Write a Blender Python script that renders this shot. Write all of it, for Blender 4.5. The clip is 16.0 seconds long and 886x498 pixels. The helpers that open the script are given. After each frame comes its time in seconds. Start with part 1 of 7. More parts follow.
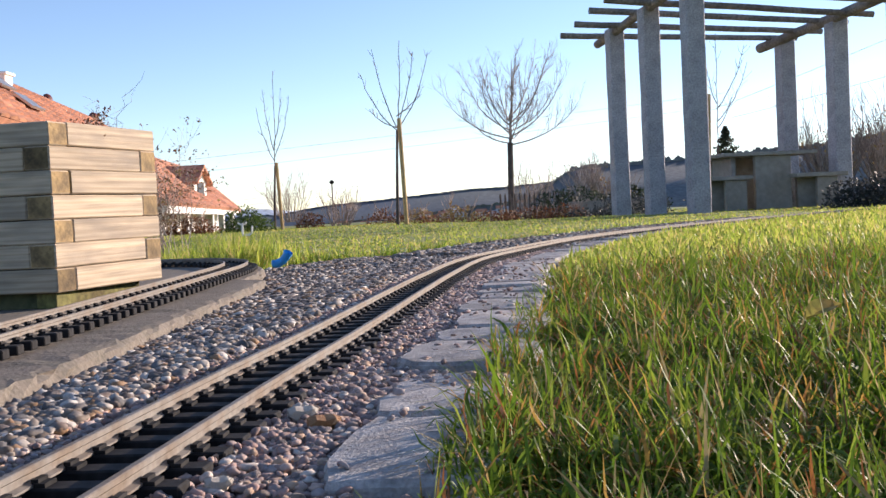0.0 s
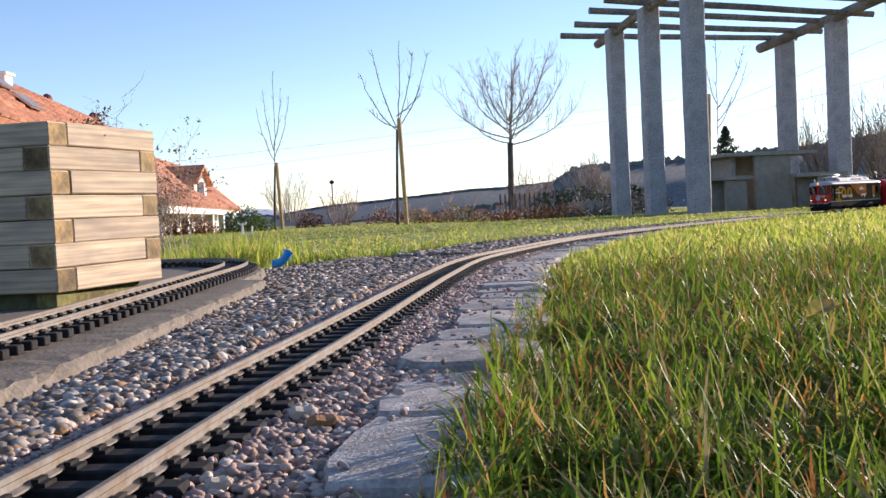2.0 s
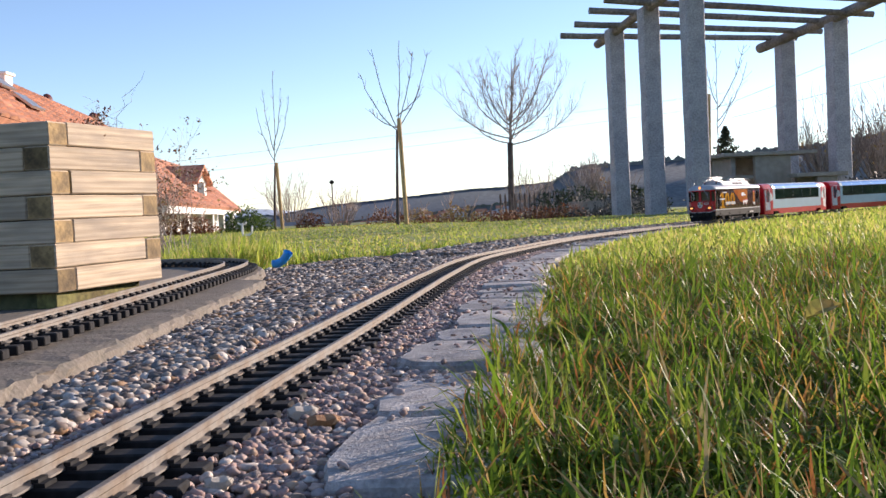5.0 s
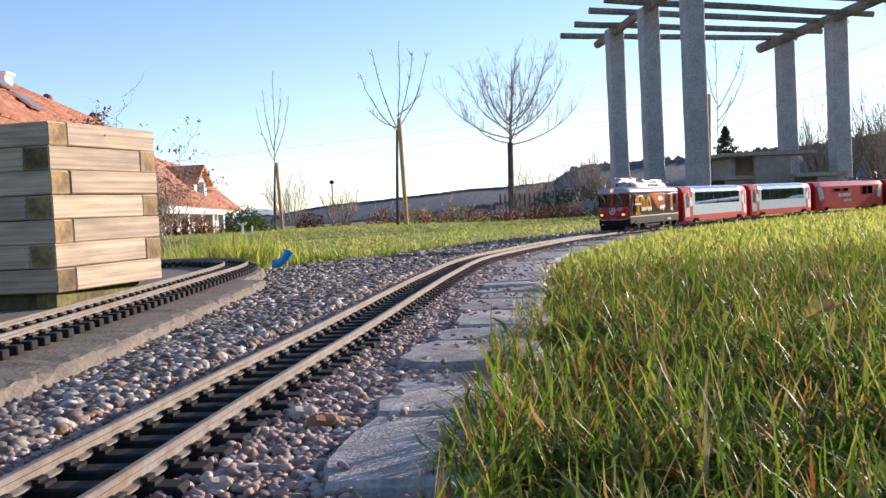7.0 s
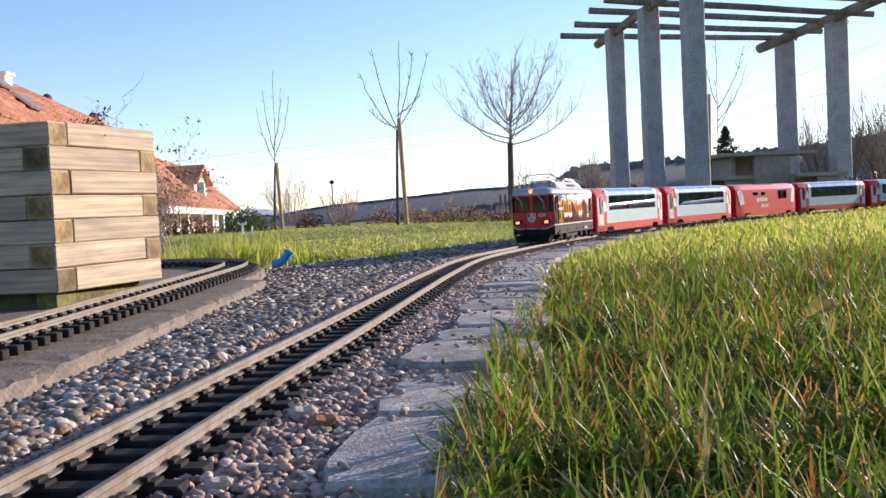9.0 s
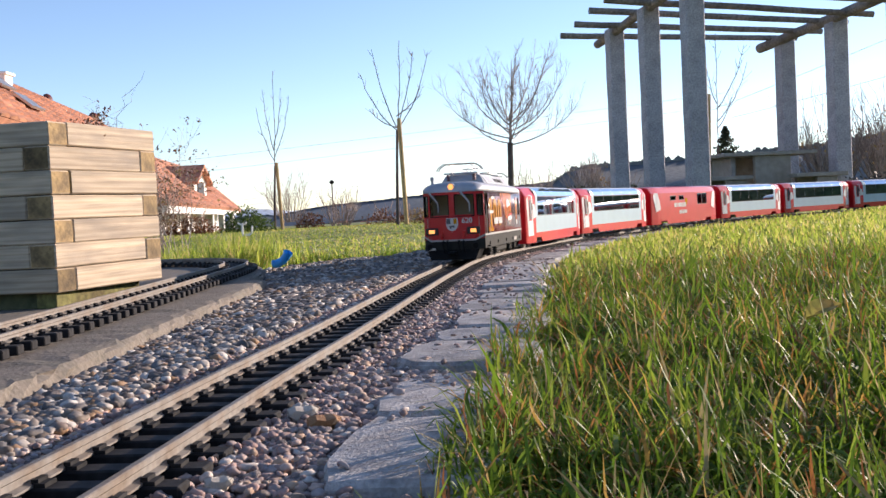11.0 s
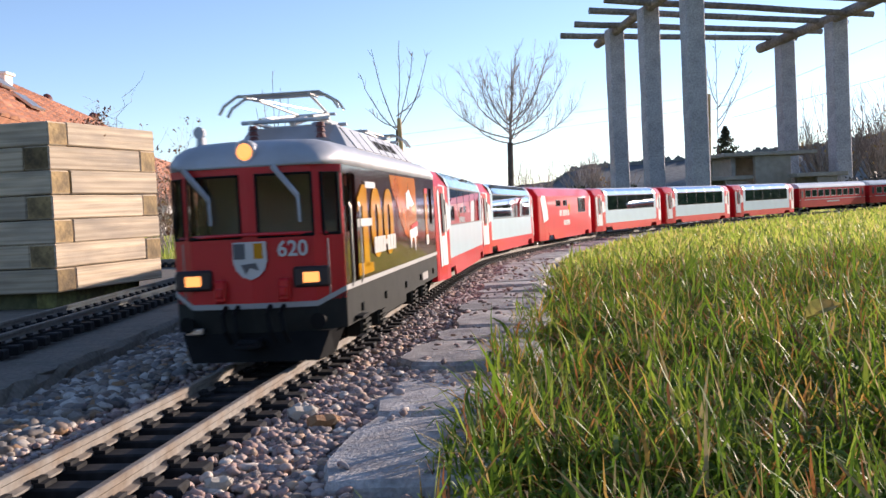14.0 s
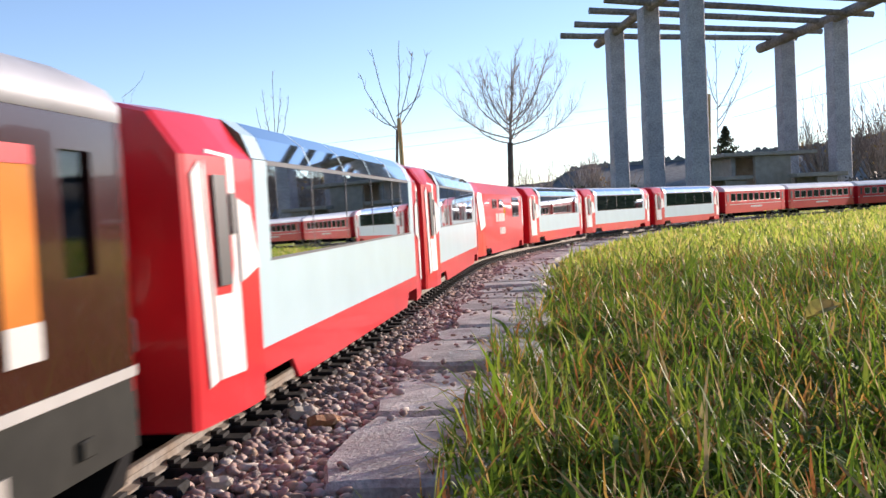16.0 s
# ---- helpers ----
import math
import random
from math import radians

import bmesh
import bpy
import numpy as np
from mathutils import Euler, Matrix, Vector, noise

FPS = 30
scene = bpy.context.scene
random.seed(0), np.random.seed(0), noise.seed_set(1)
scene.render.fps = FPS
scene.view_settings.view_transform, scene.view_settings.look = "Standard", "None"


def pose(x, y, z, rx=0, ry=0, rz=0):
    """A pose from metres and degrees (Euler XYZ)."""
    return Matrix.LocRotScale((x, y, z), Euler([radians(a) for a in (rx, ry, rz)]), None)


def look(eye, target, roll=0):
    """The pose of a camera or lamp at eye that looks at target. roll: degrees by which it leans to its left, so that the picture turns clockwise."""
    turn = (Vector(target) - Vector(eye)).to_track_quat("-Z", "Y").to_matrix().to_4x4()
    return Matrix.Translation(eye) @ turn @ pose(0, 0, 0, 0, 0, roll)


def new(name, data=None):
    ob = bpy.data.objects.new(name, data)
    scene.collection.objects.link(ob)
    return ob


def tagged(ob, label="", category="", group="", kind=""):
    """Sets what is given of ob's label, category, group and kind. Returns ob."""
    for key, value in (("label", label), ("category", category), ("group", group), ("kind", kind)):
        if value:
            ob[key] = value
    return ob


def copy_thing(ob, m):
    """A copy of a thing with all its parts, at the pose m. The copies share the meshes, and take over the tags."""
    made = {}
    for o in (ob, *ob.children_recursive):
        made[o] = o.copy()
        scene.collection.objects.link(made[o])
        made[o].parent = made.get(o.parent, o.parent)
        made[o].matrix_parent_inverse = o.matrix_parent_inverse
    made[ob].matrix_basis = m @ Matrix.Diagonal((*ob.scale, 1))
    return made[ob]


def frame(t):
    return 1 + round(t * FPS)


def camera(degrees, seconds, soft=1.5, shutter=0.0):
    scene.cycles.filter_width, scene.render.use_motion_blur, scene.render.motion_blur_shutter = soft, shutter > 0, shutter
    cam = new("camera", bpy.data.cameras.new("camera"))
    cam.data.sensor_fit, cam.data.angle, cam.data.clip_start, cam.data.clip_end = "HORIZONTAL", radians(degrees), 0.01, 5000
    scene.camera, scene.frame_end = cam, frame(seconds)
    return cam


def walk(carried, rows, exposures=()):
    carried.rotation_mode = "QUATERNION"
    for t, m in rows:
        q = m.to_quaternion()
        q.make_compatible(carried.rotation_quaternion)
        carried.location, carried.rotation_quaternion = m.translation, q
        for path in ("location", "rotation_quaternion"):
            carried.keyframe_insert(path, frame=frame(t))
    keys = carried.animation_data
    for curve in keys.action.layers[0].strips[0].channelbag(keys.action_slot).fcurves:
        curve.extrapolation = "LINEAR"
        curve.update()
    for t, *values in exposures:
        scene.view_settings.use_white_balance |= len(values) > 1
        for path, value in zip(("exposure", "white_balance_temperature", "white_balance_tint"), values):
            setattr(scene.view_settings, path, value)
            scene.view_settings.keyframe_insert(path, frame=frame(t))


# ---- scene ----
cam = camera(48.6, 16.0, soft=1.5, shutter=0.5)
EYE = (0.0, 0.0, 0.098)
VIEW = look(EYE, (0.0, 10.0 * math.cos(-0.0400), 0.098 + 10.0 * math.sin(-0.0400)), -2.86)
walk(cam, [(0.0, VIEW), (16.0, VIEW)], exposures=[(0.0, 0.80, 6600, 20), (16.0, 0.80, 6600, 20)])

# ---- daylight: low winter sun from the side, clear sky ----
SUN_EL, SUN_AZ = radians(13.5), radians(34.0)
SUN_DIR = Vector((math.cos(SUN_EL) * math.cos(SUN_AZ), math.cos(SUN_EL) * math.sin(SUN_AZ), math.sin(SUN_EL)))
world = bpy.data.worlds.new("sky")
scene.world = world
world.use_nodes = True
wn = world.node_tree.nodes
sky = wn.new("ShaderNodeTexSky")
sky.sky_type = "NISHITA"
sky.sun_disc = False
sky.sun_elevation = SUN_EL
sky.sun_rotation = math.pi / 2 - SUN_AZ
sky.air_density, sky.dust_density, sky.ozone_density = 0.78, 0.08, 2.2
wn["Background"].inputs[1].default_value = 0.14
world.node_tree.links.new(sky.outputs[0], wn["Background"].inputs[0])
sun_data = bpy.data.lights.new("sun", "SUN")
sun_data.energy, sun_data.angle, sun_data.color = 4.9, radians(0.5), (1.0, 0.88, 0.73)
sun = new("sun", sun_data)
sun.matrix_world = look(SUN_DIR * 30, (0, 0, 0))


# ---- mesh helpers ----
def part(name, bm, mat, parent=None, label="", smooth=False):
    me = bpy.data.meshes.new(name)
    if smooth:
        for f in bm.faces:
            f.smooth = True
    bm.to_mesh(me)
    bm.free()
    for m in (mat if isinstance(mat, (list, tuple)) else [mat]):
        me.materials.append(m)
    ob = new(name, me)
    if parent is not None:
        ob.parent = parent
    if label:
        ob["label"] = label
    return ob


def share(name, me, parent, m):
    ob = new(name, me)
    if parent is not None:
        ob.parent = parent
    ob.matrix_basis = m
    return ob


def thing(name, label, category, group="", kind="", m=None):
    ob = new(name)
    ob.empty_display_size = 0.05
    if m is not None:
        ob.matrix_basis = m
    return tagged(ob, label, category, group, kind)


def box(bm, lo, hi, m=None, bevel=0.0):
    sx, sy, sz = (hi[i] - lo[i] for i in range(3))
    mm = Matrix.Translation([(hi[i] + lo[i]) / 2 for i in range(3)]) @ Matrix.Diagonal((sx, sy, sz, 1))
    g = bmesh.ops.create_cube(bm, size=1.0, matrix=mm)
    vs = g["verts"]
    if bevel:
        es = list({e for v in vs for e in v.link_edges})
        r = bmesh.ops.bevel(bm, geom=es, offset=bevel, segments=1, affect="EDGES", profile=0.5)
        vs = list({v for f in r["faces"] for v in f.verts} | {v for v in vs if v.is_valid})
    if m is not None:
        bmesh.ops.transform(bm, matrix=m, verts=vs)
    return vs


def tube(bm, pts, radii, sides=8, cap=True):
    pts = [Vector(p) for p in pts]
    if not isinstance(radii, (list, tuple)):
        radii = [radii] * len(pts)
    rings = []
    n0 = None
    for i, p in enumerate(pts):
        d = (pts[min(i + 1, len(pts) - 1)] - pts[max(i - 1, 0)])
        d = d.normalized() if d.length > 1e-9 else Vector((0, 0, 1))
        if n0 is None:
            n0 = d.orthogonal().normalized()
        else:
            n0 = (n0 - d * n0.dot(d))
            n0 = n0.normalized() if n0.length > 1e-6 else d.orthogonal().normalized()
        b = d.cross(n0)
        rings.append([bm.verts.new(p + (n0 * math.cos(a) + b * math.sin(a)) * radii[i])
                      for a in (2 * math.pi * k / sides for k in range(sides))])
    for a, b in zip(rings[:-1], rings[1:]):
        for k in range(sides):
            bm.faces.new((a[k], a[(k + 1) % sides], b[(k + 1) % sides], b[k]))
    if cap and sides > 2:
        bm.faces.new(rings[0][::-1])
        bm.faces.new(rings[-1])


def sweep(bm, stations, profile, closed=True, caps=True):
    """Sweep a profile [(across, up)] along stations [(point, right vector)]."""
    rings = [[bm.verts.new(p + r * a + Vector((0, 0, u))) for a, u in profile] for p, r in stations]
    n = len(profile)
    for a, b in zip(rings[:-1], rings[1:]):
        for k in range(n if closed else n - 1):
            bm.faces.new((a[k], b[k], b[(k + 1) % n], a[(k + 1) % n]))
    if caps and closed:
        bm.faces.new(rings[0])
        bm.faces.new(rings[-1][::-1])
    return rings


def loft(bm, rings, cap=True, closed=True):
    vr = [[bm.verts.new(p) for p in r] for r in rings]
    n = len(vr[0])
    for a, b in zip(vr[:-1], vr[1:]):
        for k in range(n if closed else n - 1):
            bm.faces.new((a[k], a[(k + 1) % n], b[(k + 1) % n], b[k]))
    if cap and closed:
        bm.faces.new(vr[0][::-1])
        bm.faces.new(vr[-1])
    return vr


def fix(bm):
    bmesh.ops.recalc_face_normals(bm, faces=bm.faces)
    return bm


def poly(bm, pts, mat=0):
    f = bm.faces.new([bm.verts.new(p) for p in pts])
    f.material_index = mat
    return f


def spline(ctrl, step=0.02):
    """Dense smooth line through control points."""
    c = [Vector(p) for p in ctrl]
    c = [2 * c[0] - c[1]] + c + [2 * c[-1] - c[-2]]
    out = []
    for i in range(1, len(c) - 2):
        p0, p1, p2, p3 = c[i - 1:i + 3]
        n = max(2, int((p2 - p1).length / step))
        for k in range(n):
            t = k / n
            out.append(0.5 * ((2 * p1) + (p2 - p0) * t + (2 * p0 - 5 * p1 + 4 * p2 - p3) * t * t
                              + (3 * p1 - p0 - 3 * p2 + p3) * t ** 3))
    out.append(c[-2])
    return out


class Line:
    """A path that is asked by its arc length."""

    def __init__(self, ctrl, step=0.02):
        self.p = spline(ctrl, step)
        self.s = [0.0]
        for a, b in zip(self.p[:-1], self.p[1:]):
            self.s.append(self.s[-1] + (b - a).length)
        self.length = self.s[-1]

    def at(self, s):
        s = min(max(s, 0.0), self.length - 1e-6)
        i = int(np.searchsorted(self.s, s, side="right")) - 1
        i = min(i, len(self.p) - 2)
        t = (s - self.s[i]) / (self.s[i + 1] - self.s[i])
        d = (self.p[i + 1] - self.p[i]).normalized()
        return self.p[i].lerp(self.p[i + 1], t), d

    def station(self, s):
        p, d = self.at(s)
        a, _ = self.at(s - 0.01)
        b, _ = self.at(s + 0.01)
        d = (b - a).normalized()
        return p, Vector((d.y, -d.x, 0)).normalized(), d


# main line, from behind the camera away round the lawn; rail head at z
MAIN = Line([(-0.30, -0.90, 0), (-0.245, -0.40, 0), (-0.196, 0.05, 0), (-0.160, 0.356, 0), (-0.1295, 0.617, 0), (-0.0945, 0.879, 0),
             (-0.0505, 1.24, 0), (-0.009, 1.573, -0.001), (0.060, 2.02, -0.003), (0.187, 2.465, -0.006), (0.435, 3.106, -0.008),
             (0.792, 3.689, -0.008), (1.212, 4.225, -0.008), (1.675, 4.725, -0.008), (2.206, 5.151, -0.008), (2.79, 5.49, -0.008),
             (3.41, 5.76, -0.008), (4.05, 5.97, -0.008), (5.6, 6.35, -0.008), (8.0, 6.9, -0.008), (11.0, 7.5, -0.008)])
SIDE = Line([(-0.385, -0.6, 0.014), (-0.388, 0.2, 0.014), (-0.391, 0.8, 0.014), (-0.393, 1.2, 0.014), (-0.400, 1.6, 0.014), (-0.412, 1.9, 0.013),
             (-0.455, 2.12, 0.012), (-0.56, 2.28, 0.012), (-0.72, 2.36, 0.012), (-1.0, 2.40, 0.012), (-1.6, 2.42, 0.012)])


# ---- materials ----
def material(name, colour, rough=0.6, metal=0.0, vary=0.15, scale=30.0, bump=0.0, bump_scale=None, spread=0.0, sub=0.0,
             spec=0.5, second=None, second_scale=None, coat=0.0, transmission=0.0, stretch=None, by_island=False, ior=1.45):
    """A Principled surface with variation at two scales, relief and change from piece to piece."""
    m = bpy.data.materials.new(name)
    m.use_nodes = True
    t = m.node_tree
    n, l = t.nodes, t.links
    b = n["Principled BSDF"]
    b.inputs["Roughness"].default_value = rough
    b.inputs["Metallic"].default_value = metal
    b.inputs["Specular IOR Level"].default_value = spec
    b.inputs["IOR"].default_value = ior
    b.inputs["Coat Weight"].default_value = coat
    b.inputs["Transmission Weight"].default_value = transmission
    co = n.new("ShaderNodeTexCoord")
    src = co.outputs["Object"]
    if stretch:
        mp = n.new("ShaderNodeMapping")
        mp.inputs["Scale"].default_value = stretch
        l.new(src, mp.inputs[0])
        src = mp.outputs[0]
    fine = n.new("ShaderNodeTexNoise")
    fine.inputs["Scale"].default_value = scale
    fine.inputs["Detail"].default_value = 6
    l.new(src, fine.inputs["Vector"])
    wide = n.new("ShaderNodeTexNoise")
    wide.inputs["Scale"].default_value = second_scale or scale / 7
    wide.inputs["Detail"].default_value = 3
    l.new(src, wide.inputs["Vector"])
    ramp = n.new("ShaderNodeMapRange")
    ramp.inputs[1].default_value, ramp.inputs[2].default_value = 0.3, 0.7
    ramp.inputs[3].default_value, ramp.inputs[4].default_value = 1 - vary, 1 + vary
    l.new(fine.outputs[0], ramp.inputs[0])
    mixw = n.new("ShaderNodeMix")
    mixw.data_type = "RGBA"
    mixw.inputs["A"].default_value = (*colour, 1)
    mixw.inputs["B"].default_value = (*(second or [c * (1 - vary) for c in colour]), 1)
    wr = n.new("ShaderNodeMapRange")
    wr.inputs[1].default_value, wr.inputs[2].default_value = 0.4, 0.65
    l.new(wide.outputs[0], wr.inputs[0])
    l.new(wr.outputs[0], mixw.inputs["Factor"])
    hsv = n.new("ShaderNodeHueSaturation")
    l.new(mixw.outputs["Result"], hsv.inputs["Color"])
    if spread:
        if by_island:
            rnd = n.new("ShaderNodeNewGeometry").outputs["Random Per Island"]
        else:
            rnd = n.new("ShaderNodeObjectInfo").outputs["Random"]
        sp = n.new("ShaderNodeMapRange")
        sp.inputs[3].default_value, sp.inputs[4].default_value = 1 - spread, 1 + spread
        l.new(rnd, sp.inputs[0])
        mul = n.new("ShaderNodeMath")
        mul.operation = "MULTIPLY"
        l.new(sp.outputs[0], mul.inputs[0])
        l.new(ramp.outputs[0], mul.inputs[1])
        l.new(mul.outputs[0], hsv.inputs["Value"])
    else:
        l.new(ramp.outputs[0], hsv.inputs["Value"])
    l.new(hsv.outputs[0], b.inputs["Base Color"])
    if bump:
        bp = n.new("ShaderNodeBump")
        bp.inputs["Strength"].default_value = 1.0
        bp.inputs["Distance"].default_value = bump
        if bump_scale:
            bn = n.new("ShaderNodeTexNoise")
            bn.inputs["Scale"].default_value = bump_scale
            bn.inputs["Detail"].default_value = 5
            l.new(src, bn.inputs["Vector"])
            l.new(bn.outputs[0], bp.inputs["Height"])
        else:
            l.new(fine.outputs[0], bp.inputs["Height"])
        l.new(bp.outputs[0], b.inputs["Normal"])
    if sub:
        tr = n.new("ShaderNodeBsdfTranslucent")
        mx = n.new("ShaderNodeMixShader")
        mx.inputs[0].default_value = sub
        l.new(hsv.outputs[0], tr.inputs[0])
        l.new(b.outputs[0], mx.inputs[1])
        l.new(tr.outputs[0], mx.inputs[2])
        l.new(mx.outputs[0], n["Material Output"].inputs[0])
    return m


def palette(name, colours, rough=0.7, bump=0.0, scale=60.0, vary=0.2, sub=0.0, spec=0.4, by_island=True):
    """Each loose piece takes one of several colours."""
    m = material(name, colours[0], rough, 0, vary, scale, bump, sub=sub, spec=spec)
    t = m.node_tree
    n, l = t.nodes, t.links
    rnd = n.new("ShaderNodeNewGeometry").outputs["Random Per Island"] if by_island else n.new("ShaderNodeObjectInfo").outputs["Random"]
    cr = n.new("ShaderNodeValToRGB")
    cr.color_ramp.interpolation = "CONSTANT"
    e = cr.color_ramp.elements
    while len(e) < len(colours):
        e.new(0.5)
    for i, c in enumerate(colours):
        e[i].position = i / len(colours)
        e[i].color = (*c, 1)
    l.new(rnd, cr.inputs[0])
    hsv = [x for x in n if x.bl_idname == "ShaderNodeHueSaturation"][0]
    l.new(cr.outputs[0], hsv.inputs["Color"])
    return m


def glow(name, colour, strength):
    m = bpy.data.materials.new(name)
    m.use_nodes = True
    b = m.node_tree.nodes["Principled BSDF"]
    b.inputs["Base Color"].default_value = (*colour, 1)
    b.inputs["Emission Color"].default_value = (*colour, 1)
    b.inputs["Emission Strength"].default_value = strength
    return m


def grained(name, light, dark, rough=0.75, along=0, spread=0.2):
    """Sawn softwood: streaks along the board, knots, grey weather stains."""
    s = [260.0, 260.0, 260.0]
    s[along] = 9.0
    m = material(name, light, rough, 0, 0.34, 1.0, 0.0006, spread=spread, second=dark, second_scale=0.25, stretch=s)
    t = m.node_tree
    n, l = t.nodes, t.links
    wave = n.new("ShaderNodeTexWave")
    wave.inputs["Scale"].default_value = 38.0
    wave.inputs["Distortion"].default_value = 5.0
    wave.inputs["Detail"].default_value = 2.0
    wave.inputs["Detail Scale"].default_value = 0.6
    wave.bands_direction = "Z"
    mp = n.new("ShaderNodeMapping")
    q = [1.0, 1.0, 1.0]
    q[along] = 0.12
    mp.inputs["Scale"].default_value = q
    co = [x for x in n if x.bl_idname == "ShaderNodeTexCoord"][0]
    oi = n.new("ShaderNodeObjectInfo")
    add = n.new("ShaderNodeVectorMath")
    add.operation = "ADD"
    sc = n.new("ShaderNodeVectorMath")
    sc.operation = "SCALE"
    cmb = n.new("ShaderNodeCombineXYZ")
    l.new(oi.outputs["Random"], cmb.inputs[1])
    l.new(oi.outputs["Random"], cmb.inputs[2])
    l.new(cmb.outputs[0], sc.inputs[0])
    sc.inputs["Scale"].default_value = 3.0
    l.new(co.outputs["Object"], add.inputs[0])
    l.new(sc.outputs[0], add.inputs[1])
    l.new(add.outputs[0], mp.inputs[0])
    l.new(mp.outputs[0], wave.inputs[0])
    b = n["Principled BSDF"]
    prev = b.inputs["Base Color"].links[0].from_socket
    mx = n.new("ShaderNodeMix")
    mx.data_type = "RGBA"
    mx.blend_type = "MULTIPLY"
    mx.inputs["Factor"].default_value = 0.28
    cr = n.new("ShaderNodeValToRGB")
    cr.color_ramp.elements[0].color = (0.52, 0.4, 0.28, 1)
    cr.color_ramp.elements[1].position = 0.55
    cr.color_ramp.elements[1].color = (1, 1, 1, 1)
    l.new(wave.outputs[0], cr.inputs[0])
    l.new(prev, mx.inputs["A"])
    l.new(cr.outputs[0], mx.inputs["B"])
    # knots and grey weather stains
    mk = n.new("ShaderNodeMapping")
    k3 = [13.0, 13.0, 13.0]
    k3[along] = 5.5
    mk.inputs["Scale"].default_value = k3
    l.new(add.outputs[0], mk.inputs[0])
    vo = n.new("ShaderNodeTexVoronoi")
    vo.inputs["Scale"].default_value = 1.0
    l.new(mk.outputs[0], vo.inputs["Vector"])
    kr = n.new("ShaderNodeMapRange")
    kr.inputs[1].default_value, kr.inputs[2].default_value = 0.05, 0.13
    kr.inputs[3].default_value, kr.inputs[4].default_value = 0.85, 0.0
    l.new(vo.outputs["Distance"], kr.inputs[0])
    km = n.new("ShaderNodeMix")
    km.data_type = "RGBA"
    km.inputs["B"].default_value = (0.13, 0.075, 0.035, 1)
    l.new(kr.outputs[0], km.inputs["Factor"])
    l.new(mx.outputs["Result"], km.inputs["A"])
    sn = n.new("ShaderNodeTexNoise")
    sn.inputs["Scale"].default_value = 1.6
    sn.inputs["Detail"].default_value = 5
    l.new(mk.outputs[0], sn.inputs["Vector"])
    sr = n.new("ShaderNodeMapRange")
    sr.inputs[1].default_value, sr.inputs[2].default_value = 0.52, 0.72
    sr.inputs[3].default_value, sr.inputs[4].default_value = 0.0, 0.55
    l.new(sn.outputs[0], sr.inputs[0])
    sm = n.new("ShaderNodeMix")
    sm.data_type = "RGBA"
    sm.inputs["B"].default_value = (0.20, 0.17, 0.14, 1)
    l.new(sr.outputs[0], sm.inputs["Factor"])
    l.new(km.outputs["Result"], sm.inputs["A"])
    l.new(sm.outputs["Result"], b.inputs["Base Color"])
    return m


M = {}
M["soil"] = material("soil", (0.10, 0.085, 0.045), 0.95, 0, 0.4, 60, 0.004, second=(0.06, 0.085, 0.025), second_scale=1.5)
M["lawn"] = material("lawn_ground", (0.17, 0.21, 0.045), 0.9, 0, 0.35, 25, 0.01, second=(0.24, 0.23, 0.07), second_scale=0.6)
M["fields"] = material("fields", (0.10, 0.12, 0.06), 0.95, 0, 0.3, 0.05, 0, second=(0.14, 0.12, 0.08), second_scale=0.012)
M["bed"] = material("ballast_bed", (0.13, 0.11, 0.105), 0.95, 0, 0.35, 300, 0.002, second=(0.09, 0.08, 0.08), second_scale=20)
M["rail"] = material("brass_rail", (0.20, 0.18, 0.155), 0.62, 0.2, 0.2, 240, 0.0001, second=(0.17, 0.13, 0.095), second_scale=40)
M["sleeper"] = material("black_sleeper", (0.020, 0.019, 0.019), 0.75, 0, 0.4, 160, 0.0003, spread=0.3, spec=0.2, second=(0.034, 0.031, 0.029))
M["concrete"] = material("concrete", (0.18, 0.15, 0.118), 0.9, 0, 0.25, 220, 0.0012, second=(0.15, 0.13, 0.10), second_scale=30)
M["granite"] = material("granite", (0.40, 0.37, 0.345), 0.85, 0, 0.22, 420, 0.0012, second=(0.27, 0.245, 0.225), second_scale=45, spread=0.16)
M["pillar"] = material("pillar_granite", (0.42, 0.40, 0.415), 0.85, 0, 0.28, 48, 0.012, second=(0.33, 0.315, 0.33), second_scale=7, spread=0.08)
M["log"] = material("weathered_log", (0.27, 0.22, 0.185), 0.85, 0, 0.35, 30, 0.004, second=(0.17, 0.14, 0.12), second_scale=4, spread=0.15)
M["slab"] = material("cast_concrete", (0.33, 0.30, 0.26), 0.85, 0, 0.15, 14, 0.002, second=(0.27, 0.24, 0.20), second_scale=1.6)
M["wood"] = grained("sawn_wood", (0.56, 0.44, 0.30), (0.38, 0.30, 0.21), along=0)
M["wood_end"] = material("end_grain", (0.30, 0.20, 0.085), 0.8, 0, 0.35, 240, 0.0006, second=(0.15, 0.10, 0.045), second_scale=60, spread=0.4)
M["wood_moss"] = material("mossy_wood", (0.17, 0.16, 0.05), 0.9, 0, 0.4, 120, 0.001, second=(0.10, 0.08, 0.03))
M["bark"] = material("bark", (0.11, 0.085, 0.075), 0.9, 0, 0.35, 40, 0.003, second=(0.07, 0.055, 0.05))
M["bark_pale"] = material("pale_bark", (0.30, 0.25, 0.21), 0.9, 0, 0.3, 30, 0.003, second=(0.2, 0.16, 0.14))
M["stake"] = material("stake_wood", (0.52, 0.36, 0.16), 0.8, 0, 0.2, 20, 0.002, second=(0.42, 0.28, 0.13), spread=0.1)
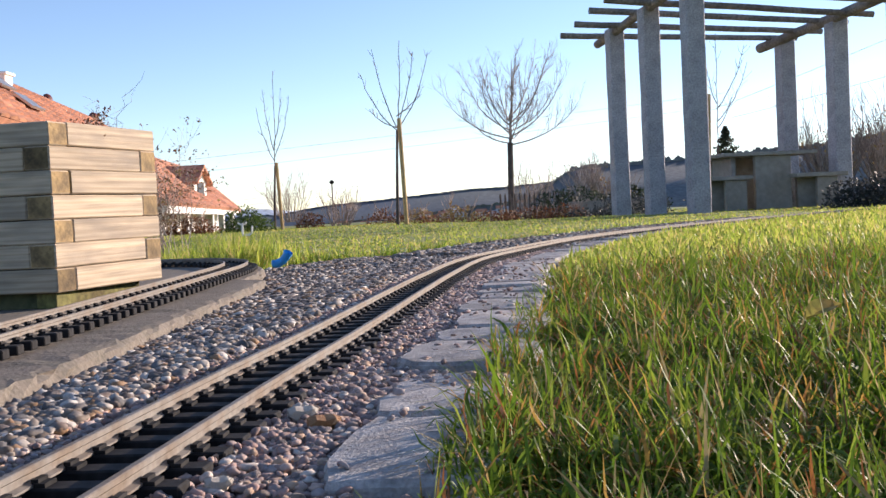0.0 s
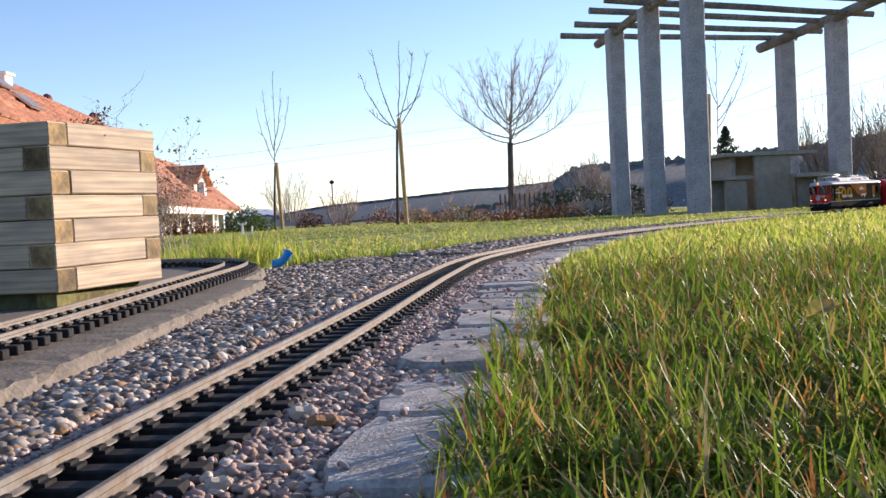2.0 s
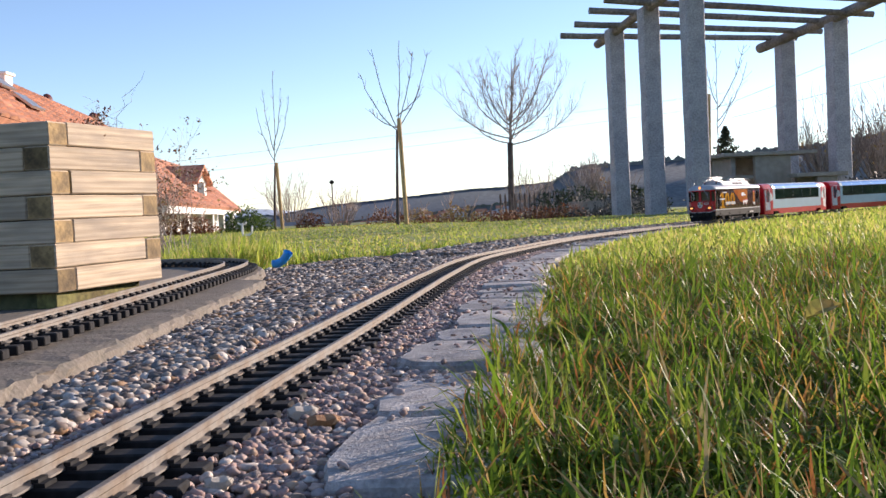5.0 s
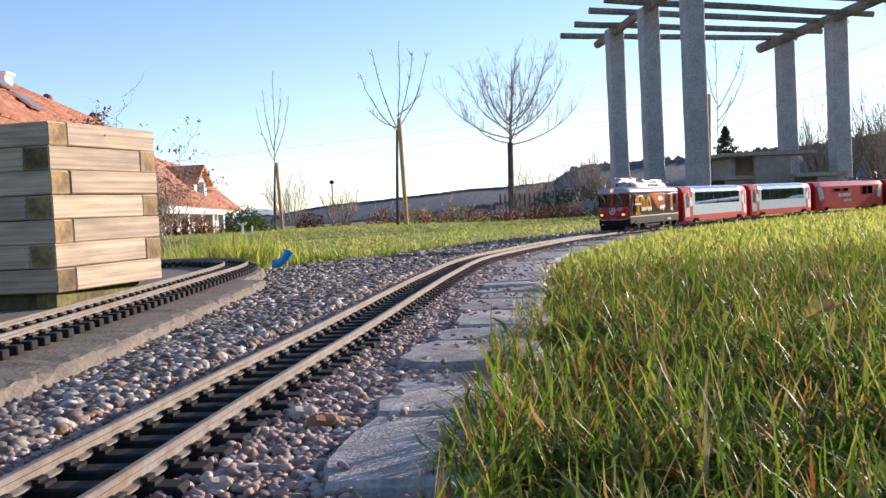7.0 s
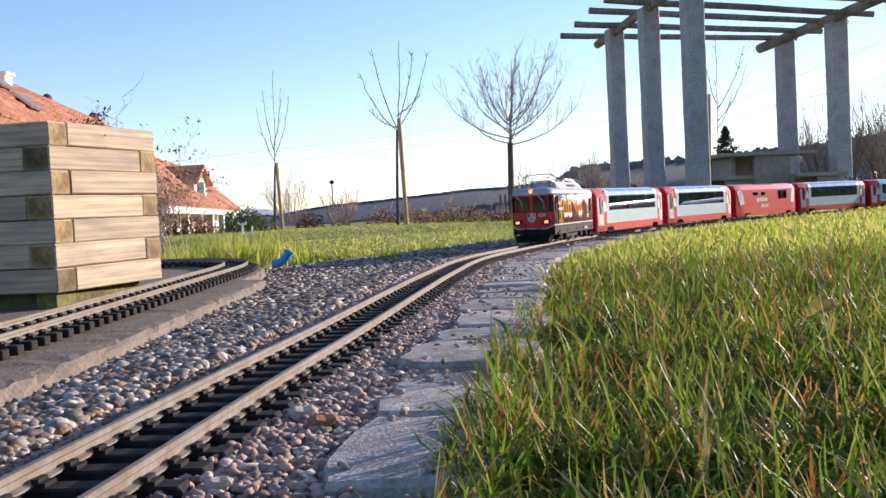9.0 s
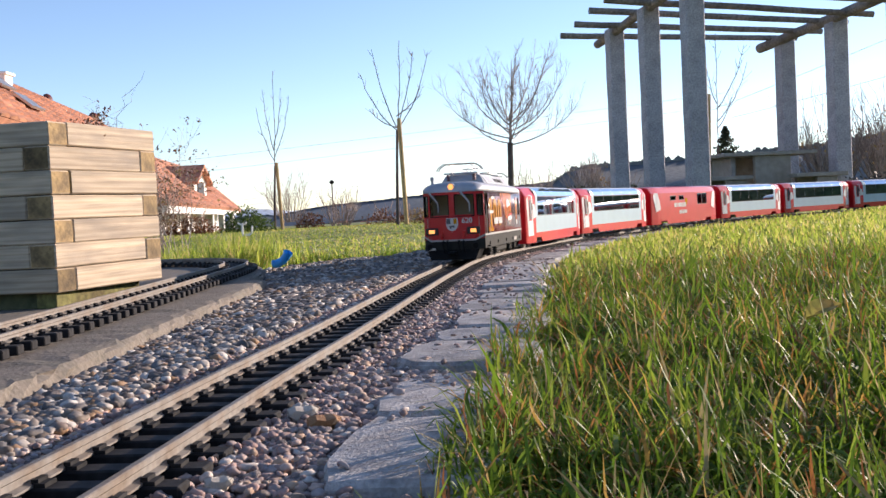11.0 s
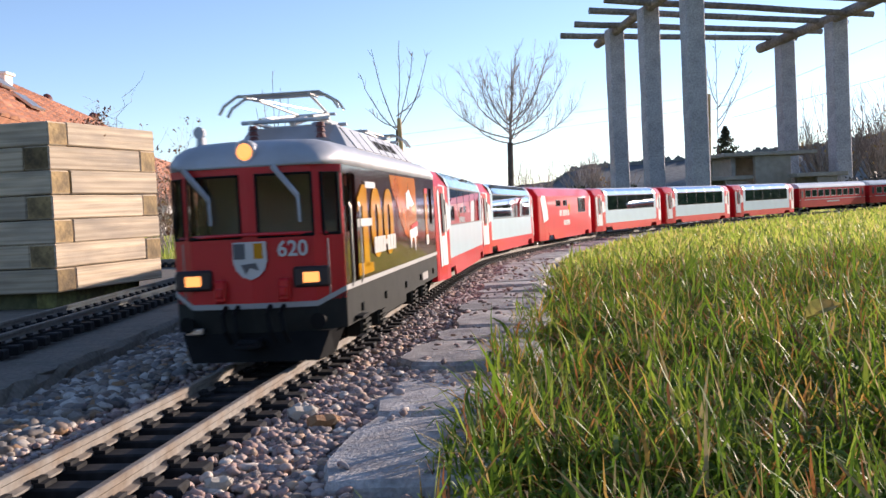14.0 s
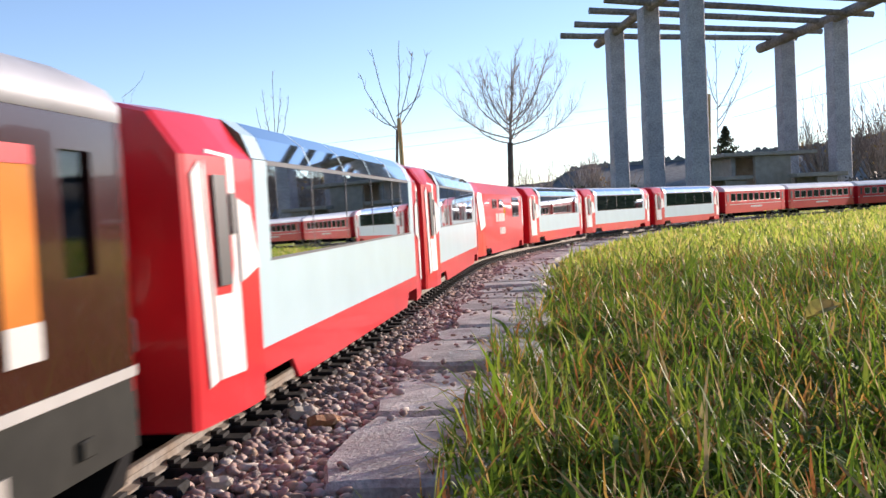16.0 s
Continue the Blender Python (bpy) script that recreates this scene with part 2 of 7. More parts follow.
M["tile"] = material("roof_tile", (0.46, 0.21, 0.125), 0.85, 0, 0.25, 6, 0.01, second=(0.38, 0.16, 0.095), second_scale=1.0, spread=0.25)
M["render"] = material("white_render", (0.78, 0.76, 0.72), 0.9, 0, 0.06, 8, 0.002)
M["dark"] = material("dark_opening", (0.03, 0.03, 0.035), 0.4, 0, 0.2, 10)
M["pipe"] = material("blue_plastic", (0.02, 0.34, 0.78), 0.4, 0, 0.12, 60, second=(0.015, 0.28, 0.68))


# ---- ground ----
def lawn_height(x, y):
    """Ground level: nearly flat garden that falls gently to the valley."""
    d = math.hypot(x, y)
    z = -0.038
    if y > 3.0:
        z += -0.006 * (min(y, 30) - 3.0)
    if d > 34:
        z -= 0.10 * (min(d, 300) - 34)
    return z


bm = bmesh.new()
radii = [0.0, 0.25, 0.5, 0.75, 1, 1.3, 1.6, 2, 2.4, 2.8, 3.3, 4, 5, 6, 7, 8, 10, 12, 15, 18, 22, 27, 34, 45, 60, 90, 140, 220, 400, 900, 2500]
prev = None
for r in radii:
    if r == 0:
        ring = [bm.verts.new((0, 0, lawn_height(0, 0)))]
    else:
        ring = []
        for k in range(72):
            a = 2 * math.pi * k / 72
            x, y = r * math.cos(a), r * math.sin(a)
            ring.append(bm.verts.new((x, y, lawn_height(x, y) + (0.008 * noise.noise((x, y, 0)) if r > 4 else 0))))
    if prev:
        for k in range(72):
            if len(prev) == 1:
                bm.faces.new((prev[0], ring[k], ring[(k + 1) % 72]))
            else:
                bm.faces.new((prev[k], ring[k], ring[(k + 1) % 72], prev[(k + 1) % 72]))
    prev = ring
ground = part("ground", bm, M["lawn"], smooth=True)
tagged(ground, "garden lawn ground that falls away to the valley", "ground", kind="structure")

# raised turf inside the curve of the main line
TURF = ([0.172, 0.180, 0.20, 0.30, 0.60, 1.20, 2.2, 3.4], [-0.036, -0.027, -0.020, -0.012, -0.002, 0.001, -0.004, -0.040])
bm = bmesh.new()
rows_ = []
for s in np.arange(0.02, 8.6, 0.08):
    p, r, d = MAIN.station(s)
    rows_.append([bm.verts.new((p.x + r.x * o, p.y + r.y * o, h)) for o, h in zip(*TURF)])
for a, b in zip(rows_[:-1], rows_[1:]):
    for k in range(len(TURF[0]) - 1):
        bm.faces.new((a[k], a[k + 1], b[k + 1], b[k]))
turf = part("turf", fix(bm), M["lawn"], smooth=True)
tagged(turf, "soil and short turf of the raised lawn", "turf", kind="structure")

# gravel bed round both tracks
BED_Z = -0.0145


def bed_right(s):
    p, r, d = MAIN.station(s)
    return p + r * 0.055


def bed_edge(y):
    """Far border of the gravel, as x over y; lies left of the main line."""
    return np.interp(y, [-1.2, 1.9, 2.29, 2.44, 2.72, 2.90, 3.17, 3.50, 3.91, 4.4, 5.2, 6.2], [-0.9, -0.75, -0.48, -0.40, -0.29, -0.14, 0.03, 0.24, 0.49, 0.85, 1.6, 2.9])


bm = bmesh.new()
rows_ = []
for s in np.arange(0.0, 8.0, 0.1):
    p, r, d = MAIN.station(s)
    right = p + r * 0.10
    if p.y < 2.9:
        left = Vector((min(bed_edge(p.y), p.x - 0.12), p.y, 0))
    else:
        left = p - r * 0.36
    rows_.append([(left.lerp(right, k / 10)) for k in range(11)])
vr = [[bm.verts.new((q.x, q.y, BED_Z - (0.007 if k < 6 else 0.003 if k == 6 else 0) + (-0.008 if q.y > 2.3 else -0.008 * max(0, (q.y - 1.4) / 0.9)))) for k, q in enumerate(r)] for r in rows_]
for a, b in zip(vr[:-1], vr[1:]):
    for k in range(10):
        bm.faces.new((a[k], a[k + 1], b[k + 1], b[k]))
gravel_bed = part("gravel_bed", bm, M["bed"])
tagged(gravel_bed, "grey and pinkish gravel bed of the garden railway", "gravel bed", kind="structure")

# concrete strip under the side track
bm = bmesh.new()
st = []
for s in np.arange(0.0, SIDE.length, 0.02):
    p, r, d = SIDE.station(s)
    st.append((Vector((p.x, p.y, 0)), r))
KERB_END = min(i for i, (p, r) in enumerate(st) if p.y > 1.63)
rings = sweep(bm, st, [(-0.22, -0.03), (-0.22, -0.0055), (-0.05, -0.0050), (0.06, -0.0045), (0.088, -0.0042), (0.098, -0.0050), (0.102, -0.009), (0.104, -0.016), (0.106, -0.03)][::-1])
for i, ring in enumerate(rings):
    if i > KERB_END:
        for v in ring[:6]:
            v.co -= st[i][1] * 0.046
    for j, v in enumerate(ring[1:6]):
        v.co += Vector((0.006 * noise.noise((i * 0.9, j, 2)) + 0.004 * noise.noise((i * 0.17, 1, 2)), 0, 0.0022 * noise.noise((i * 0.7, j * 1.3, 7))))
strip = part("concrete_strip", bm, M["concrete"])
tagged(strip, "worn concrete base strip with a rough edge", "concrete strip", kind="structure")


# ---- garden railway tracks ----
def rail_profile(c):
    pts = [(-0.0042, -0.0084), (0.0042, -0.0084), (0.0042, -0.0074), (0.0010, -0.0064), (0.0010, -0.0034), (0.0019, -0.0026),
           (0.0019, -0.0004), (0.0014, 0.0), (-0.0014, 0.0), (-0.0019, -0.0004), (-0.0019, -0.0026), (-0.0010, -0.0034), (-0.0010, -0.0064), (-0.0042, -0.0074)]
    return [(c + a, u) for a, u in pts]


def build_track(line, s0, s1, label, near):
    tr = thing("garden_track", label, "railway track")
    n = int((s1 - s0) / 0.03)
    st = []
    for k in range(n + 1):
        p, r, d = line.station(s0 + (s1 - s0) * k / n)
        st.append((p, r))
    for c in (-0.0237, 0.0237):
        bm = bmesh.new()
        sweep(bm, st, rail_profile(c))
        part("rail", bm, M["rail"], tr, "dull brass rail")
    # one sleeper with its two pairs of rail clips
    bm = bmesh.new()
    box(bm, (-0.0065, -0.044, -0.0165), (0.0065, 0.044, -0.0086), bevel=0.0009)
    for c in (-0.0237, 0.0237):
        for sgn in (-1, 1):
            y0, y1 = sorted((c + sgn * 0.0030, c + sgn * 0.0062))
            box(bm, (-0.0040, y0, -0.0090), (0.0040, y1, -0.0052))
            y0, y1 = sorted((c + sgn * 0.0044, c + sgn * 0.0095))
            box(bm, (-0.0048, y0, -0.0090), (0.0048, y1, -0.0068))
    me = bpy.data.meshes.new("sleeper")
    bm.to_mesh(me)
    bm.free()
    me.materials.append(M["sleeper"])
    count, s = 0, s0
    rest = bmesh.new()
    while s < s1 - 0.01:
        p, r, d = line.station(s)
        m = Matrix.Translation(p) @ Matrix.Rotation(math.atan2(d.y, d.x) + random.uniform(-0.012, 0.012), 4, "Z")
        if count < near:
            share("sleeper", me, tr, m)
        else:
            rest.from_mesh(me)
            rest.verts.ensure_lookup_table()
            bmesh.ops.transform(rest, matrix=m, verts=rest.verts[len(rest.verts) - len(me.vertices):])
        count += 1
        s += 0.0275
    if count > near:
        ob = part("sleeper_row", rest, M["sleeper"], tr, "far row of black sleepers")
        tagged(ob, kind="stuff")
    else:
        rest.free()
    return tr


main_track = build_track(MAIN, 0.9, 8.5, "brass-railed garden railway track on black sleepers in gravel", 180)
side_track = build_track(SIDE, 0.9, SIDE.length - 0.1, "second garden railway track on the concrete strip", 130)


# ---- stones ----
def stone_shapes(subdiv, count, rough, seed):
    """A few lumpy stones as (vertices, triangles)."""
    out = []
    rng = np.random.default_rng(seed)
    for k in range(count):
        bm = bmesh.new()
        bmesh.ops.create_icosphere(bm, subdivisions=subdiv, radius=1.0)
        off = rng.uniform(0, 50, 3)
        v = np.array([list(q.co * (1 + rough * noise.noise(Vector(q.co) * 1.3 + Vector(off)))) for q in bm.verts])
        v *= rng.uniform(1 - rough * 0.5, 1 + rough * 0.5, (len(v), 1)) * rng.uniform((0.95, 0.72, 0.48), (1.45, 1.05, 0.80))
        bm.verts.ensure_lookup_table()
        f = np.array([[q.index for q in t.verts] for t in bm.faces])
        bm.free()
        out.append((v, f))
    return out


def scatter(name, shapes, pos, size, mat, smooth, seed):
    """Many stones joined into one mesh."""
    rng = np.random.default_rng(seed)
    V, F, base = [], [], 0
    pick = rng.integers(0, len(shapes), len(pos))
    for k, (v, f) in enumerate(shapes):
        idx = np.nonzero(pick == k)[0]
        if not len(idx):
            continue
        n = len(idx)
        a, b = rng.uniform(0, 2 * np.pi, n), rng.normal(0, 0.35, n)
        ca, sa, cb, sb = np.cos(a), np.sin(a), np.cos(b), np.sin(b)
        R = np.zeros((n, 3, 3))
        R[:, 0, 0], R[:, 0, 1], R[:, 0, 2] = ca, -sa * cb, sa * sb
        R[:, 1, 0], R[:, 1, 1], R[:, 1, 2] = sa, ca * cb, -ca * sb
        R[:, 2, 1], R[:, 2, 2] = sb, cb
        w = np.einsum("nij,vj->nvi", R, v) * size[idx][:, None, None] + pos[idx][:, None, :]
        V.append(w.reshape(-1, 3))
        F.append((f[None] + (np.arange(n) * len(v))[:, None, None] + base).reshape(-1, 3))
        base += n * len(v)
    V, F = np.concatenate(V), np.concatenate(F)
    me = bpy.data.meshes.new(name)
    me.vertices.add(len(V))
    me.vertices.foreach_set("co", V.ravel())
    me.loops.add(F.size)
    me.loops.foreach_set("vertex_index", F.ravel())
    me.polygons.add(len(F))
    me.polygons.foreach_set("loop_start", np.arange(0, F.size, 3))
    if smooth:
        me.polygons.foreach_set("use_smooth", np.ones(len(F), dtype=bool))
    me.update(calc_edges=True)
    me.materials.append(mat)
    return new(name, me)


M["pebble"] = palette("river_pebble", [(0.22, 0.185, 0.155), (0.13, 0.115, 0.105), (0.30, 0.25, 0.20), (0.18, 0.14, 0.105), (0.40, 0.355, 0.305), (0.09, 0.085, 0.083), (0.29, 0.175, 0.095), (0.17, 0.158, 0.15), (0.33, 0.29, 0.25), (0.13, 0.105, 0.09), (0.20, 0.15, 0.12), (0.50, 0.46, 0.41)], 0.7, 0.0004, 300)
M["chipping"] = palette("pink_chipping", [(0.39, 0.255, 0.215), (0.27, 0.19, 0.165), (0.46, 0.335, 0.275), (0.32, 0.245, 0.215), (0.20, 0.145, 0.13), (0.43, 0.29, 0.20), (0.30, 0.215, 0.185), (0.56, 0.48, 0.41), (0.34, 0.28, 0.26)], 0.8, 0.0004, 300)
M["loose"] = palette("loose_pebble", [(0.35, 0.26, 0.23), (0.25, 0.19, 0.17), (0.42, 0.33, 0.28), (0.29, 0.24, 0.22), (0.21, 0.17, 0.15), (0.38, 0.29, 0.22)], 0.75, 0.0004, 300, by_island=False)
M["pale_stone"] = material("pale_pebble", (0.58, 0.50, 0.40), 0.6, 0, 0.12, 120, 0.0003)
M["rust_stone"] = material("rust_pebble", (0.40, 0.19, 0.07), 0.6, 0, 0.25, 120, 0.0003, second=(0.26, 0.12, 0.05))

rng = np.random.default_rng(4)


def bed_z(y):
    return BED_Z - 0.008 * np.clip((y - 1.4) / 0.9, 0, 1)


def strip_points(s0, s1, u0, u1, n, bias=1.0):
    """Points along the main line: arc length thinning with distance, offset across."""
    s = s0 + (s1 - s0) * rng.random(n) ** bias
    u = rng.uniform(u0, u1, n)
    out = np.zeros((n, 3))
    for i in range(n):
        p, d = MAIN.at(s[i])
        out[i] = (p.x + d.y * u[i], p.y - d.x * u[i], 0)
    out[:, 2] = bed_z(out[:, 1])
    return out, u


SHAPES1 = stone_shapes(1, 14, 0.55, 1)
SHAPES2 = stone_shapes(2, 10, 0.34, 2)
# chippings right of the track, between the sleepers and round them
p1, u1 = strip_points(1.15, 3.6, 0.030, 0.112, 15000, 1.5)
p2, u2 = strip_points(1.15, 3.6, -0.026, 0.026, 2200, 1.3)
p2[:, 2] -= 0.0025
p3, u3 = strip_points(1.15, 3.6, -0.125, -0.030, 13000, 1.45)
pc = np.concatenate([p1, p2, p3])
pc[:, 2] += rng.uniform(-0.003, 0.0022, len(pc))
sz = rng.uniform(0.0017, 0.0036, len(pc)) * np.clip(0.75 + 0.45 * pc[:, 1], 0.9, 1.9)
sz[15000:17200] *= 0.9
ob = scatter("gravel", SHAPES1, pc, sz, M["chipping"], False, 5)
tagged(ob, "pinkish-brown stone chippings round the track", "gravel", kind="stuff")
pn, un = strip_points(1.15, 2.1, 0.032, 0.115, 2500, 1.3)
pn[:, 2] += rng.uniform(0.0, 0.004, len(pn))
ob = scatter("gravel", SHAPES2, pn, rng.uniform(0.0019, 0.0036, len(pn)), M["chipping"], False, 6)
tagged(ob, "larger pinkish-brown stone chippings beside the rail", "gravel", kind="stuff")
# rounded pebbles between the kerb of the side track and the main line
n = 19000
y = 0.40 + (2.75 - 0.40) * rng.random(n) ** 1.15
yy = y
cx = np.array([MAIN.p[int(np.argmin([abs(q.y - v) for q in MAIN.p[:400:4]])) * 4].x for v in np.linspace(0.3, 3.0, 60)])
mid = np.interp(y, np.linspace(0.3, 3.0, 60), cx)
left = np.interp(y, [0.3, 1.5, 1.75, 2.0, 2.29, 2.44, 2.72, 2.9], [-0.30, -0.31, -0.33, -0.36, -0.46, -0.40, -0.29, -0.15])
x = left + (mid - 0.075 - left) * rng.random(n) ** 1.12
pp = np.stack([x, y, bed_z(y) + rng.uniform(-0.003, 0.004, n) - 0.006 * np.clip((mid - 0.11 - x) / 0.06, 0, 1)], 1)
near = pp[:, 1] < 1.15
ob = scatter("pebbles", SHAPES2, pp[near], rng.uniform(0.0028, 0.0064, near.sum()), M["pebble"], True, 7)
tagged(ob, "rounded grey and tan river pebbles beside the kerb", "pebbles", kind="stuff")
ob = scatter("pebbles", SHAPES1, pp[~near], rng.uniform(0.0036, 0.0074, (~near).sum()), M["pebble"], True, 8)
tagged(ob, "rounded grey and tan pebbles farther along the bed", "pebbles", kind="stuff")
# coarser look of the far curve
pf, uf = strip_points(3.5, 6.4, -0.38, 0.13, 11000, 1.3)
pf[:, 2] += rng.uniform(-0.004, 0.003, len(pf))
pf = pf[(np.abs(uf) > 0.05) | (rng.random(len(pf)) < 0.3)]
ob = scatter("gravel", SHAPES1, pf, rng.uniform(0.0045, 0.0085, len(pf)), M["pebble"], False, 9)
tagged(ob, "grey gravel round the far curve of the track", "gravel", kind="stuff")

# single pebbles close by, each a piece of the bed
def stone_mesh(name, k, mat):
    v, f = SHAPES2[k]
    me = bpy.data.meshes.new(name)
    me.from_pydata([tuple(q) for q in v], [], [tuple(int(i) for i in t) for t in f])
    me.polygons.foreach_set("use_smooth", [k % 2 == 0] * len(f))
    me.materials.append(mat)
    return me


pebble_meshes = [stone_mesh("pebble", k, M["loose"]) for k in range(6)]
pl, ul = strip_points(1.22, 1.75, 0.034, 0.125, 240, 1.1)
for i in range(240):
    r_ = random.uniform(0.0019, 0.0042)
    share("pebble", pebble_meshes[i % 6], gravel_bed, Matrix.Translation((pl[i][0], pl[i][1], pl[i][2] + r_ * 0.5)) @ Euler((random.uniform(-0.4, 0.4), random.uniform(-0.4, 0.4), random.uniform(0, 6.3))).to_matrix().to_4x4() @ Matrix.Scale(r_, 4))
for name, mt, (px, py), r_, lab in (("pale_pebble", "pale_stone", (-0.0815, 0.535), 0.0063, "pale cream pebble lying on the gravel"), ("rust_pebble", "rust_stone", (-0.0665, 0.508), 0.0066, "rust-brown pebble lying on the gravel"),
                                    ("pale_pebble", "pale_stone", (-0.097, 0.400), 0.0045, "white pebble lying on the gravel")):
    ob = new(name, stone_mesh(name, 3, M[mt]))
    ob.matrix_basis = Matrix.Translation((px, py, BED_Z + 0.0045)) @ Matrix.Diagonal((r_, r_, r_ * 1.35, 1))
    tagged(ob, lab, "pebble")

# ---- granite edging ----
edging = thing("stone_edging", "row of rough grey granite setts along the lawn", "stone edging", kind="structure")


def sett(parent, s0, s1, u0, u1, seed):
    rnd = random.Random(seed)
    p, r, d = MAIN.station((s0 + s1) / 2)
    hl, hw = (s1 - s0) / 2, (u1 - u0) / 2
    z0 = float(bed_z(p.y)) + rnd.uniform(0.0, 0.0035)
    n = 14
    ring = []
    for k in range(n):
        a = 2 * math.pi * (k + 0.5) / n
        c, s_ = math.cos(a), math.sin(a)
        q = 1 / max(abs(c), abs(s_)) * 0.97
        q = min(q, 1.28)
        ring.append((c * q * hl * rnd.uniform(0.95, 1.03), s_ * q * hw * rnd.uniform(0.90, 1.06)))
    bm = bmesh.new()
    tiltx, tilty = rnd.uniform(-0.03, 0.03), rnd.uniform(-0.03, 0.03)

    def lift(a, b, k, h):
        return (a * k, b * k, h + a * tiltx + b * tilty + 0.0009 * noise.noise((a * 60 + seed, b * 60, h)))
    rings = [[lift(a, b, 1.03, -0.03) for a, b in ring], [lift(a, b, 1.0, 0.0015) for a, b in ring], [lift(a, b, 0.96, 0.0044) for a, b in ring], [lift(a, b, 0.62, 0.0052) for a, b in ring], [lift(a, b, 0.3, 0.0056) for a, b in ring]]
    vr = loft(bm, rings, cap=False)
    bm.faces.new(vr[-1])
    ob = part("sett", fix(bm), M["granite"], parent, smooth=False)
    mx = Matrix(((d.x, -r.x, 0, p.x + r.x * (u0 + u1) / 2), (d.y, -r.y, 0, p.y + r.y * (u0 + u1) / 2), (0, 0, 1, z0), (0, 0, 0, 1)))
    ob.matrix_basis = mx


s = 1.16
k = 0
rs = random.Random(11)
while s < 4.6:
    ln = rs.choice((0.065, 0.08, 0.10, 0.13, 0.15)) * rs.uniform(0.9, 1.1)
    wob = rs.uniform(-0.012, 0.012)
    sett(edging, s, s + ln, 0.090 + wob, 0.178 + rs.uniform(-0.006, 0.01), 100 + k)
    s += ln + 0.004
    k += 1


ps, us = strip_points(1.2, 3.0, 0.10, 0.175, 260, 1.3)
ps[:, 2] += 0.0085
ob = scatter("stray_gravel", SHAPES1, ps, rng.uniform(0.0014, 0.0032, len(ps)), M["chipping"], False, 31)
tagged(ob, "stray chippings and grit lying on the setts", "gravel", kind="stuff")


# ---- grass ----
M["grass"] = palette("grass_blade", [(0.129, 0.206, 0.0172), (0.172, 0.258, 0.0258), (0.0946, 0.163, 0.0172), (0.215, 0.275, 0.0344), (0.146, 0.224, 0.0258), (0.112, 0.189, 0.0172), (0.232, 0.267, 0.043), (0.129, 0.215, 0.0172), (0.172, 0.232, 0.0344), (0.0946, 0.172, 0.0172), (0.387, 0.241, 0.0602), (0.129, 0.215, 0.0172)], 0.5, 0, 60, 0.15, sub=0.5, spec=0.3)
# far blades get a raised, yellower colour that stands in for backlit glow
M["grass_backlit"] = palette("backlit_far_blade", [(0.38, 0.45, 0.060), (0.47, 0.51, 0.09), (0.27, 0.36, 0.050), (0.56, 0.52, 0.13), (0.40, 0.47, 0.07), (0.66, 0.52, 0.19), (0.21, 0.30, 0.045)], 0.45, 0, 60, 0.15, sub=0.58, spec=0.35)
M["straw"] = palette("dry_grass", [(0.42, 0.28, 0.10), (0.40, 0.19, 0.05), (0.50, 0.38, 0.18), (0.30, 0.12, 0.04)], 0.5, 0, 60, 0.15, sub=0.35)


def blades(name, pos, length, width, lean, mat, seed, droop=0.6):
    """Curling tapering blades, three bends each, joined into one mesh."""
    g = np.random.default_rng(seed)
    n = len(pos)
    az = g.uniform(0, 2 * np.pi, n)
    turn = g.normal(0, 0.45, n)
    th = np.abs(g.normal(0.25, lean * 0.6, n))
    curl = np.abs(g.normal(0, droop, n)) * np.where(g.random(n) < 0.25, 1.7, 1.0)
    pts = [pos]
    for k in range(4):
        a = np.minimum(th + curl * k * 0.55, 2.3)
        q = az + turn * k
        d = np.stack([np.cos(q) * np.sin(a), np.sin(q) * np.sin(a), np.cos(a)], 1)
        pts.append(pts[-1] + (length / 4)[:, None] * d)
    tw = az + np.pi / 2 + g.normal(0, 0.5, n)
    V = np.empty((n, 9, 3))
    for k, f in enumerate((0.75, 1.0, 0.9, 0.6)):
        q = tw + turn * k
        w = np.stack([np.cos(q), np.sin(q), 0.25 * np.sin(3 * q)], 1) * (width * f / 2)[:, None]
        V[:, 2 * k] = pts[k] - w
        V[:, 2 * k + 1] = pts[k] + w
    V[:, 8] = pts[4]
    quad = np.array([[0, 1, 3, 2], [2, 3, 5, 4], [4, 5, 7, 6]])
    base = (np.arange(n) * 9)[:, None, None]
    Q = (quad[None] + base).reshape(-1)
    T = (np.array([[6, 7, 8]])[None] + base).reshape(-1)
    me = bpy.data.meshes.new(name)
    me.vertices.add(n * 9)
    me.vertices.foreach_set("co", V.ravel())
    me.loops.add(len(Q) + len(T))
    me.loops.foreach_set("vertex_index", np.concatenate([Q, T]))
    me.polygons.add(n * 4)
    me.polygons.foreach_set("loop_start", np.concatenate([np.arange(n * 3) * 4, n * 12 + np.arange(n) * 3]))
    me.polygons.foreach_set("use_smooth", np.ones(n * 4, dtype=bool))
    me.update(calc_edges=True)
    me.materials.append(mat)
    return new(name, me)


CX = np.array([[q.x, q.y] for q in MAIN.p])
CN = []
for i in range(len(MAIN.p)):
    a, b = MAIN.p[max(i - 1, 0)], MAIN.p[min(i + 1, len(MAIN.p) - 1)]
    v = (b - a).normalized()
    CN.append((v.y, -v.x))
CN = np.array(CN)


def offset_of(xy):
    """Signed distance from the main line, positive on the lawn's side."""
    out = np.empty(len(xy))
    for a in range(0, len(xy), 4000):
        q = xy[a:a + 4000]
        dd = ((q[:, None] - CX[None]) ** 2).sum(-1)
        j = dd.argmin(1)
        out[a:a + 4000] = ((q - CX[j]) * CN[j]).sum(1)
    return out


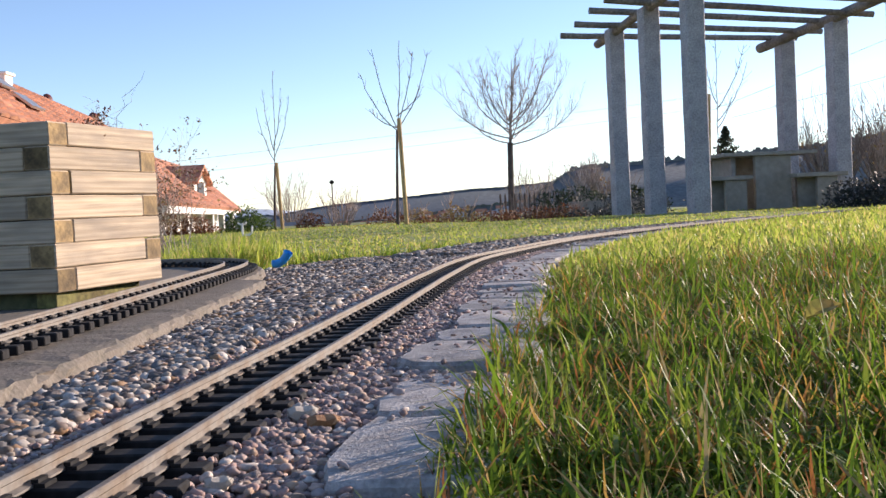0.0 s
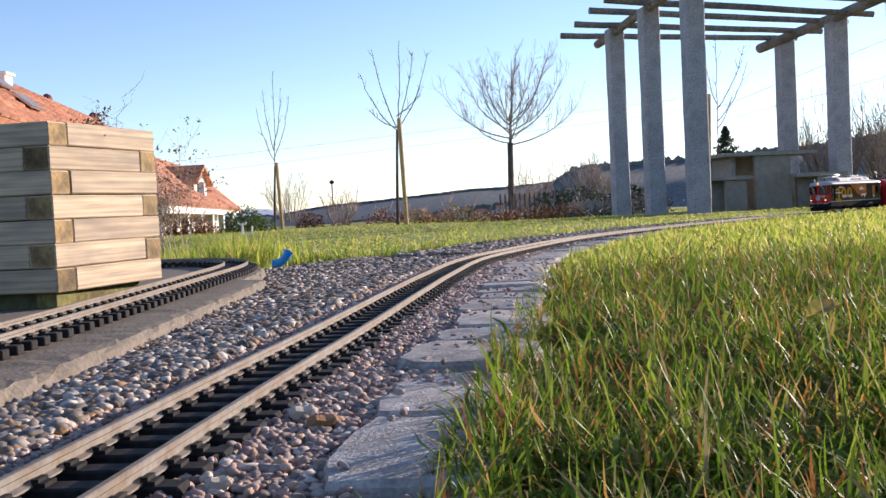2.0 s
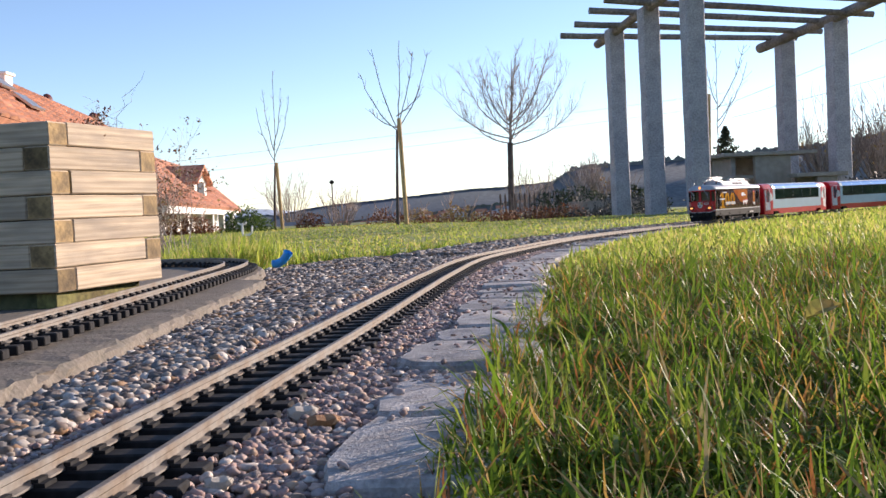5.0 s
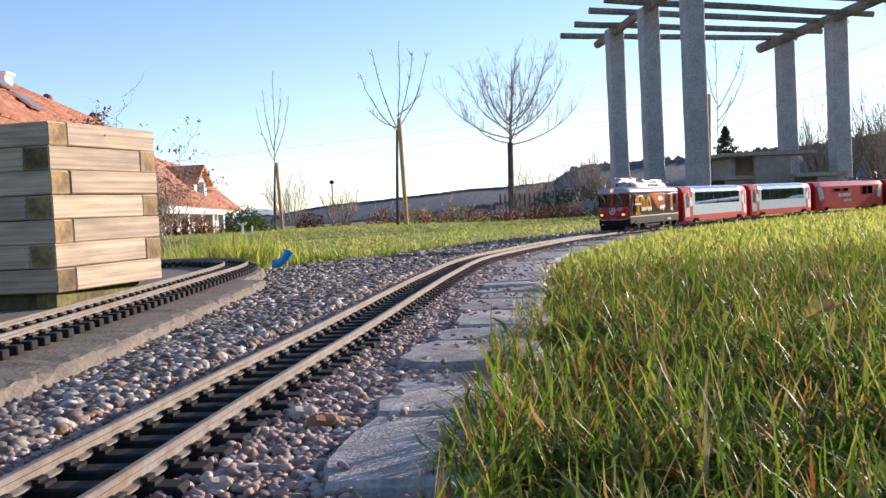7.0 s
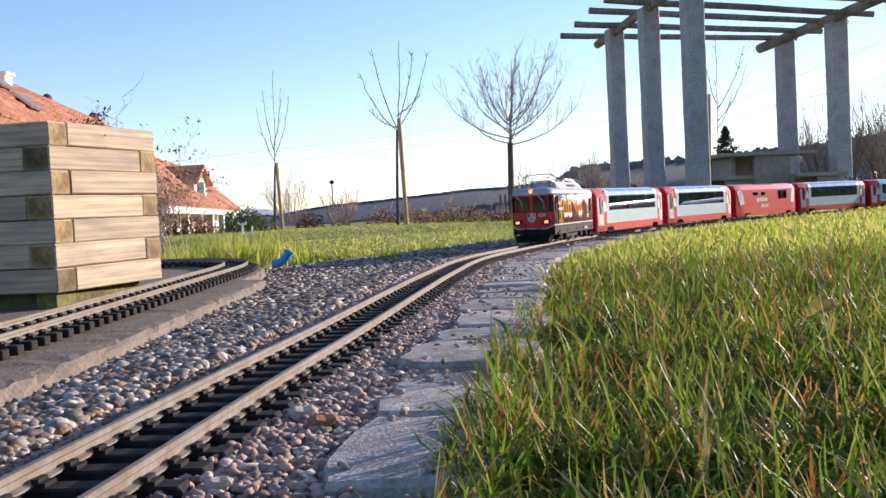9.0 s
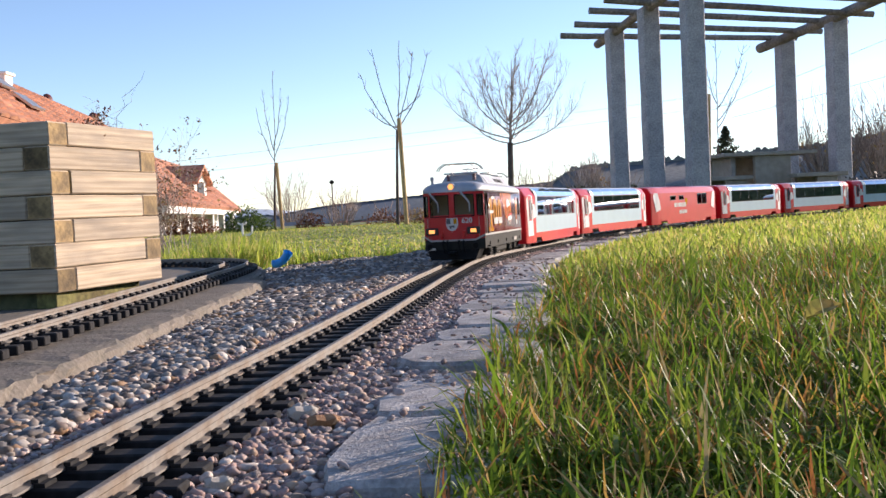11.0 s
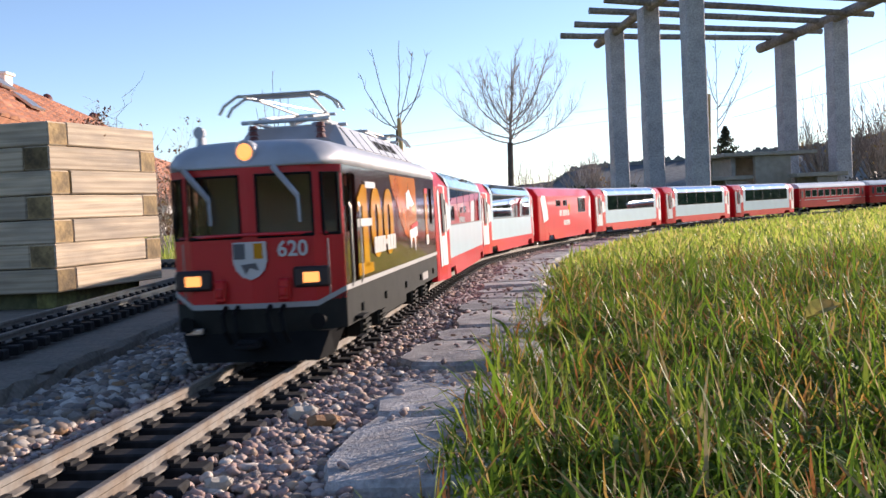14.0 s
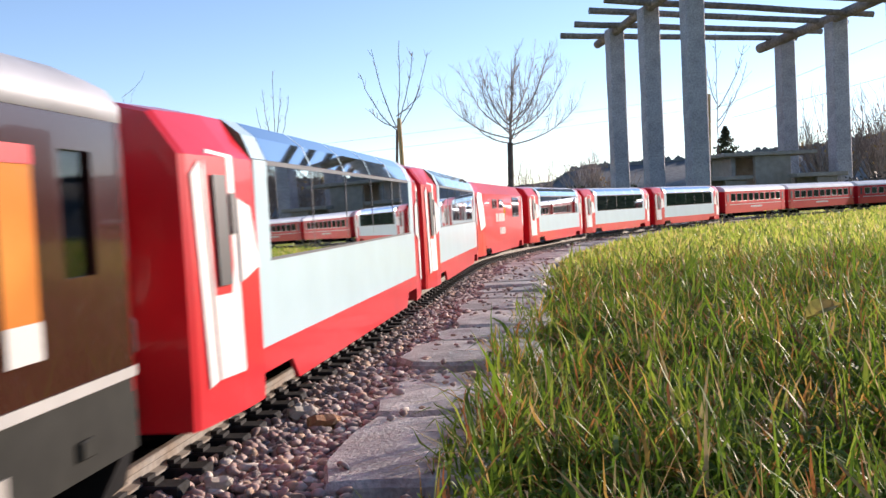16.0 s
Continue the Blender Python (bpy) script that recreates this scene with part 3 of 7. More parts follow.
def wedge(r0, r1, a0, a1, n, power):
    g = rng
    u = g.random(n)
    if power == 0:
        r = r0 * (r1 / r0) ** u
    else:
        r = (r0 ** power + (r1 ** power - r0 ** power) * u) ** (1 / power)
    a = np.radians(g.uniform(a0, a1, n))
    return np.stack([r * np.sin(a), r * np.cos(a)], 1), r


def ground_z(xy):
    return np.array([lawn_height(float(a), float(b)) for a, b in xy])


# near lawn: a dense tangle of short curling blades in uneven clumps
xy, r = wedge(0.21, 1.6, -12, 40, 125000, 1.0)
off = offset_of(xy)
keep = off > np.where(xy[:, 1] < 0.95, 0.142, 0.166) + 0.024 * rng.random(len(off))
xy, r, off = xy[keep], r[keep], off[keep]
clump = np.array([noise.noise((a * 16, b * 16, 3.0)) + 0.6 * noise.noise((a * 45, b * 45, 7.0)) for a, b in xy])
keep = rng.random(len(xy)) < 0.62 + 0.75 * clump
xy, r, clump, off = xy[keep], r[keep], clump[keep], off[keep]
z = np.where(off < 0.18, -0.017, np.interp(off, *TURF) - 0.002)
ln = rng.uniform(0.018, 0.045, len(xy)) * (1 + 0.55 * clump) * np.clip(0.85 + (off - 0.165) * 4, 0.85, 1.0)
near_cut = np.clip((r - 0.10) / 0.2, 0.55, 1)
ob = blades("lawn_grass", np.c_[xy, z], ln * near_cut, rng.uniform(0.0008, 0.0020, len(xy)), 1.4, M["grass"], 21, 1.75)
tagged(ob, "lush green lawn blades with orange-brown tips at the stone edging", "grass", kind="stuff")
pick = rng.random(len(xy)) < 0.18
ob = blades("dry_grass", np.c_[xy[pick], z[pick]], ln[pick] * near_cut[pick] * 0.95, rng.uniform(0.0010, 0.0022, pick.sum()), 1.2, M["straw"], 22, 1.1)
tagged(ob, "dry straw-coloured blades among the grass", "dry grass", kind="stuff")
pick2 = rng.random(len(xy)) < 0.010
ob2 = blades("broad_grass", np.c_[xy[pick2], z[pick2]], ln[pick2] * near_cut[pick2] * 1.35, rng.uniform(0.0024, 0.0036, pick2.sum()), 0.55, M["grass"], 27, 0.6)
tagged(ob2, "broader fresh green blades standing above the lawn", "grass", kind="stuff")
# lawn farther back on the same side
xy, r = wedge(1.4, 8.0, 3, 40, 130000, 0.5)
off = offset_of(xy)
keep = (off > 0.172) & (rng.random(len(xy)) < 0.75 + 0.5 * np.array([noise.noise((a * 5, b * 5, 1.0)) for a, b in xy]))
xy, r, off = xy[keep], r[keep], off[keep]
wave_ = np.array([noise.noise((a * 4, b * 4, 6.0)) + 0.5 * noise.noise((a * 15, b * 15, 2.0)) for a, b in xy])
ob = blades("lawn_grass", np.c_[xy, np.interp(off, *TURF) - 0.002], rng.uniform(0.012, 0.029, len(xy)) * (1 + 0.5 * wave_), 0.0014 + 0.0007 * r, 1.0, M["grass_backlit"], 23, 0.9)
tagged(ob, "sunlit green lawn inside the curve of the track", "grass", kind="stuff")
# lawn beyond the gravel
xy, r = wedge(2.2, 24.0, -30, 34, 110000, 0.25)
off = offset_of(xy)
edge = np.array([bed_edge(float(b)) for b in xy[:, 1]])
gap = np.where(xy[:, 1] < 3.2, edge - xy[:, 0], -off - 0.36)
keep = (gap > 0.01 + 0.05 * rng.random(len(xy))) & ~((xy[:, 0] < -0.42) & (xy[:, 1] < 2.5))
xy, r, gap = xy[keep], r[keep], gap[keep]
shag = np.array([noise.noise((a * 3, b * 3, 8.0)) + 0.7 * noise.noise((a * 11, b * 11, 5.0)) for a, b in xy])
tall = np.clip(1.5 - gap * 1.8, 0.75, 1.5) * (1 + 0.75 * shag)
ob = blades("lawn_grass", np.c_[xy, ground_z(xy) - 0.004], rng.uniform(0.014, 0.034, len(xy)) * tall, 0.0016 + 0.0008 * r, 1.0, M["grass_backlit"], 24, 0.9)
tagged(ob, "green garden lawn beyond the gravel", "grass", kind="stuff")


def tuft(x, y, n, spread, length, label):
    g = np.random.default_rng(int(abs(x * 1000) + y * 77))
    p = np.c_[g.normal(x, spread, n), g.normal(y, spread, n), np.zeros(n)]
    p[:, 2] = ground_z(p[:, :2]) - 0.004
    ob = blades("grass_tuft", p, g.uniform(0.5, 1.0, n) * length, g.uniform(0.002, 0.0042, n), 0.75, M["grass_backlit"] if length > 0.06 else M["grass"], n, 0.3 if length > 0.06 else 0.6)
    tagged(ob, label, "grass tuft", kind="stuff")


tuft(-0.62, 2.95, 420, 0.07, 0.125, "tall tuft of long grass at the gravel's edge")
tuft(-0.53, 2.66, 520, 0.05, 0.115, "dense tuft of long grass behind the gravel")
tuft(-0.50, 2.85, 260, 0.06, 0.09, "long grass tuft behind the blue pipe")
tuft(-0.85, 3.2, 300, 0.09, 0.10, "shaggy grass tuft beside the track's bend")
for x, y in ((-0.38, 2.80), (-0.32, 2.86), (-0.16, 2.98), (-0.06, 3.12), (0.05, 3.30), (0.16, 3.46), (0.25, 3.66), (0.40, 3.86), (0.52, 4.05), (0.70, 4.30), (0.9, 4.6), (1.15, 4.95), (1.5, 5.3)):
    tuft(x, y, 150, 0.055, 0.05, "ragged grass tuft at the gravel's edge")
pr = np.c_[rng.uniform(-0.95, -0.50, 60), rng.uniform(2.5, 2.85, 60), np.full(60, -0.03)]
ob = scatter("rubble", SHAPES2, pr, rng.uniform(0.010, 0.028, 60), M["pebble"], False, 41)
tagged(ob, "loose flat stones behind the bend of the side track", "stones", kind="stuff")
# fallen leaf on the lawn
bm = bmesh.new()
for k in range(6):
    t0 = k / 6
    for sgn in (-1, 1):
        w0, w1 = 0.0075 * math.sin(math.pi * min(t0 + 0.04, 1)), 0.0075 * math.sin(math.pi * min(t0 + 0.2, 1))
        q = [Vector((0.024 * t0, 0, 0.004 * math.sin(3 * t0))), Vector((0.024 * (t0 + 1 / 6), 0, 0.004 * math.sin(3 * (t0 + 1 / 6))))]
        poly(bm, [q[0], q[1], q[1] + Vector((0, sgn * w1, 0.003)), q[0] + Vector((0, sgn * w0, 0.003))])
M["leaf"] = material("fallen_leaf", (0.42, 0.36, 0.08), 0.6, 0, 0.25, 300, second=(0.36, 0.24, 0.07), second_scale=120, sub=0.4)
lf = part("fallen_leaf", bm, M["leaf"])
lf.matrix_basis = pose(0.200, 0.545, 0.026, 20, -12, 15)
tagged(lf, "curled yellow-green leaf lying in the grass", "leaf")
tuft(-0.47, 1.98, 60, 0.02, 0.035, "small weed between the rails")


# ---- train: materials ----
def glass_mat(name, tint, gloss=0.03, mixed=0.12):
    m = bpy.data.materials.new(name)
    m.use_nodes = True
    t = m.node_tree
    n, l = t.nodes, t.links
    n.remove(n["Principled BSDF"])
    tr = n.new("ShaderNodeBsdfTransparent")
    tr.inputs[0].default_value = (*tint, 1)
    gl = n.new("ShaderNodeBsdfGlossy")
    gl.inputs["Roughness"].default_value = gloss
    gl.inputs["Color"].default_value = (0.75, 0.78, 0.82, 1)
    fr = n.new("ShaderNodeFresnel")
    fr.inputs[0].default_value = 1.33
    ad = n.new("ShaderNodeMath")
    ad.operation = "ADD"
    ad.use_clamp = True
    ad.inputs[1].default_value = mixed
    mx = n.new("ShaderNodeMixShader")
    l.new(fr.outputs[0], ad.inputs[0])
    l.new(ad.outputs[0], mx.inputs[0])
    l.new(tr.outputs[0], mx.inputs[1])
    l.new(gl.outputs[0], mx.inputs[2])
    l.new(mx.outputs[0], n["Material Output"].inputs[0])
    return m


M["red"] = material("signal_red", (0.56, 0.008, 0.012), 0.36, 0, 0.06, 40, second=(0.52, 0.007, 0.010), coat=0.15)
M["red_car"] = material("carriage_red", (0.60, 0.018, 0.024), 0.3, 0, 0.05, 40, second=(0.55, 0.014, 0.02), coat=0.3)
M["white"] = material("carriage_white", (0.42, 0.56, 0.60), 0.3, 0, 0.04, 30, second=(0.40, 0.54, 0.58), coat=0.15)
M["cream"] = material("door_white", (0.66, 0.64, 0.61), 0.4, 0, 0.05, 30)
M["brown"] = material("chocolate_brown", (0.040, 0.010, 0.008), 0.16, 0, 0.08, 30, second=(0.034, 0.009, 0.007), coat=0.45)
M["grey_frame"] = material("dark_grey_frame", (0.022, 0.022, 0.018), 0.75, 0, 0.2, 80, second=(0.021, 0.021, 0.018), second_scale=15, spec=0.15)
M["black"] = material("black_plastic", (0.010, 0.010, 0.010), 0.7, 0, 0.3, 90, spec=0.15)
M["silver"] = material("silver_roof", (0.40, 0.41, 0.43), 0.5, 0.25, 0.12, 40, second=(0.40, 0.41, 0.43), second_scale=10)
M["steel"] = material("bare_steel", (0.55, 0.52, 0.47), 0.35, 0.9, 0.15, 60)
M["isolator"] = material("brown_insulator", (0.16, 0.045, 0.03), 0.35, 0, 0.1, 60)
M["orange"] = material("orange_print", (0.46, 0.12, 0.025), 0.14, 0, 0.2, 25, second=(0.52, 0.21, 0.05), second_scale=14)
M["yellow"] = material("golden_print", (0.50, 0.22, 0.010), 0.14, 0, 0.08, 30, second=(0.54, 0.22, 0.010))
M["print_white"] = material("white_print", (0.54, 0.53, 0.50), 0.35, 0, 0.04, 30)
M["line"] = material("line_white", (0.36, 0.35, 0.33), 0.45, 0, 0.08, 60)
M["print_grey"] = material("grey_print", (0.10, 0.10, 0.105), 0.4, 0, 0.1, 30)
M["seat"] = material("seat_fabric", (0.42, 0.17, 0.09), 0.8, 0, 0.15, 80, second=(0.36, 0.13, 0.07))
M["cabin"] = material("cabin_lining", (0.30, 0.28, 0.25), 0.7, 0, 0.1, 40)
M["roof_white"] = material("pale_roof", (0.66, 0.68, 0.70), 0.4, 0, 0.06, 30, second=(0.60, 0.62, 0.64))
M["glass"] = glass_mat("window_glass", (0.70, 0.73, 0.74), 0.02, 0.02)
M["roof_glass"] = glass_mat("tinted_roof_glass", (0.34, 0.42, 0.50), 0.03, 0.08)
M["cab_glass"] = glass_mat("cab_glass", (0.62, 0.64, 0.60), 0.02, 0.04)
M["lamp"] = glow("headlamp_glow", (1.0, 0.36, 0.09), 0.95)
M["lamp_ring"] = material("lamp_surround", (0.03, 0.02, 0.02), 0.4, 0, 0.1, 60)


def lettering(text, size, m, mat, parent, name="lettering", label=""):
    """Flat raised letters from the built-in font; m takes the text's x, y plane to its place."""
    cu = bpy.data.curves.new(name, "FONT")
    cu.body, cu.size, cu.extrude, cu.align_x, cu.align_y = text, size, 0.00015, "CENTER", "CENTER"
    cu.offset = size * (0.045 if size > 0.05 else 0.02)
    tmp = bpy.data.objects.new(name, cu)
    scene.collection.objects.link(tmp)
    me = bpy.data.meshes.new_from_object(tmp.evaluated_get(bpy.context.evaluated_depsgraph_get()))
    bpy.data.objects.remove(tmp)
    bm = bmesh.new()
    bm.from_mesh(me)
    bmesh.ops.remove_doubles(bm, verts=bm.verts, dist=size * 1e-4)
    bm.to_mesh(me)
    bm.free()
    me.transform(m)
    me.materials.clear()
    me.materials.append(mat)
    ob = new(name, me)
    ob.parent = parent
    if label:
        ob["label"] = label
    return ob


def plate(bm, pts, thick, axis):
    """A thin plate from outline points, pushed out along axis."""
    ax = Vector(axis) * thick
    a = [bm.verts.new(Vector(p)) for p in pts]
    b = [bm.verts.new(Vector(p) + ax) for p in pts]
    n = len(pts)
    bm.faces.new(a)
    bm.faces.new(b)
    for k in range(n):
        bm.faces.new((a[k], a[(k + 1) % n], b[(k + 1) % n], b[k]))


def side_plate(bm, pts, y, sgn, thick=0.0006):
    plate(bm, [(x, sgn * y, z) for x, z in pts], thick, (0, sgn, 0))


def rect(x0, x1, z0, z1, r=0.0):
    if r <= 0:
        return [(x0, z0), (x1, z0), (x1, z1), (x0, z1)]
    out = []
    for cx, cz, a0 in ((x1 - r, z0 + r, -90), (x1 - r, z1 - r, 0), (x0 + r, z1 - r, 90), (x0 + r, z0 + r, 180)):
        for k in range(4):
            a = radians(a0 + 30 * k)
            out.append((cx + r * math.cos(a), cz + r * math.sin(a)))
    return out


def bogie(parent, x, wheelbase, radius):
    """A bogie with two axles under a vehicle."""
    bm = bmesh.new()
    for sgn in (-1, 1):
        y0, y1 = sorted((sgn * 0.030, sgn * 0.036))
        box(bm, (x - wheelbase / 2 - 0.014, y0, 0.010), (x + wheelbase / 2 + 0.014, y1, 0.020), bevel=0.0015)
        for xx in (-wheelbase / 2, wheelbase / 2):
            y0, y1 = sorted((sgn * 0.034, sgn * 0.041))
            box(bm, (x + xx - 0.007, y0, 0.007), (x + xx + 0.007, y1, 0.021), bevel=0.0012)
        y0, y1 = sorted((sgn * 0.034, sgn * 0.039))
        box(bm, (x - 0.008, y0, 0.008), (x + 0.008, y1, 0.018), bevel=0.001)
    box(bm, (x - 0.010, -0.034, 0.012), (x + 0.010, 0.034, 0.024))
    bg = part("bogie", bm, M["black"], parent, "black bogie frame")
    for xx in (-wheelbase / 2, wheelbase / 2):
        for sgn in (-1, 1):
            bm = bmesh.new()
            pr = [(0.0225, radius * 1.12), (0.0240, radius * 1.10), (0.0245, radius), (0.0295, radius * 0.97), (0.0300, radius * 0.8), (0.0285, radius * 0.7), (0.0290, 0.003)]
            rings = [[(x + xx + rr * math.cos(2 * math.pi * k / 16), sgn * yy, radius + rr * math.sin(2 * math.pi * k / 16)) for k in range(16)] for yy, rr in pr]
            loft(bm, rings)
            part("wheel", fix(bm), M["steel"], bg)
    return bg


# ---- electric locomotive ----
def build_loco():
    lo = thing("locomotive", "red and chocolate-brown model electric locomotive with lit headlamps", "model locomotive")
    L, W, EAVE = 0.246, 0.0585, 0.126
    # plan outline of the body at half length, nose slightly pointed, corners cut for the corner windows
    nose = [(L, 0.0), (L - 0.004, 0.042), (L - 0.018, W)]

    def outline(grow=0.0, back=0.0):
        f = [(x - back, y + (grow if y > 0 else 0)) for x, y in nose]
        pts = f + [(-x, y) for x, y in reversed(f)]
        return pts + [(x, -y) for x, y in reversed(pts) if y > 0]

    # underframe and buffer beams
    bm = bmesh.new()
    ol = outline(0.0)
    rise = [0.008 if abs(y) > W - 0.001 else 0.0 for x, y in ol]
    loft(bm, [[(x, y, 0.0235) for x, y in ol], [(x, y, 0.0385 + h) for (x, y), h in zip(ol, rise)]])
    frame_part = part("underframe", fix(bm), M["grey_frame"], lo, "dark grey underframe")
    for s in (-1, 1):
        bm = bmesh.new()
        loft(bm, [[(s * (L - 0.022), -0.055, 0.0235), (s * (L - 0.002), -0.05, 0.0235), (s * (L - 0.002), 0.05, 0.0235), (s * (L - 0.022), 0.055, 0.0235)],
                  [(s * (L - 0.026), -0.047, 0.006), (s * (L + 0.003), -0.043, 0.005), (s * (L + 0.003), 0.043, 0.005), (s * (L - 0.026), 0.047, 0.006)]])
        part("snow_plough", fix(bm), M["black"], lo, "black snow plough")
        bm = bmesh.new()
        box(bm, (min(s * L, s * (L + 0.016)), -0.008, 0.014), (max(s * L, s * (L + 0.016)), 0.008, 0.021), bevel=0.002)
        tube(bm, [(s * (L + 0.016), -0.006, 0.0175), (s * (L + 0.026), -0.004, 0.0175), (s * (L + 0.028), 0.004, 0.0175), (s * (L + 0.020), 0.007, 0.0175)], 0.0018, 6)
        part("coupler", bm, M["black"], lo)
    # white waist line
    bm = bmesh.new()
    ol2 = [(x * 1.003, y * 1.012) for x, y in ol]
    loft(bm, [[(x, y, 0.0385 + h) for (x, y), h in zip(ol2, rise)], [(x, y, 0.0418 + h) for (x, y), h in zip(ol2, rise)]])
    part("white_line", fix(bm), M["line"], lo, "white line round the body")
    # brown side walls, with a door recess and windows cut as panels
    wall_lo, wall_hi = 0.0498, EAVE
    for sgn in (-1, 1):
        xs = [-(L - 0.018), -0.206, -0.186, 0.184, 0.210, L - 0.018]
        # solid stretches between the doors
        for x0, x1, z0, z1 in ((xs[0], xs[1], wall_lo, wall_hi), (xs[1], xs[2], wall_lo, 0.080), (xs[1], xs[2], 0.116, wall_hi), (xs[2], xs[3], wall_lo, wall_hi),
                               (xs[3], xs[4], 0.121, wall_hi), (xs[4], xs[5], wall_lo, 0.083), (xs[4], xs[5], 0.120, wall_hi)):
            y0, y1 = sorted((sgn * (W - 0.003), sgn * W))
            bm = bmesh.new()
            box(bm, (x0, y0, z0), (x1, y1, z1))
            part("side_panel", bm, M["brown"], lo, "glossy chocolate-brown side panel")
        # recessed cab door with handrails
        bm = bmesh.new()
        y0, y1 = sorted((sgn * (W - 0.008), sgn * (W - 0.005)))
        box(bm, (xs[3], y0, wall_lo), (xs[4], y1, 0.085))
        door = part("cab_door", bm, M["brown"], lo, "recessed brown cab door")
        for x0, x1, z0, z1 in ((xs[3], xs[4], 0.113, 0.121), (xs[3], xs[3] + 0.004, 0.085, 0.113), (xs[4] - 0.004, xs[4], 0.085, 0.113)):
            bm = bmesh.new()
            box(bm, (x0, y0, z0), (x1, y1, z1))
            part("door_rail", bm, M["brown"], door)
        for xx in (xs[3] - 0.002, xs[4] + 0.002):
            bm = bmesh.new()
            tube(bm, [(xx, sgn * (W + 0.0012), 0.048), (xx, sgn * (W + 0.0022), 0.052), (xx, sgn * (W + 0.0022), 0.098), (xx, sgn * (W + 0.0012), 0.102)], 0.0006, 5)
            part("handrail", bm, M["steel"], door)
        bm = bmesh.new()
        box(bm, (xs[3] + 0.003, min(sgn * W, sgn * (W + 0.006)), 0.026), (xs[4] - 0.003, max(sgn * W, sgn * (W + 0.006)), 0.028))
        box(bm, (xs[3] + 0.003, min(sgn * W, sgn * (W + 0.004)), 0.012), (xs[4] - 0.003, max(sgn * W, sgn * (W + 0.004)), 0.014))
        part("step", bm, M["black"], lo)
        bm = bmesh.new()
        side_plate(bm, rect(xs[1], xs[2], 0.080, 0.116, 0.003), W - 0.0025, sgn)
        part("rear_window", fix(bm), M["cab_glass"], lo)
        bm = bmesh.new()
        side_plate(bm, rect(xs[4] + 0.001, xs[5] - 0.001, 0.083, 0.120), W - 0.0025, sgn)
        part("cab_side_window", fix(bm), M["cab_glass"], lo)
        # printed decoration of the side
        y = W
        bm = bmesh.new()
        side_plate(bm, [(-0.104, 0.124), (0.018, 0.124), (0.012, 0.112), (0.002, 0.105), (-0.012, 0.096), (-0.020, 0.084), (-0.04, 0.070), (-0.075, 0.060), (-0.098, 0.056), (-0.101, 0.066), (-0.104, 0.090)], y, sgn, 0.0003)
        part("orange_panel", fix(bm), M["orange"], lo, "orange printed panel")
        bm = bmesh.new()
        side_plate(bm, [(-0.102, 0.075), (-0.062, 0.072), (-0.062, 0.068), (-0.068, 0.054), (-0.073, 0.064), (-0.084, 0.064), (-0.090, 0.050), (-0.094, 0.064), (-0.104, 0.066)], y + 0.0004, sgn, 0.0003)
        side_plate(bm, [(-0.052, 0.108), (-0.066, 0.112), (-0.078, 0.104), (-0.090, 0.098), (-0.080, 0.095), (-0.068, 0.097), (-0.058, 0.092), (-0.050, 0.096)], y + 0.0004, sgn, 0.0003)
        part("pale_figure", fix(bm), M["cream"], lo, "pale printed shape")
        bm = bmesh.new()
        side_plate(bm, [(-0.104, 0.080), (-0.07, 0.0765), (-0.07, 0.0725), (-0.104, 0.076)], y + 0.0008, sgn, 0.0003)
        part("red_stroke", fix(bm), M["red"], lo)
        for text, cx, cz, size in (("0", 0.076, 0.080, 0.072), ("0", 0.030, 0.080, 0.072)):
            mm = Matrix.Translation((cx, sgn * (y + 0.0006), cz)) @ (Matrix.Rotation(math.pi, 4, "Z") if sgn > 0 else Matrix.Identity(4)) @ Matrix.Rotation(math.pi / 2, 4, "X")
            lettering(text, size, mm, M["yellow"], lo, "numeral", "large golden numeral")
        bm = bmesh.new()
        side_plate(bm, [(0.122, 0.050), (0.106, 0.050), (0.106, 0.113), (0.120, 0.113), (0.136, 0.102), (0.136, 0.092), (0.122, 0.098)], y + 0.0006, sgn, 0.0003)
        part("numeral", fix(bm), M["yellow"], lo, "large golden numeral")
        bm = bmesh.new()
        side_plate(bm, [(0.140, 0.054), (0.140, 0.0445), (0.094, 0.0445), (0.094, 0.052)], y + 0.0006, sgn, 0.0003)
        part("golden_swash", fix(bm), M["yellow"], lo)
        x = 0.090
        for wd, ht in ((0.009, 0.013), (0.008, 0.013), (0.009, 0.013), (0.009, 0.013), (0.005, 0.004), (0.010, 0.013), (0.010, 0.013), (0.010, 0.013)):
            bm = bmesh.new()
            side_plate(bm, rect(x - wd, x, 0.0585 if ht > 0.01 else 0.064, 0.0585 + ht if ht > 0.01 else 0.068), y + 0.0012, sgn, 0.0003)
            part("white_bar", fix(bm), M["print_white"], lo, "white bar in place of a letter")
            x -= wd + 0.0015
        bm = bmesh.new()
        side_plate(bm, rect(0.096, 0.140, 0.081, 0.087), y + 0.0012, sgn, 0.0003)
        part("white_bar", fix(bm), M["print_white"], lo, "white bar of lettering")
        bm = bmesh.new()
        side_plate(bm, rect(0.080, 0.112, 0.1105, 0.1155), y + 0.0012, sgn, 0.0003)
        part("white_bar", fix(bm), M["print_white"], lo, "white bar of lettering")
        for xb in (-0.19, -0.10, -0.01, 0.09, 0.18):
            bm = bmesh.new()
            box(bm, (xb - 0.004, min(sgn * W, sgn * (W + 0.002)), 0.0290), (xb + 0.004, max(sgn * W, sgn * (W + 0.002)), 0.0345), bevel=0.0006)
            part("frame_bracket", bm, M["grey_frame"], lo, "grey bracket on the underframe")
        bm = bmesh.new()
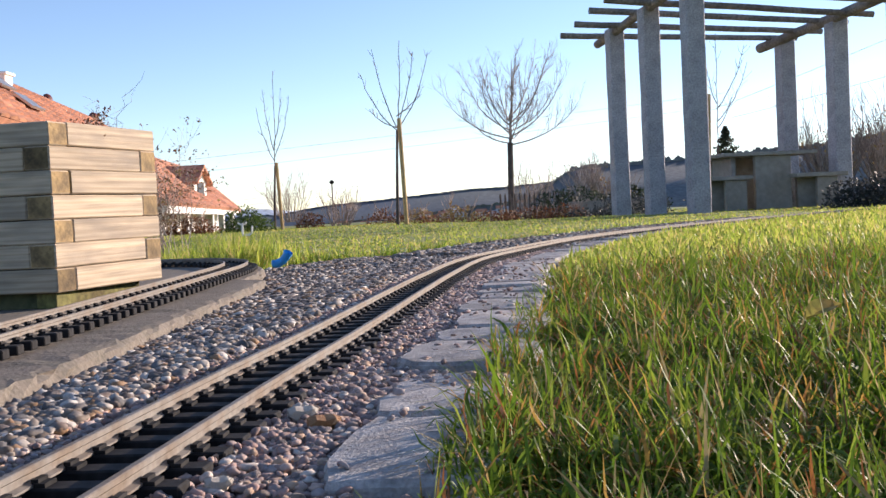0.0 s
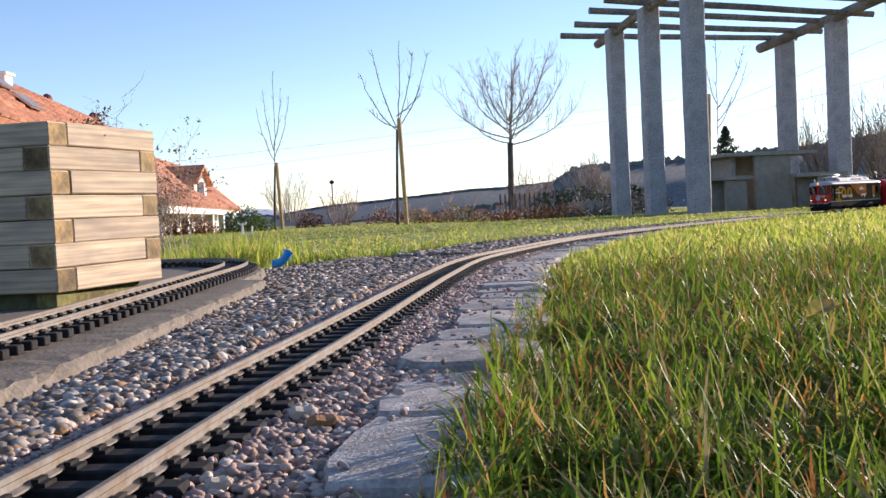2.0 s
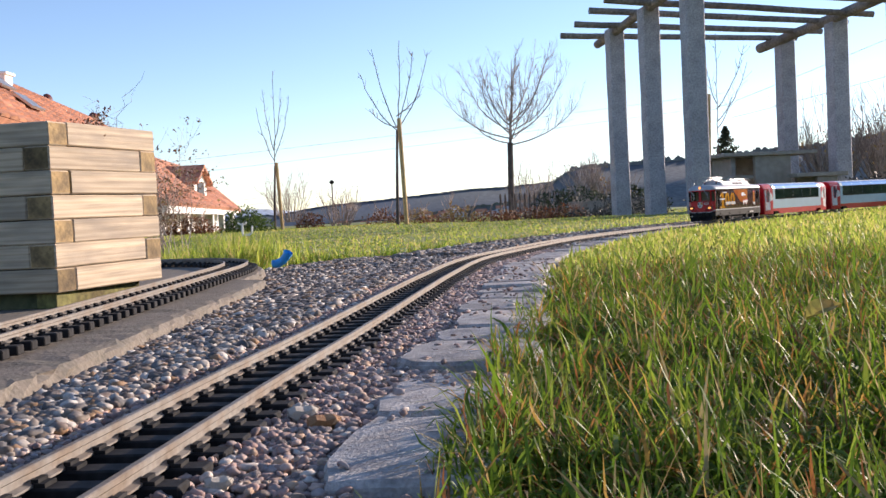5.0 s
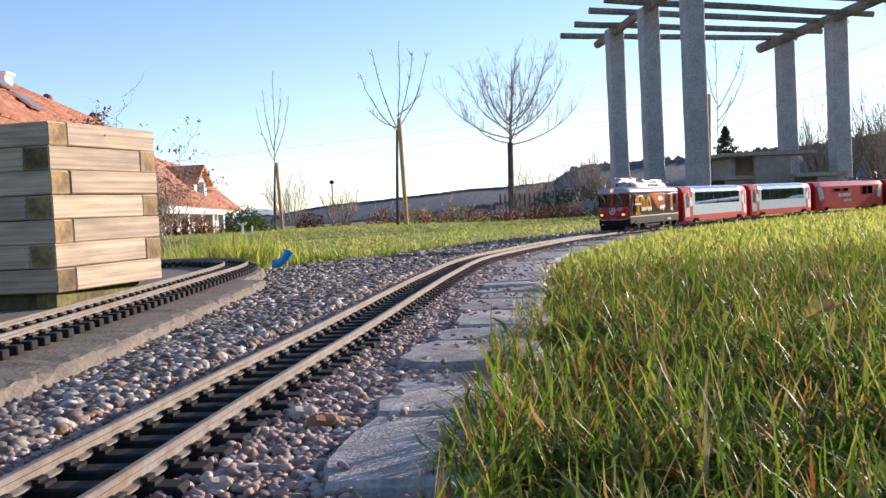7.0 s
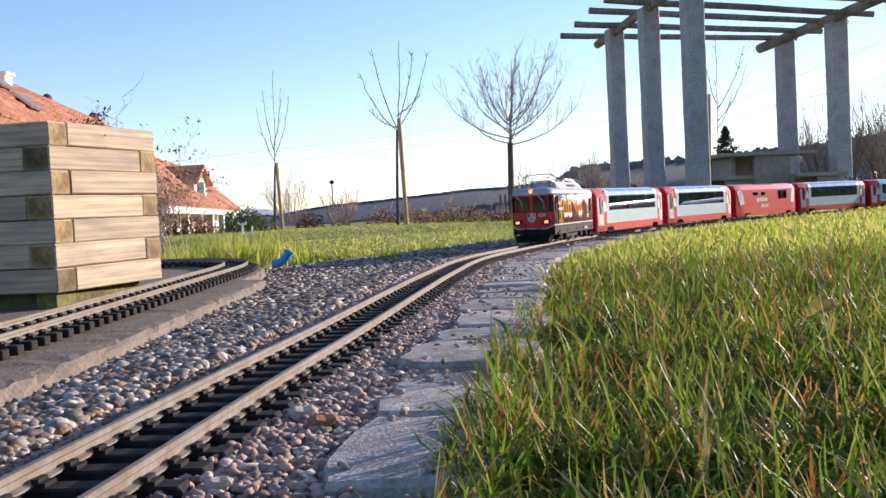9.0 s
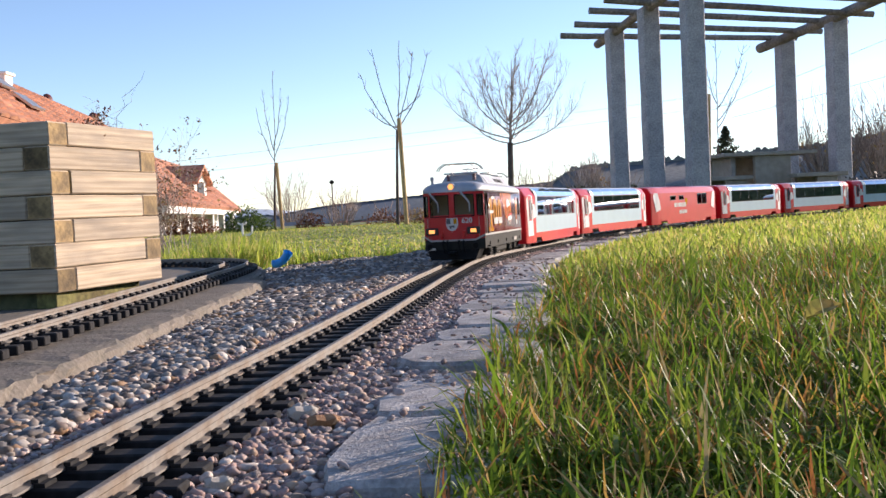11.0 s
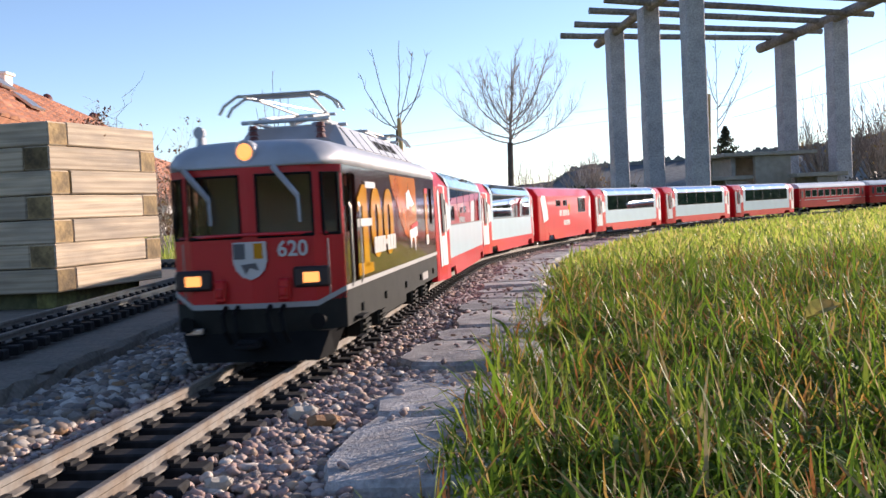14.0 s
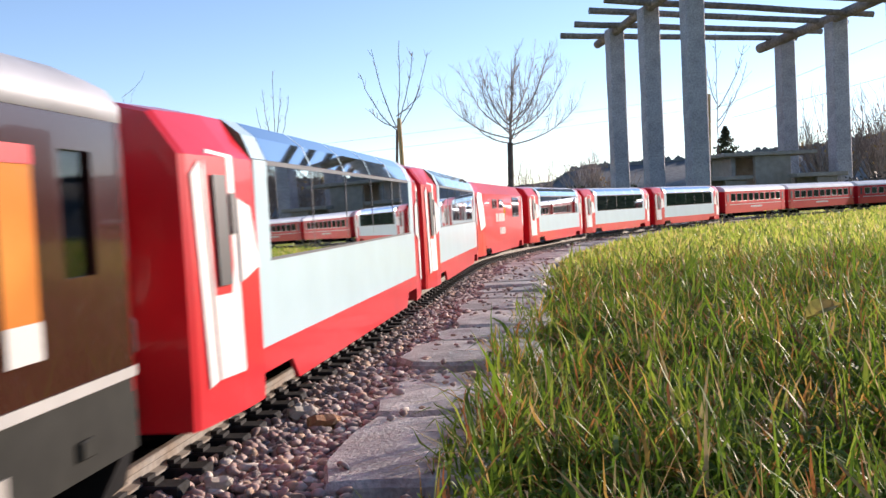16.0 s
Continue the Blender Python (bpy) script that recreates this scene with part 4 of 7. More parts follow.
        side_plate(bm, rect(-0.170, -0.152, 0.064, 0.114), y, sgn, 0.0003)
        part("notice", fix(bm), M["orange"], lo, "orange and white printed notice")
        bm = bmesh.new()
        side_plate(bm, rect(-0.170, -0.152, 0.060, 0.070), y + 0.0004, sgn, 0.0003)
        part("notice_band", fix(bm), M["print_white"], lo)
        bm = bmesh.new()
        side_plate(bm, rect(-0.170, -0.152, 0.111, 0.116), y + 0.0004, sgn, 0.0003)
        part("notice_band", fix(bm), M["red"], lo)
        bm = bmesh.new()
        for k in range(1):
            side_plate(bm, rect(-0.148 + k * 0.12, -0.112 + k * 0.12, 0.0275, 0.0345), W, sgn, 0.0008)
        part("frame_panel", fix(bm), M["cabin"], lo, "grey inspection panel")
        for x in (-0.150, -0.085, 0.085, 0.150):
            bm = bmesh.new()
            y0, y1 = sorted((sgn * 0.040, sgn * 0.054))
            box(bm, (x - 0.011, y0, 0.008), (x + 0.011, y1, 0.0255), bevel=0.002)
            for k in range(4):
                z = 0.010 + 0.0042 * k
                box(bm, (x - 0.009, min(sgn * 0.054, sgn * 0.0562), z), (x + 0.009, max(sgn * 0.054, sgn * 0.0562), z + 0.0022))
            part("axle_box", bm, M["grey_frame"], lo, "ribbed grey axle box")
    # cab fronts
    for s in (-1, 1):

        def strip(name, z0, z1, y0, y1, th=0.0022):
            """A bent piece of the front wall between two heights and two widths."""
            ys = sorted({y0, y1, *[q for q in (-0.042, 0.0, 0.042) if y0 < q < y1]})

            def fx(yv):
                return float(np.interp(abs(yv), [0, 0.042, W], [L, L - 0.004, L - 0.018]))
            red = bmesh.new()
            loft(red, [[(s * fx(yy), yy, z0), (s * fx(yy), yy, z1), (s * (fx(yy) - th), yy, z1), (s * (fx(yy) - th), yy, z0)] for yy in ys])
            return part(name, fix(red), M["red"], lo, "bright red cab wall")
        front = strip("cab_front", 0.0418, 0.083, -W, W)
        strip("cab_header", 0.121, EAVE, -W, W)
        for a, b in ((-0.0475, -0.042), (-0.006, 0.006), (0.042, 0.0475), (-W, -W + 0.0016), (W - 0.0016, W)):
            strip("window_pillar", 0.083, 0.121, a, b)
        fx = lambda yv: float(np.interp(abs(yv), [0, 0.042, W], [L, L - 0.004, L - 0.018]))
        for a, b in ((-0.042, -0.006), (0.006, 0.042), (0.0475, W - 0.0016), (-W + 0.0016, -0.0475)):
            bm = bmesh.new()
            poly(bm, [(s * (fx(a) - 0.0013), a, 0.083), (s * (fx(b) - 0.0013), b, 0.083), (s * (fx(b) - 0.0013), b, 0.121), (s * (fx(a) - 0.0013), a, 0.121)])
            pane = part("windscreen", bm, M["cab_glass"], lo, "cab windscreen in a black seal")
            bm = bmesh.new()
            c = [Vector((s * (fx(q) + 0.0002), q, z)) for q, z in ((a, 0.083), (b, 0.083), (b, 0.121), (a, 0.121))]
            tube(bm, c + [c[0], c[1]], 0.0012, 6, cap=False)
            part("window_seal", bm, M["black"], pane)
        for yc in (-0.030, 0.030):
            bm = bmesh.new()
            top = Vector((s * (fx(yc * 0.55) + 0.002), yc - 0.012, 0.126))
            low = Vector((s * (fx(yc) + 0.003), yc + 0.004, 0.107))
            tube(bm, [top, low], [0.0021, 0.0017], 5)
            tube(bm, [low, low + Vector((0, 0.0005, -0.016))], 0.0010, 5)
            part("wiper", bm, M["silver"], front, "grey windscreen wiper")
            bm = bmesh.new()
            xf = s * fx(yc * 1.33)
            yl = yc * 1.33
            box(bm, (min(xf, xf + s * 0.004), yl - 0.0125, 0.0505), (max(xf, xf + s * 0.004), yl + 0.0125, 0.0635), bevel=0.0015)
            hl = part("headlamp", bm, M["lamp_ring"], lo, "square headlamp")
            bm = bmesh.new()
            box(bm, (min(xf + s * 0.003, xf + s * 0.0046), yl - 0.0055, 0.0535), (max(xf + s * 0.003, xf + s * 0.0046), yl + 0.0055, 0.0600), bevel=0.0006)
            part("lens", bm, M["lamp"] if s > 0 else M["lamp_ring"], hl, "lit amber lens" if s > 0 else "dark lens")
            bm = bmesh.new()
            x0, x1 = sorted((xf, xf + s * 0.006))
            box(bm, (x0, yc * 0.72 - 0.004, 0.0425), (x1, yc * 0.72 + 0.004, 0.057), bevel=0.0015)
            box(bm, (min(xf, xf + s * 0.009), yc * 0.72 - 0.0025, 0.046), (max(xf, xf + s * 0.009), yc * 0.72 + 0.0025, 0.052), bevel=0.001)
            part("brake_hose", bm, M["red"], front)
        for yb in (-0.044, 0.044):
            bm = bmesh.new()
            tube(bm, [(s * (L - 0.006), yb, 0.030), (s * (L + 0.004), yb, 0.030), (s * (L + 0.0045), yb, 0.030)], [0.0032, 0.0032, 0.0052], 10)
            part("buffer_socket", bm, M["black"], lo, "round black socket on the buffer beam")
        for yb in (-0.018, -0.010, 0.012, 0.021):
            bm = bmesh.new()
            tube(bm, [(s * (L + 0.001), yb, 0.040), (s * (L + 0.009), yb, 0.036), (s * (L + 0.011), yb + 0.002, 0.026), (s * (L + 0.006), yb + 0.004, 0.018)], 0.0016, 6)
            part("air_hose", bm, M["black"], lo, "hanging black air hose")
        bm = bmesh.new()
        box(bm, (min(s * L, s * (L + 0.003)), -0.046, 0.0235), (max(s * L, s * (L + 0.003)), -0.034, 0.0275), bevel=0.0006)
        part("socket_plate", bm, M["steel"], lo, "small metal plate on the buffer beam")
        bm = bmesh.new()
        tube(bm, [(s * (fx(0.05) + 0.001), -0.050, 0.0835), (s * (fx(0.03) + 0.0022), -0.030, 0.0842), (s * (L + 0.0022), 0.0, 0.0845), (s * (fx(0.03) + 0.0022), 0.030, 0.0842), (s * (fx(0.05) + 0.001), 0.050, 0.0835)], 0.0011, 6)
        part("front_ledge", bm, M["red"], lo, "red ledge under the windscreens")
        # coat of arms and number
        sh = [(-0.011, 0.0800), (0.011, 0.0800), (0.0115, 0.068), (0.0095, 0.0625), (0.0055, 0.0585), (0, 0.0565), (-0.0055, 0.0585), (-0.0095, 0.0625), (-0.0115, 0.068)]
        bm = bmesh.new()
        plate(bm, [(s * (L + 0.0006), y, z) for y, z in sh], 0.0012, (s, 0, 0))
        crest = part("shield", fix(bm), M["print_white"], lo, "white shield with grey and yellow fields")
        for pts, mt in (([(-0.0105 * s, 0.079), (-0.003 * s, 0.079), (-0.003 * s, 0.0695), (-0.0105 * s, 0.0695)], "print_grey"),
                        ([(0.003 * s, 0.079), (0.009 * s, 0.079), (0.009 * s, 0.0695), (0.003 * s, 0.0695)], "yellow"),
                        ([(-0.006, 0.066), (0.004, 0.067), (0.006, 0.062), (0.0, 0.064), (-0.003, 0.060)], "print_grey")):
            bm = bmesh.new()
            plate(bm, [(s * (L + 0.0019), y, z) for y, z in pts], 0.0004, (s, 0, 0))
            part("field", fix(bm), M[mt], crest)
        mm = Matrix.Translation((s * (L + 0.0004), s * 0.0285, 0.0745)) @ Matrix.Rotation(s * math.pi / 2 + s * 0.09, 4, "Z") @ Matrix.Rotation(math.pi / 2, 4, "X")
        lettering("620", 0.0135, mm, M["print_white"], front, "number", "white number 620")
        # roof lamp
        bm = bmesh.new()
        tube(bm, [(s * (L - 0.022), 0, 0.1355), (s * (L - 0.001), 0, 0.1355), (s * (L + 0.0005), 0, 0.1355)], [0.0066, 0.0078, 0.0070], 16)
        rl = part("roof_lamp", bm, M["silver"], lo, "round roof headlamp")
        bm = bmesh.new()
        tube(bm, [(s * (L + 0.0005), 0, 0.1355), (s * (L + 0.0016), 0, 0.1355)], [0.0054, 0.0042], 16)
        part("lens", bm, M["lamp"] if s > 0 else M["lamp_ring"], rl)
        # cab furniture: desk and rear bulkhead
        bm = bmesh.new()
        x0, x1 = sorted((s * (L - 0.040), s * (L - 0.010)))
        box(bm, (x0, -0.05, 0.044), (x1, 0.05, 0.080))
        x0, x1 = sorted((s * (L - 0.078), s * (L - 0.075)))
        box(bm, (x0, -0.054, 0.042), (x1, 0.054, EAVE))
        part("cab_interior", bm, M["cabin"], lo, "grey cab desk and rear wall")
    # roof: rounded silver shell with rounded ends
    def roof_ring(x, k, w):
        pts = [(1.0, 0.0), (1.0, 0.30), (0.93, 0.62), (0.80, 0.85), (0.60, 0.98), (0.3, 1.02), (0.0, 1.03)]
        pts = pts + [(-a, b) for a, b in reversed(pts[:-1])]
        return [(x, a * w, EAVE + 0.0185 * b * k) for a, b in pts]
    bm = bmesh.new()
    rings = []
    for x, k, w in ((-L + 0.000, 0.30, 0.046), (-L + 0.006, 0.68, 0.050), (-L + 0.018, 0.92, W), (-L + 0.04, 1.0, W + 0.0006), (L - 0.04, 1.0, W + 0.0006), (L - 0.018, 0.92, W), (L - 0.006, 0.68, 0.050), (L - 0.000, 0.30, 0.046)):
        rings.append(roof_ring(x, k, w))
    loft(bm, rings)
    part("roof", fix(bm), M["silver"], lo, "silver-grey rounded roof", smooth=True)
    # raised roof hood with sloped panels
    bm = bmesh.new()
    x0, x1 = -0.150, 0.128
    rr = [[(x, y, z) for y, z in ((-0.050, 0.139), (-0.034, 0.1595), (0.034, 0.1595), (0.050, 0.139))] for x in (x0, x1)]
    rr = [[(x0 - 0.01, y, z) for y, z in ((-0.046, 0.139), (-0.03, 0.149), (0.03, 0.149), (0.046, 0.139))]] + rr + [[(x1 + 0.01, y, z) for y, z in ((-0.046, 0.139), (-0.03, 0.149), (0.03, 0.149), (0.046, 0.139))]]
    loft(bm, rr)
    hood = part("roof_hood", fix(bm), M["silver"], lo, "sloped silver roof hood")
    for sgn in (-1, 1):
        sl = Vector((0, sgn * 0.016, -0.0205)).normalized()
        nrm = Vector((0, sgn * 0.0205, 0.016)).normalized()
        for k in range(8):
            xc = -0.128 + k * 0.034
            c = Vector((xc, sgn * 0.042, 0.14925))
            bm = bmesh.new()
            w, h = 0.0145, 0.0100
            plate(bm, [c + Vector((dx, 0, 0)) * w + sl * dy * h for dx, dy in ((-1, -1), (1, -1), (1, 1), (-1, 1))], 0.0010, nrm)
            hp = part("hood_panel", fix(bm), M["silver"], hood)
            if k in (2, 3, 4):
                bm = bmesh.new()
                for j in range(2):
                    cc = c + nrm * 0.0011 + Vector(((j - 0.5) * 0.014, 0, 0))
                    plate(bm, [cc + Vector((dx, 0, 0)) * 0.005 + sl * dy * 0.0045 for dx, dy in ((-1, -1), (1, -1), (1, 1), (-1, 1))], 0.0003, nrm)
                part("vent", fix(bm), M["black"], hp, "dark ventilation slot")
    bm = bmesh.new()
    for x, y in ((0.10, 0.02), (0.06, -0.02), (-0.02, 0.015), (-0.09, -0.01)):
        box(bm, (x - 0.018, y - 0.008, 0.1590), (x + 0.018, y + 0.008, 0.1635), bevel=0.0015)
    part("roof_box", bm, M["silver"], lo)
    # two folded half pantographs
    for s, lift in ((1, 0.004), (-1, -0.006)):
        xb = s * 0.118
        pg = None
        bm = bmesh.new()
        zb = 0.1525
        for dx in (-0.028, 0.028):
            tube(bm, [(xb + dx, -0.034, zb + 0.010), (xb + dx, 0.034, zb + 0.010)], 0.0016, 6)
        for y in (-0.026, 0.026):
            tube(bm, [(xb - 0.030, y, zb + 0.010), (xb + 0.030, y, zb + 0.010)], 0.0016, 6)
        pg = part("pantograph", bm, M["steel"], lo, "folded steel pantograph")
        for dx in (-0.026, 0.026):
            for y in (-0.026, 0.026):
                bm = bmesh.new()
                for k in range(3):
                    tube(bm, [(xb + dx, y, zb - 0.003 + 0.0038 * k), (xb + dx, y, zb + 0.0002 + 0.0038 * k)], [0.0040, 0.0028], 10)
                part("insulator", bm, M["isolator"], pg, "brown ribbed insulator")
        bm = bmesh.new()
        knee = Vector((xb - s * 0.052, 0, zb + 0.019 + lift * 0.4))
        for y in (-0.020, 0.020):
            tube(bm, [(xb + s * 0.026, y, zb + 0.012), (knee.x, y * 0.7, knee.z)], 0.0013, 6)
        head = Vector((xb + s * 0.036, 0, zb + 0.022 + lift))
        for y in (-0.013, 0.013):
            tube(bm, [(knee.x, y, knee.z + 0.001), (head.x, y * 1.7, head.z)], 0.0010, 6)
        tube(bm, [(knee.x, 0.013, knee.z + 0.001), (head.x, -0.022, head.z)], 0.0007, 5)
        tube(bm, [(knee.x, -0.020, knee.z), (knee.x, 0.020, knee.z)], 0.0013, 6)
        tube(bm, [(xb + s * 0.010, 0.0, zb + 0.010), (xb - s * 0.030, 0.0, zb + 0.016)], 0.0026, 8)
        part("pantograph_arm", bm, M["steel"], pg)
        for dx in (-0.009, 0.009):
            bm = bmesh.new()
            tube(bm, [(head.x + dx, -0.045, head.z - 0.011), (head.x + dx, -0.041, head.z - 0.005), (head.x + dx, -0.031, head.z + 0.001), (head.x + dx, 0.031, head.z + 0.001), (head.x + dx, 0.041, head.z - 0.005), (head.x + dx, 0.045, head.z - 0.011)], 0.0011, 6)
            part("contact_strip", bm, M["steel"], pg)
        for y in (-0.024, 0.024):
            bm = bmesh.new()
            tube(bm, [(head.x - 0.014, y, head.z), (head.x + 0.014, y, head.z)], 0.0009, 5)
            part("head_bar", bm, M["steel"], pg)
    for y in (-0.044,):
        bm = bmesh.new()
        tube(bm, [(L - 0.040, y, 0.142), (L - 0.040, y, 0.152)], [0.0035, 0.0028], 10)
        tube(bm, [(L - 0.040, y, 0.152), (L - 0.036, y, 0.152)], [0.004, 0.004], 10)
        part("roof_horn", bm, M["silver"], lo)
    for x in (-0.117, 0.117):
        bogie(lo, x, 0.066, 0.0165)
    bm = bmesh.new()
    box(bm, (-0.062, -0.050, 0.010), (0.062, 0.050, 0.0235), bevel=0.003)
    part("equipment_box", bm, M["grey_frame"], lo)
    return lo


# ---- carriages ----
SECT = [(0.0585, 0.012), (0.0590, 0.030), (0.0590, 0.0775), (0.0582, 0.126), (0.0440, 0.1460), (0.0250, 0.1505), (0.0, 0.1515)]


def car_ring(x, w=1.0, z0=None, top=1.0):
    pts = [(a * w, z if z < 0.13 else 0.126 + (z - 0.126) * top) for a, z in SECT]
    pts = pts + [(-a, z) for a, z in reversed(pts[:-1])]
    return [(x, a, z) for a, z in pts]


def end_module(parent, s, mat, HL, lab):
    """The closed end of a carriage with gangway, doors and couplers."""
    bm = bmesh.new()
    rings = [car_ring(s * (HL - 0.072)), car_ring(s * (HL - 0.046), 0.985), car_ring(s * (HL - 0.004), 0.90, top=0.94), car_ring(s * HL, 0.87, top=0.88)]
    loft(bm, rings)
    em = part("end_module", fix(bm), mat, parent, lab)
    bm = bmesh.new()
    x0, x1 = sorted((s * HL, s * (HL + 0.014)))
    box(bm, (x0, -0.024, 0.022), (x1, 0.024, 0.118), bevel=0.003)
    part("gangway", bm, M["black"], em, "black gangway bellows")
    bm = bmesh.new()
    x0, x1 = sorted((s * HL, s * (HL + 0.026)))
    box(bm, (x0, -0.006, 0.010), (x1, 0.006, 0.016), bevel=0.0015)
    part("coupler", bm, M["black"], em)
    return em


def side_pt(s, HL, sgn, u, z, out):
    """A point on the tapering flank of an end module; u runs from the body to the end."""
    w = float(np.interp(u, [0.0, 0.026, 0.068, 0.072], [1.0, 0.985, 0.90, 0.87]))
    hw = float(np.interp(z, [q[1] for q in SECT], [q[0] for q in SECT]))
    return Vector((s * (HL - 0.072 + u), sgn * (hw * w + out), z))


def flank(parent, name, mat, s, HL, sgn, outline, out, label=""):
    bm = bmesh.new()
    us = sorted({u for u, z in outline})
    a = [bm.verts.new(side_pt(s, HL, sgn, u, z, out)) for u, z in outline]
    b = [bm.verts.new(side_pt(s, HL, sgn, u, z, out - 0.0006)) for u, z in outline]
    n = len(a)
    bm.faces.new(a)
    bm.faces.new(b[::-1])
    for k in range(n):
        bm.faces.new((a[k], a[(k + 1) % n], b[(k + 1) % n], b[k]))
    bmesh.ops.triangulate(bm, faces=bm.faces)
    return part(name, fix(bm), mat, parent, label)


def doors(em, s, HL, body_mat):
    for sgn in (-1, 1):
        d1 = flank(em, "door", M["cream"], s, HL, sgn, [(0.026, 0.030), (0.050, 0.030), (0.056, 0.120), (0.048, 0.129), (0.026, 0.127)], 0.0010, "white entrance door")
        flank(d1, "door_window", M["dark"], s, HL, sgn, [(0.036, 0.070), (0.047, 0.070), (0.048, 0.118), (0.036, 0.118)], 0.0016)
        flank(d1, "door_window", M["dark"], s, HL, sgn, [(0.028, 0.092), (0.033, 0.092), (0.033, 0.110), (0.028, 0.110)], 0.0016)
        flank(em, "white_flash", M["cream"], s, HL, sgn, [(0.002, 0.076), (0.026, 0.070), (0.026, 0.108), (0.010, 0.104)], 0.0012, "slanting white stripe")
        flank(em, "end_stripe", M["cream"], s, HL, sgn, [(0.052, 0.030), (0.060, 0.028), (0.066, 0.118), (0.058, 0.124)], 0.0010)


def build_panorama():
    HL = 0.312
    car = thing("panorama_carriage", "red and white model panorama carriage with curved roof windows", "model carriage", "carriages of the train")
    X = HL - 0.072
    # skirt with bogie cut-outs
    for sgn in (-1, 1):
        bm = bmesh.new()
        pts = [(-X, 0.024), (-X + 0.048, 0.024), (-X + 0.060, 0.012), (X - 0.060, 0.012), (X - 0.048, 0.024), (X, 0.024), (X, 0.036), (-X, 0.036)]
        side_plate(bm, pts, 0.0565, sgn, 0.0025)
        part("skirt", fix(bm), M["red_car"], car, "red lower skirt")
        bm = bmesh.new()
        side_plate(bm, rect(-X, X, 0.036, 0.0775), 0.0568, sgn, 0.0022)
        part("side_panel", fix(bm), M["white"], car, "pale white side panel")
        # side window: pane and slim posts
        bm = bmesh.new()
        a, b = Vector((0, sgn * 0.0588, 0.0775)), Vector((0, sgn * 0.0580, 0.125))
        poly(bm, [a + Vector((-X + 0.02, 0, 0)), a + Vector((X - 0.02, 0, 0)), b + Vector((X - 0.02, 0, 0)), b + Vector((-X + 0.02, 0, 0))])
        pane = part("side_window", bm, M["glass"], car, "large clear side window")
        for x0, x1 in ((-X, -X + 0.021), (X - 0.021, X)):
            bm = bmesh.new()
            side_plate(bm, rect(x0, x1, 0.0775, 0.1265), 0.0566, sgn, 0.0022)
            part("window_post", fix(bm), M["white"], car)
        bm = bmesh.new()
        for k in range(1, 5):
            x = -X + 0.02 + (2 * X - 0.04) * k / 5
            side_plate(bm, rect(x - 0.0006, x + 0.0006, 0.0775, 0.1255), 0.0584, sgn, 0.0003)
        side_plate(bm, rect(-X + 0.02, X - 0.02, 0.0770, 0.0785), 0.0586, sgn, 0.0006)
        side_plate(bm, rect(-X + 0.02, X - 0.02, 0.1245, 0.1268), 0.0576, sgn, 0.0010)
        part("window_joint", fix(bm), M["print_grey"], pane)
        # curved roof window in five panes
        lo_, hi_ = Vector((0, sgn * 0.0582, 0.127)), Vector((0, sgn * 0.0440, 0.1465))
        for k in range(5):
            x0 = -X + 0.022 + (2 * X - 0.044) * k / 5 + 0.0012
            x1 = -X + 0.022 + (2 * X - 0.044) * (k + 1) / 5 - 0.0012
            bm = bmesh.new()
            mid = (lo_ + hi_) / 2 + Vector((0, sgn * 0.0022, 0.0018))
            rows3 = [[bm.verts.new(q + Vector((x, 0, 0))) for q in (lo_, mid, hi_)] for x in (x0, x1)]
            for j in range(2):
                bm.faces.new((rows3[0][j], rows3[1][j], rows3[1][j + 1], rows3[0][j + 1]))
            part("roof_window", bm, M["roof_glass"], car, "tinted curved roof window")
        for k in range(6):
            xc = -X + 0.022 + (2 * X - 0.044) * k / 5
            wd = 0.0014 if 0 < k < 5 else 0.022
            if k == 0:
                x0, x1 = -X, xc
            elif k == 5:
                x0, x1 = xc, X
            else:
                x0, x1 = xc - 0.0012, xc + 0.0012
            mid = (lo_ + hi_) / 2 + Vector((0, sgn * 0.0023, 0.0019))
            bm = bmesh.new()
            rows3 = [[bm.verts.new(q + Vector((x, 0, 0))) for q in (lo_, mid, hi_)] for x in (x0, x1)]
            for j in range(2):
                bm.faces.new((rows3[0][j], rows3[1][j], rows3[1][j + 1], rows3[0][j + 1]))
            part("roof_rib", bm, M["white"], car)
    # roof crown, floor, inner ends
    bm = bmesh.new()
    prof = [(0.0442, 0.1462), (0.0250, 0.1507), (0.0, 0.1517), (-0.0250, 0.1507), (-0.0442, 0.1462), (-0.040, 0.1448), (0.0, 0.1490), (0.040, 0.1448)]
    loft(bm, [[(x, a, z) for a, z in prof] for x in (-X, X)])
    part("roof", fix(bm), M["roof_white"], car, "pale grey roof crown")
    bm = bmesh.new()
    box(bm, (-X, -0.056, 0.034), (X, 0.056, 0.040))
    box(bm, (-X + 0.02, -0.020, 0.010), (X - 0.08, 0.020, 0.034))
    part("floor", bm, M["cabin"], car)
    seat_bm = bmesh.new()
    box(seat_bm, (-0.010, -0.020, 0.040), (0.008, 0.020, 0.062), bevel=0.002)
    box(seat_bm, (-0.013, -0.020, 0.058), (-0.008, 0.020, 0.094), bevel=0.002)
    box(seat_bm, (-0.0135, -0.016, 0.090), (-0.009, 0.016, 0.099), bevel=0.0015)
    sm = bpy.data.meshes.new("seat")
    seat_bm.to_mesh(sm)
    seat_bm.free()
    sm.materials.append(M["seat"])
    for k in range(10):
        for y in (-0.031, 0.031):
            share("seat", sm, car, Matrix.Translation((-X + 0.035 + k * 0.0455, y, 0)) @ Matrix.Rotation(math.pi if k % 2 else 0, 4, "Z"))
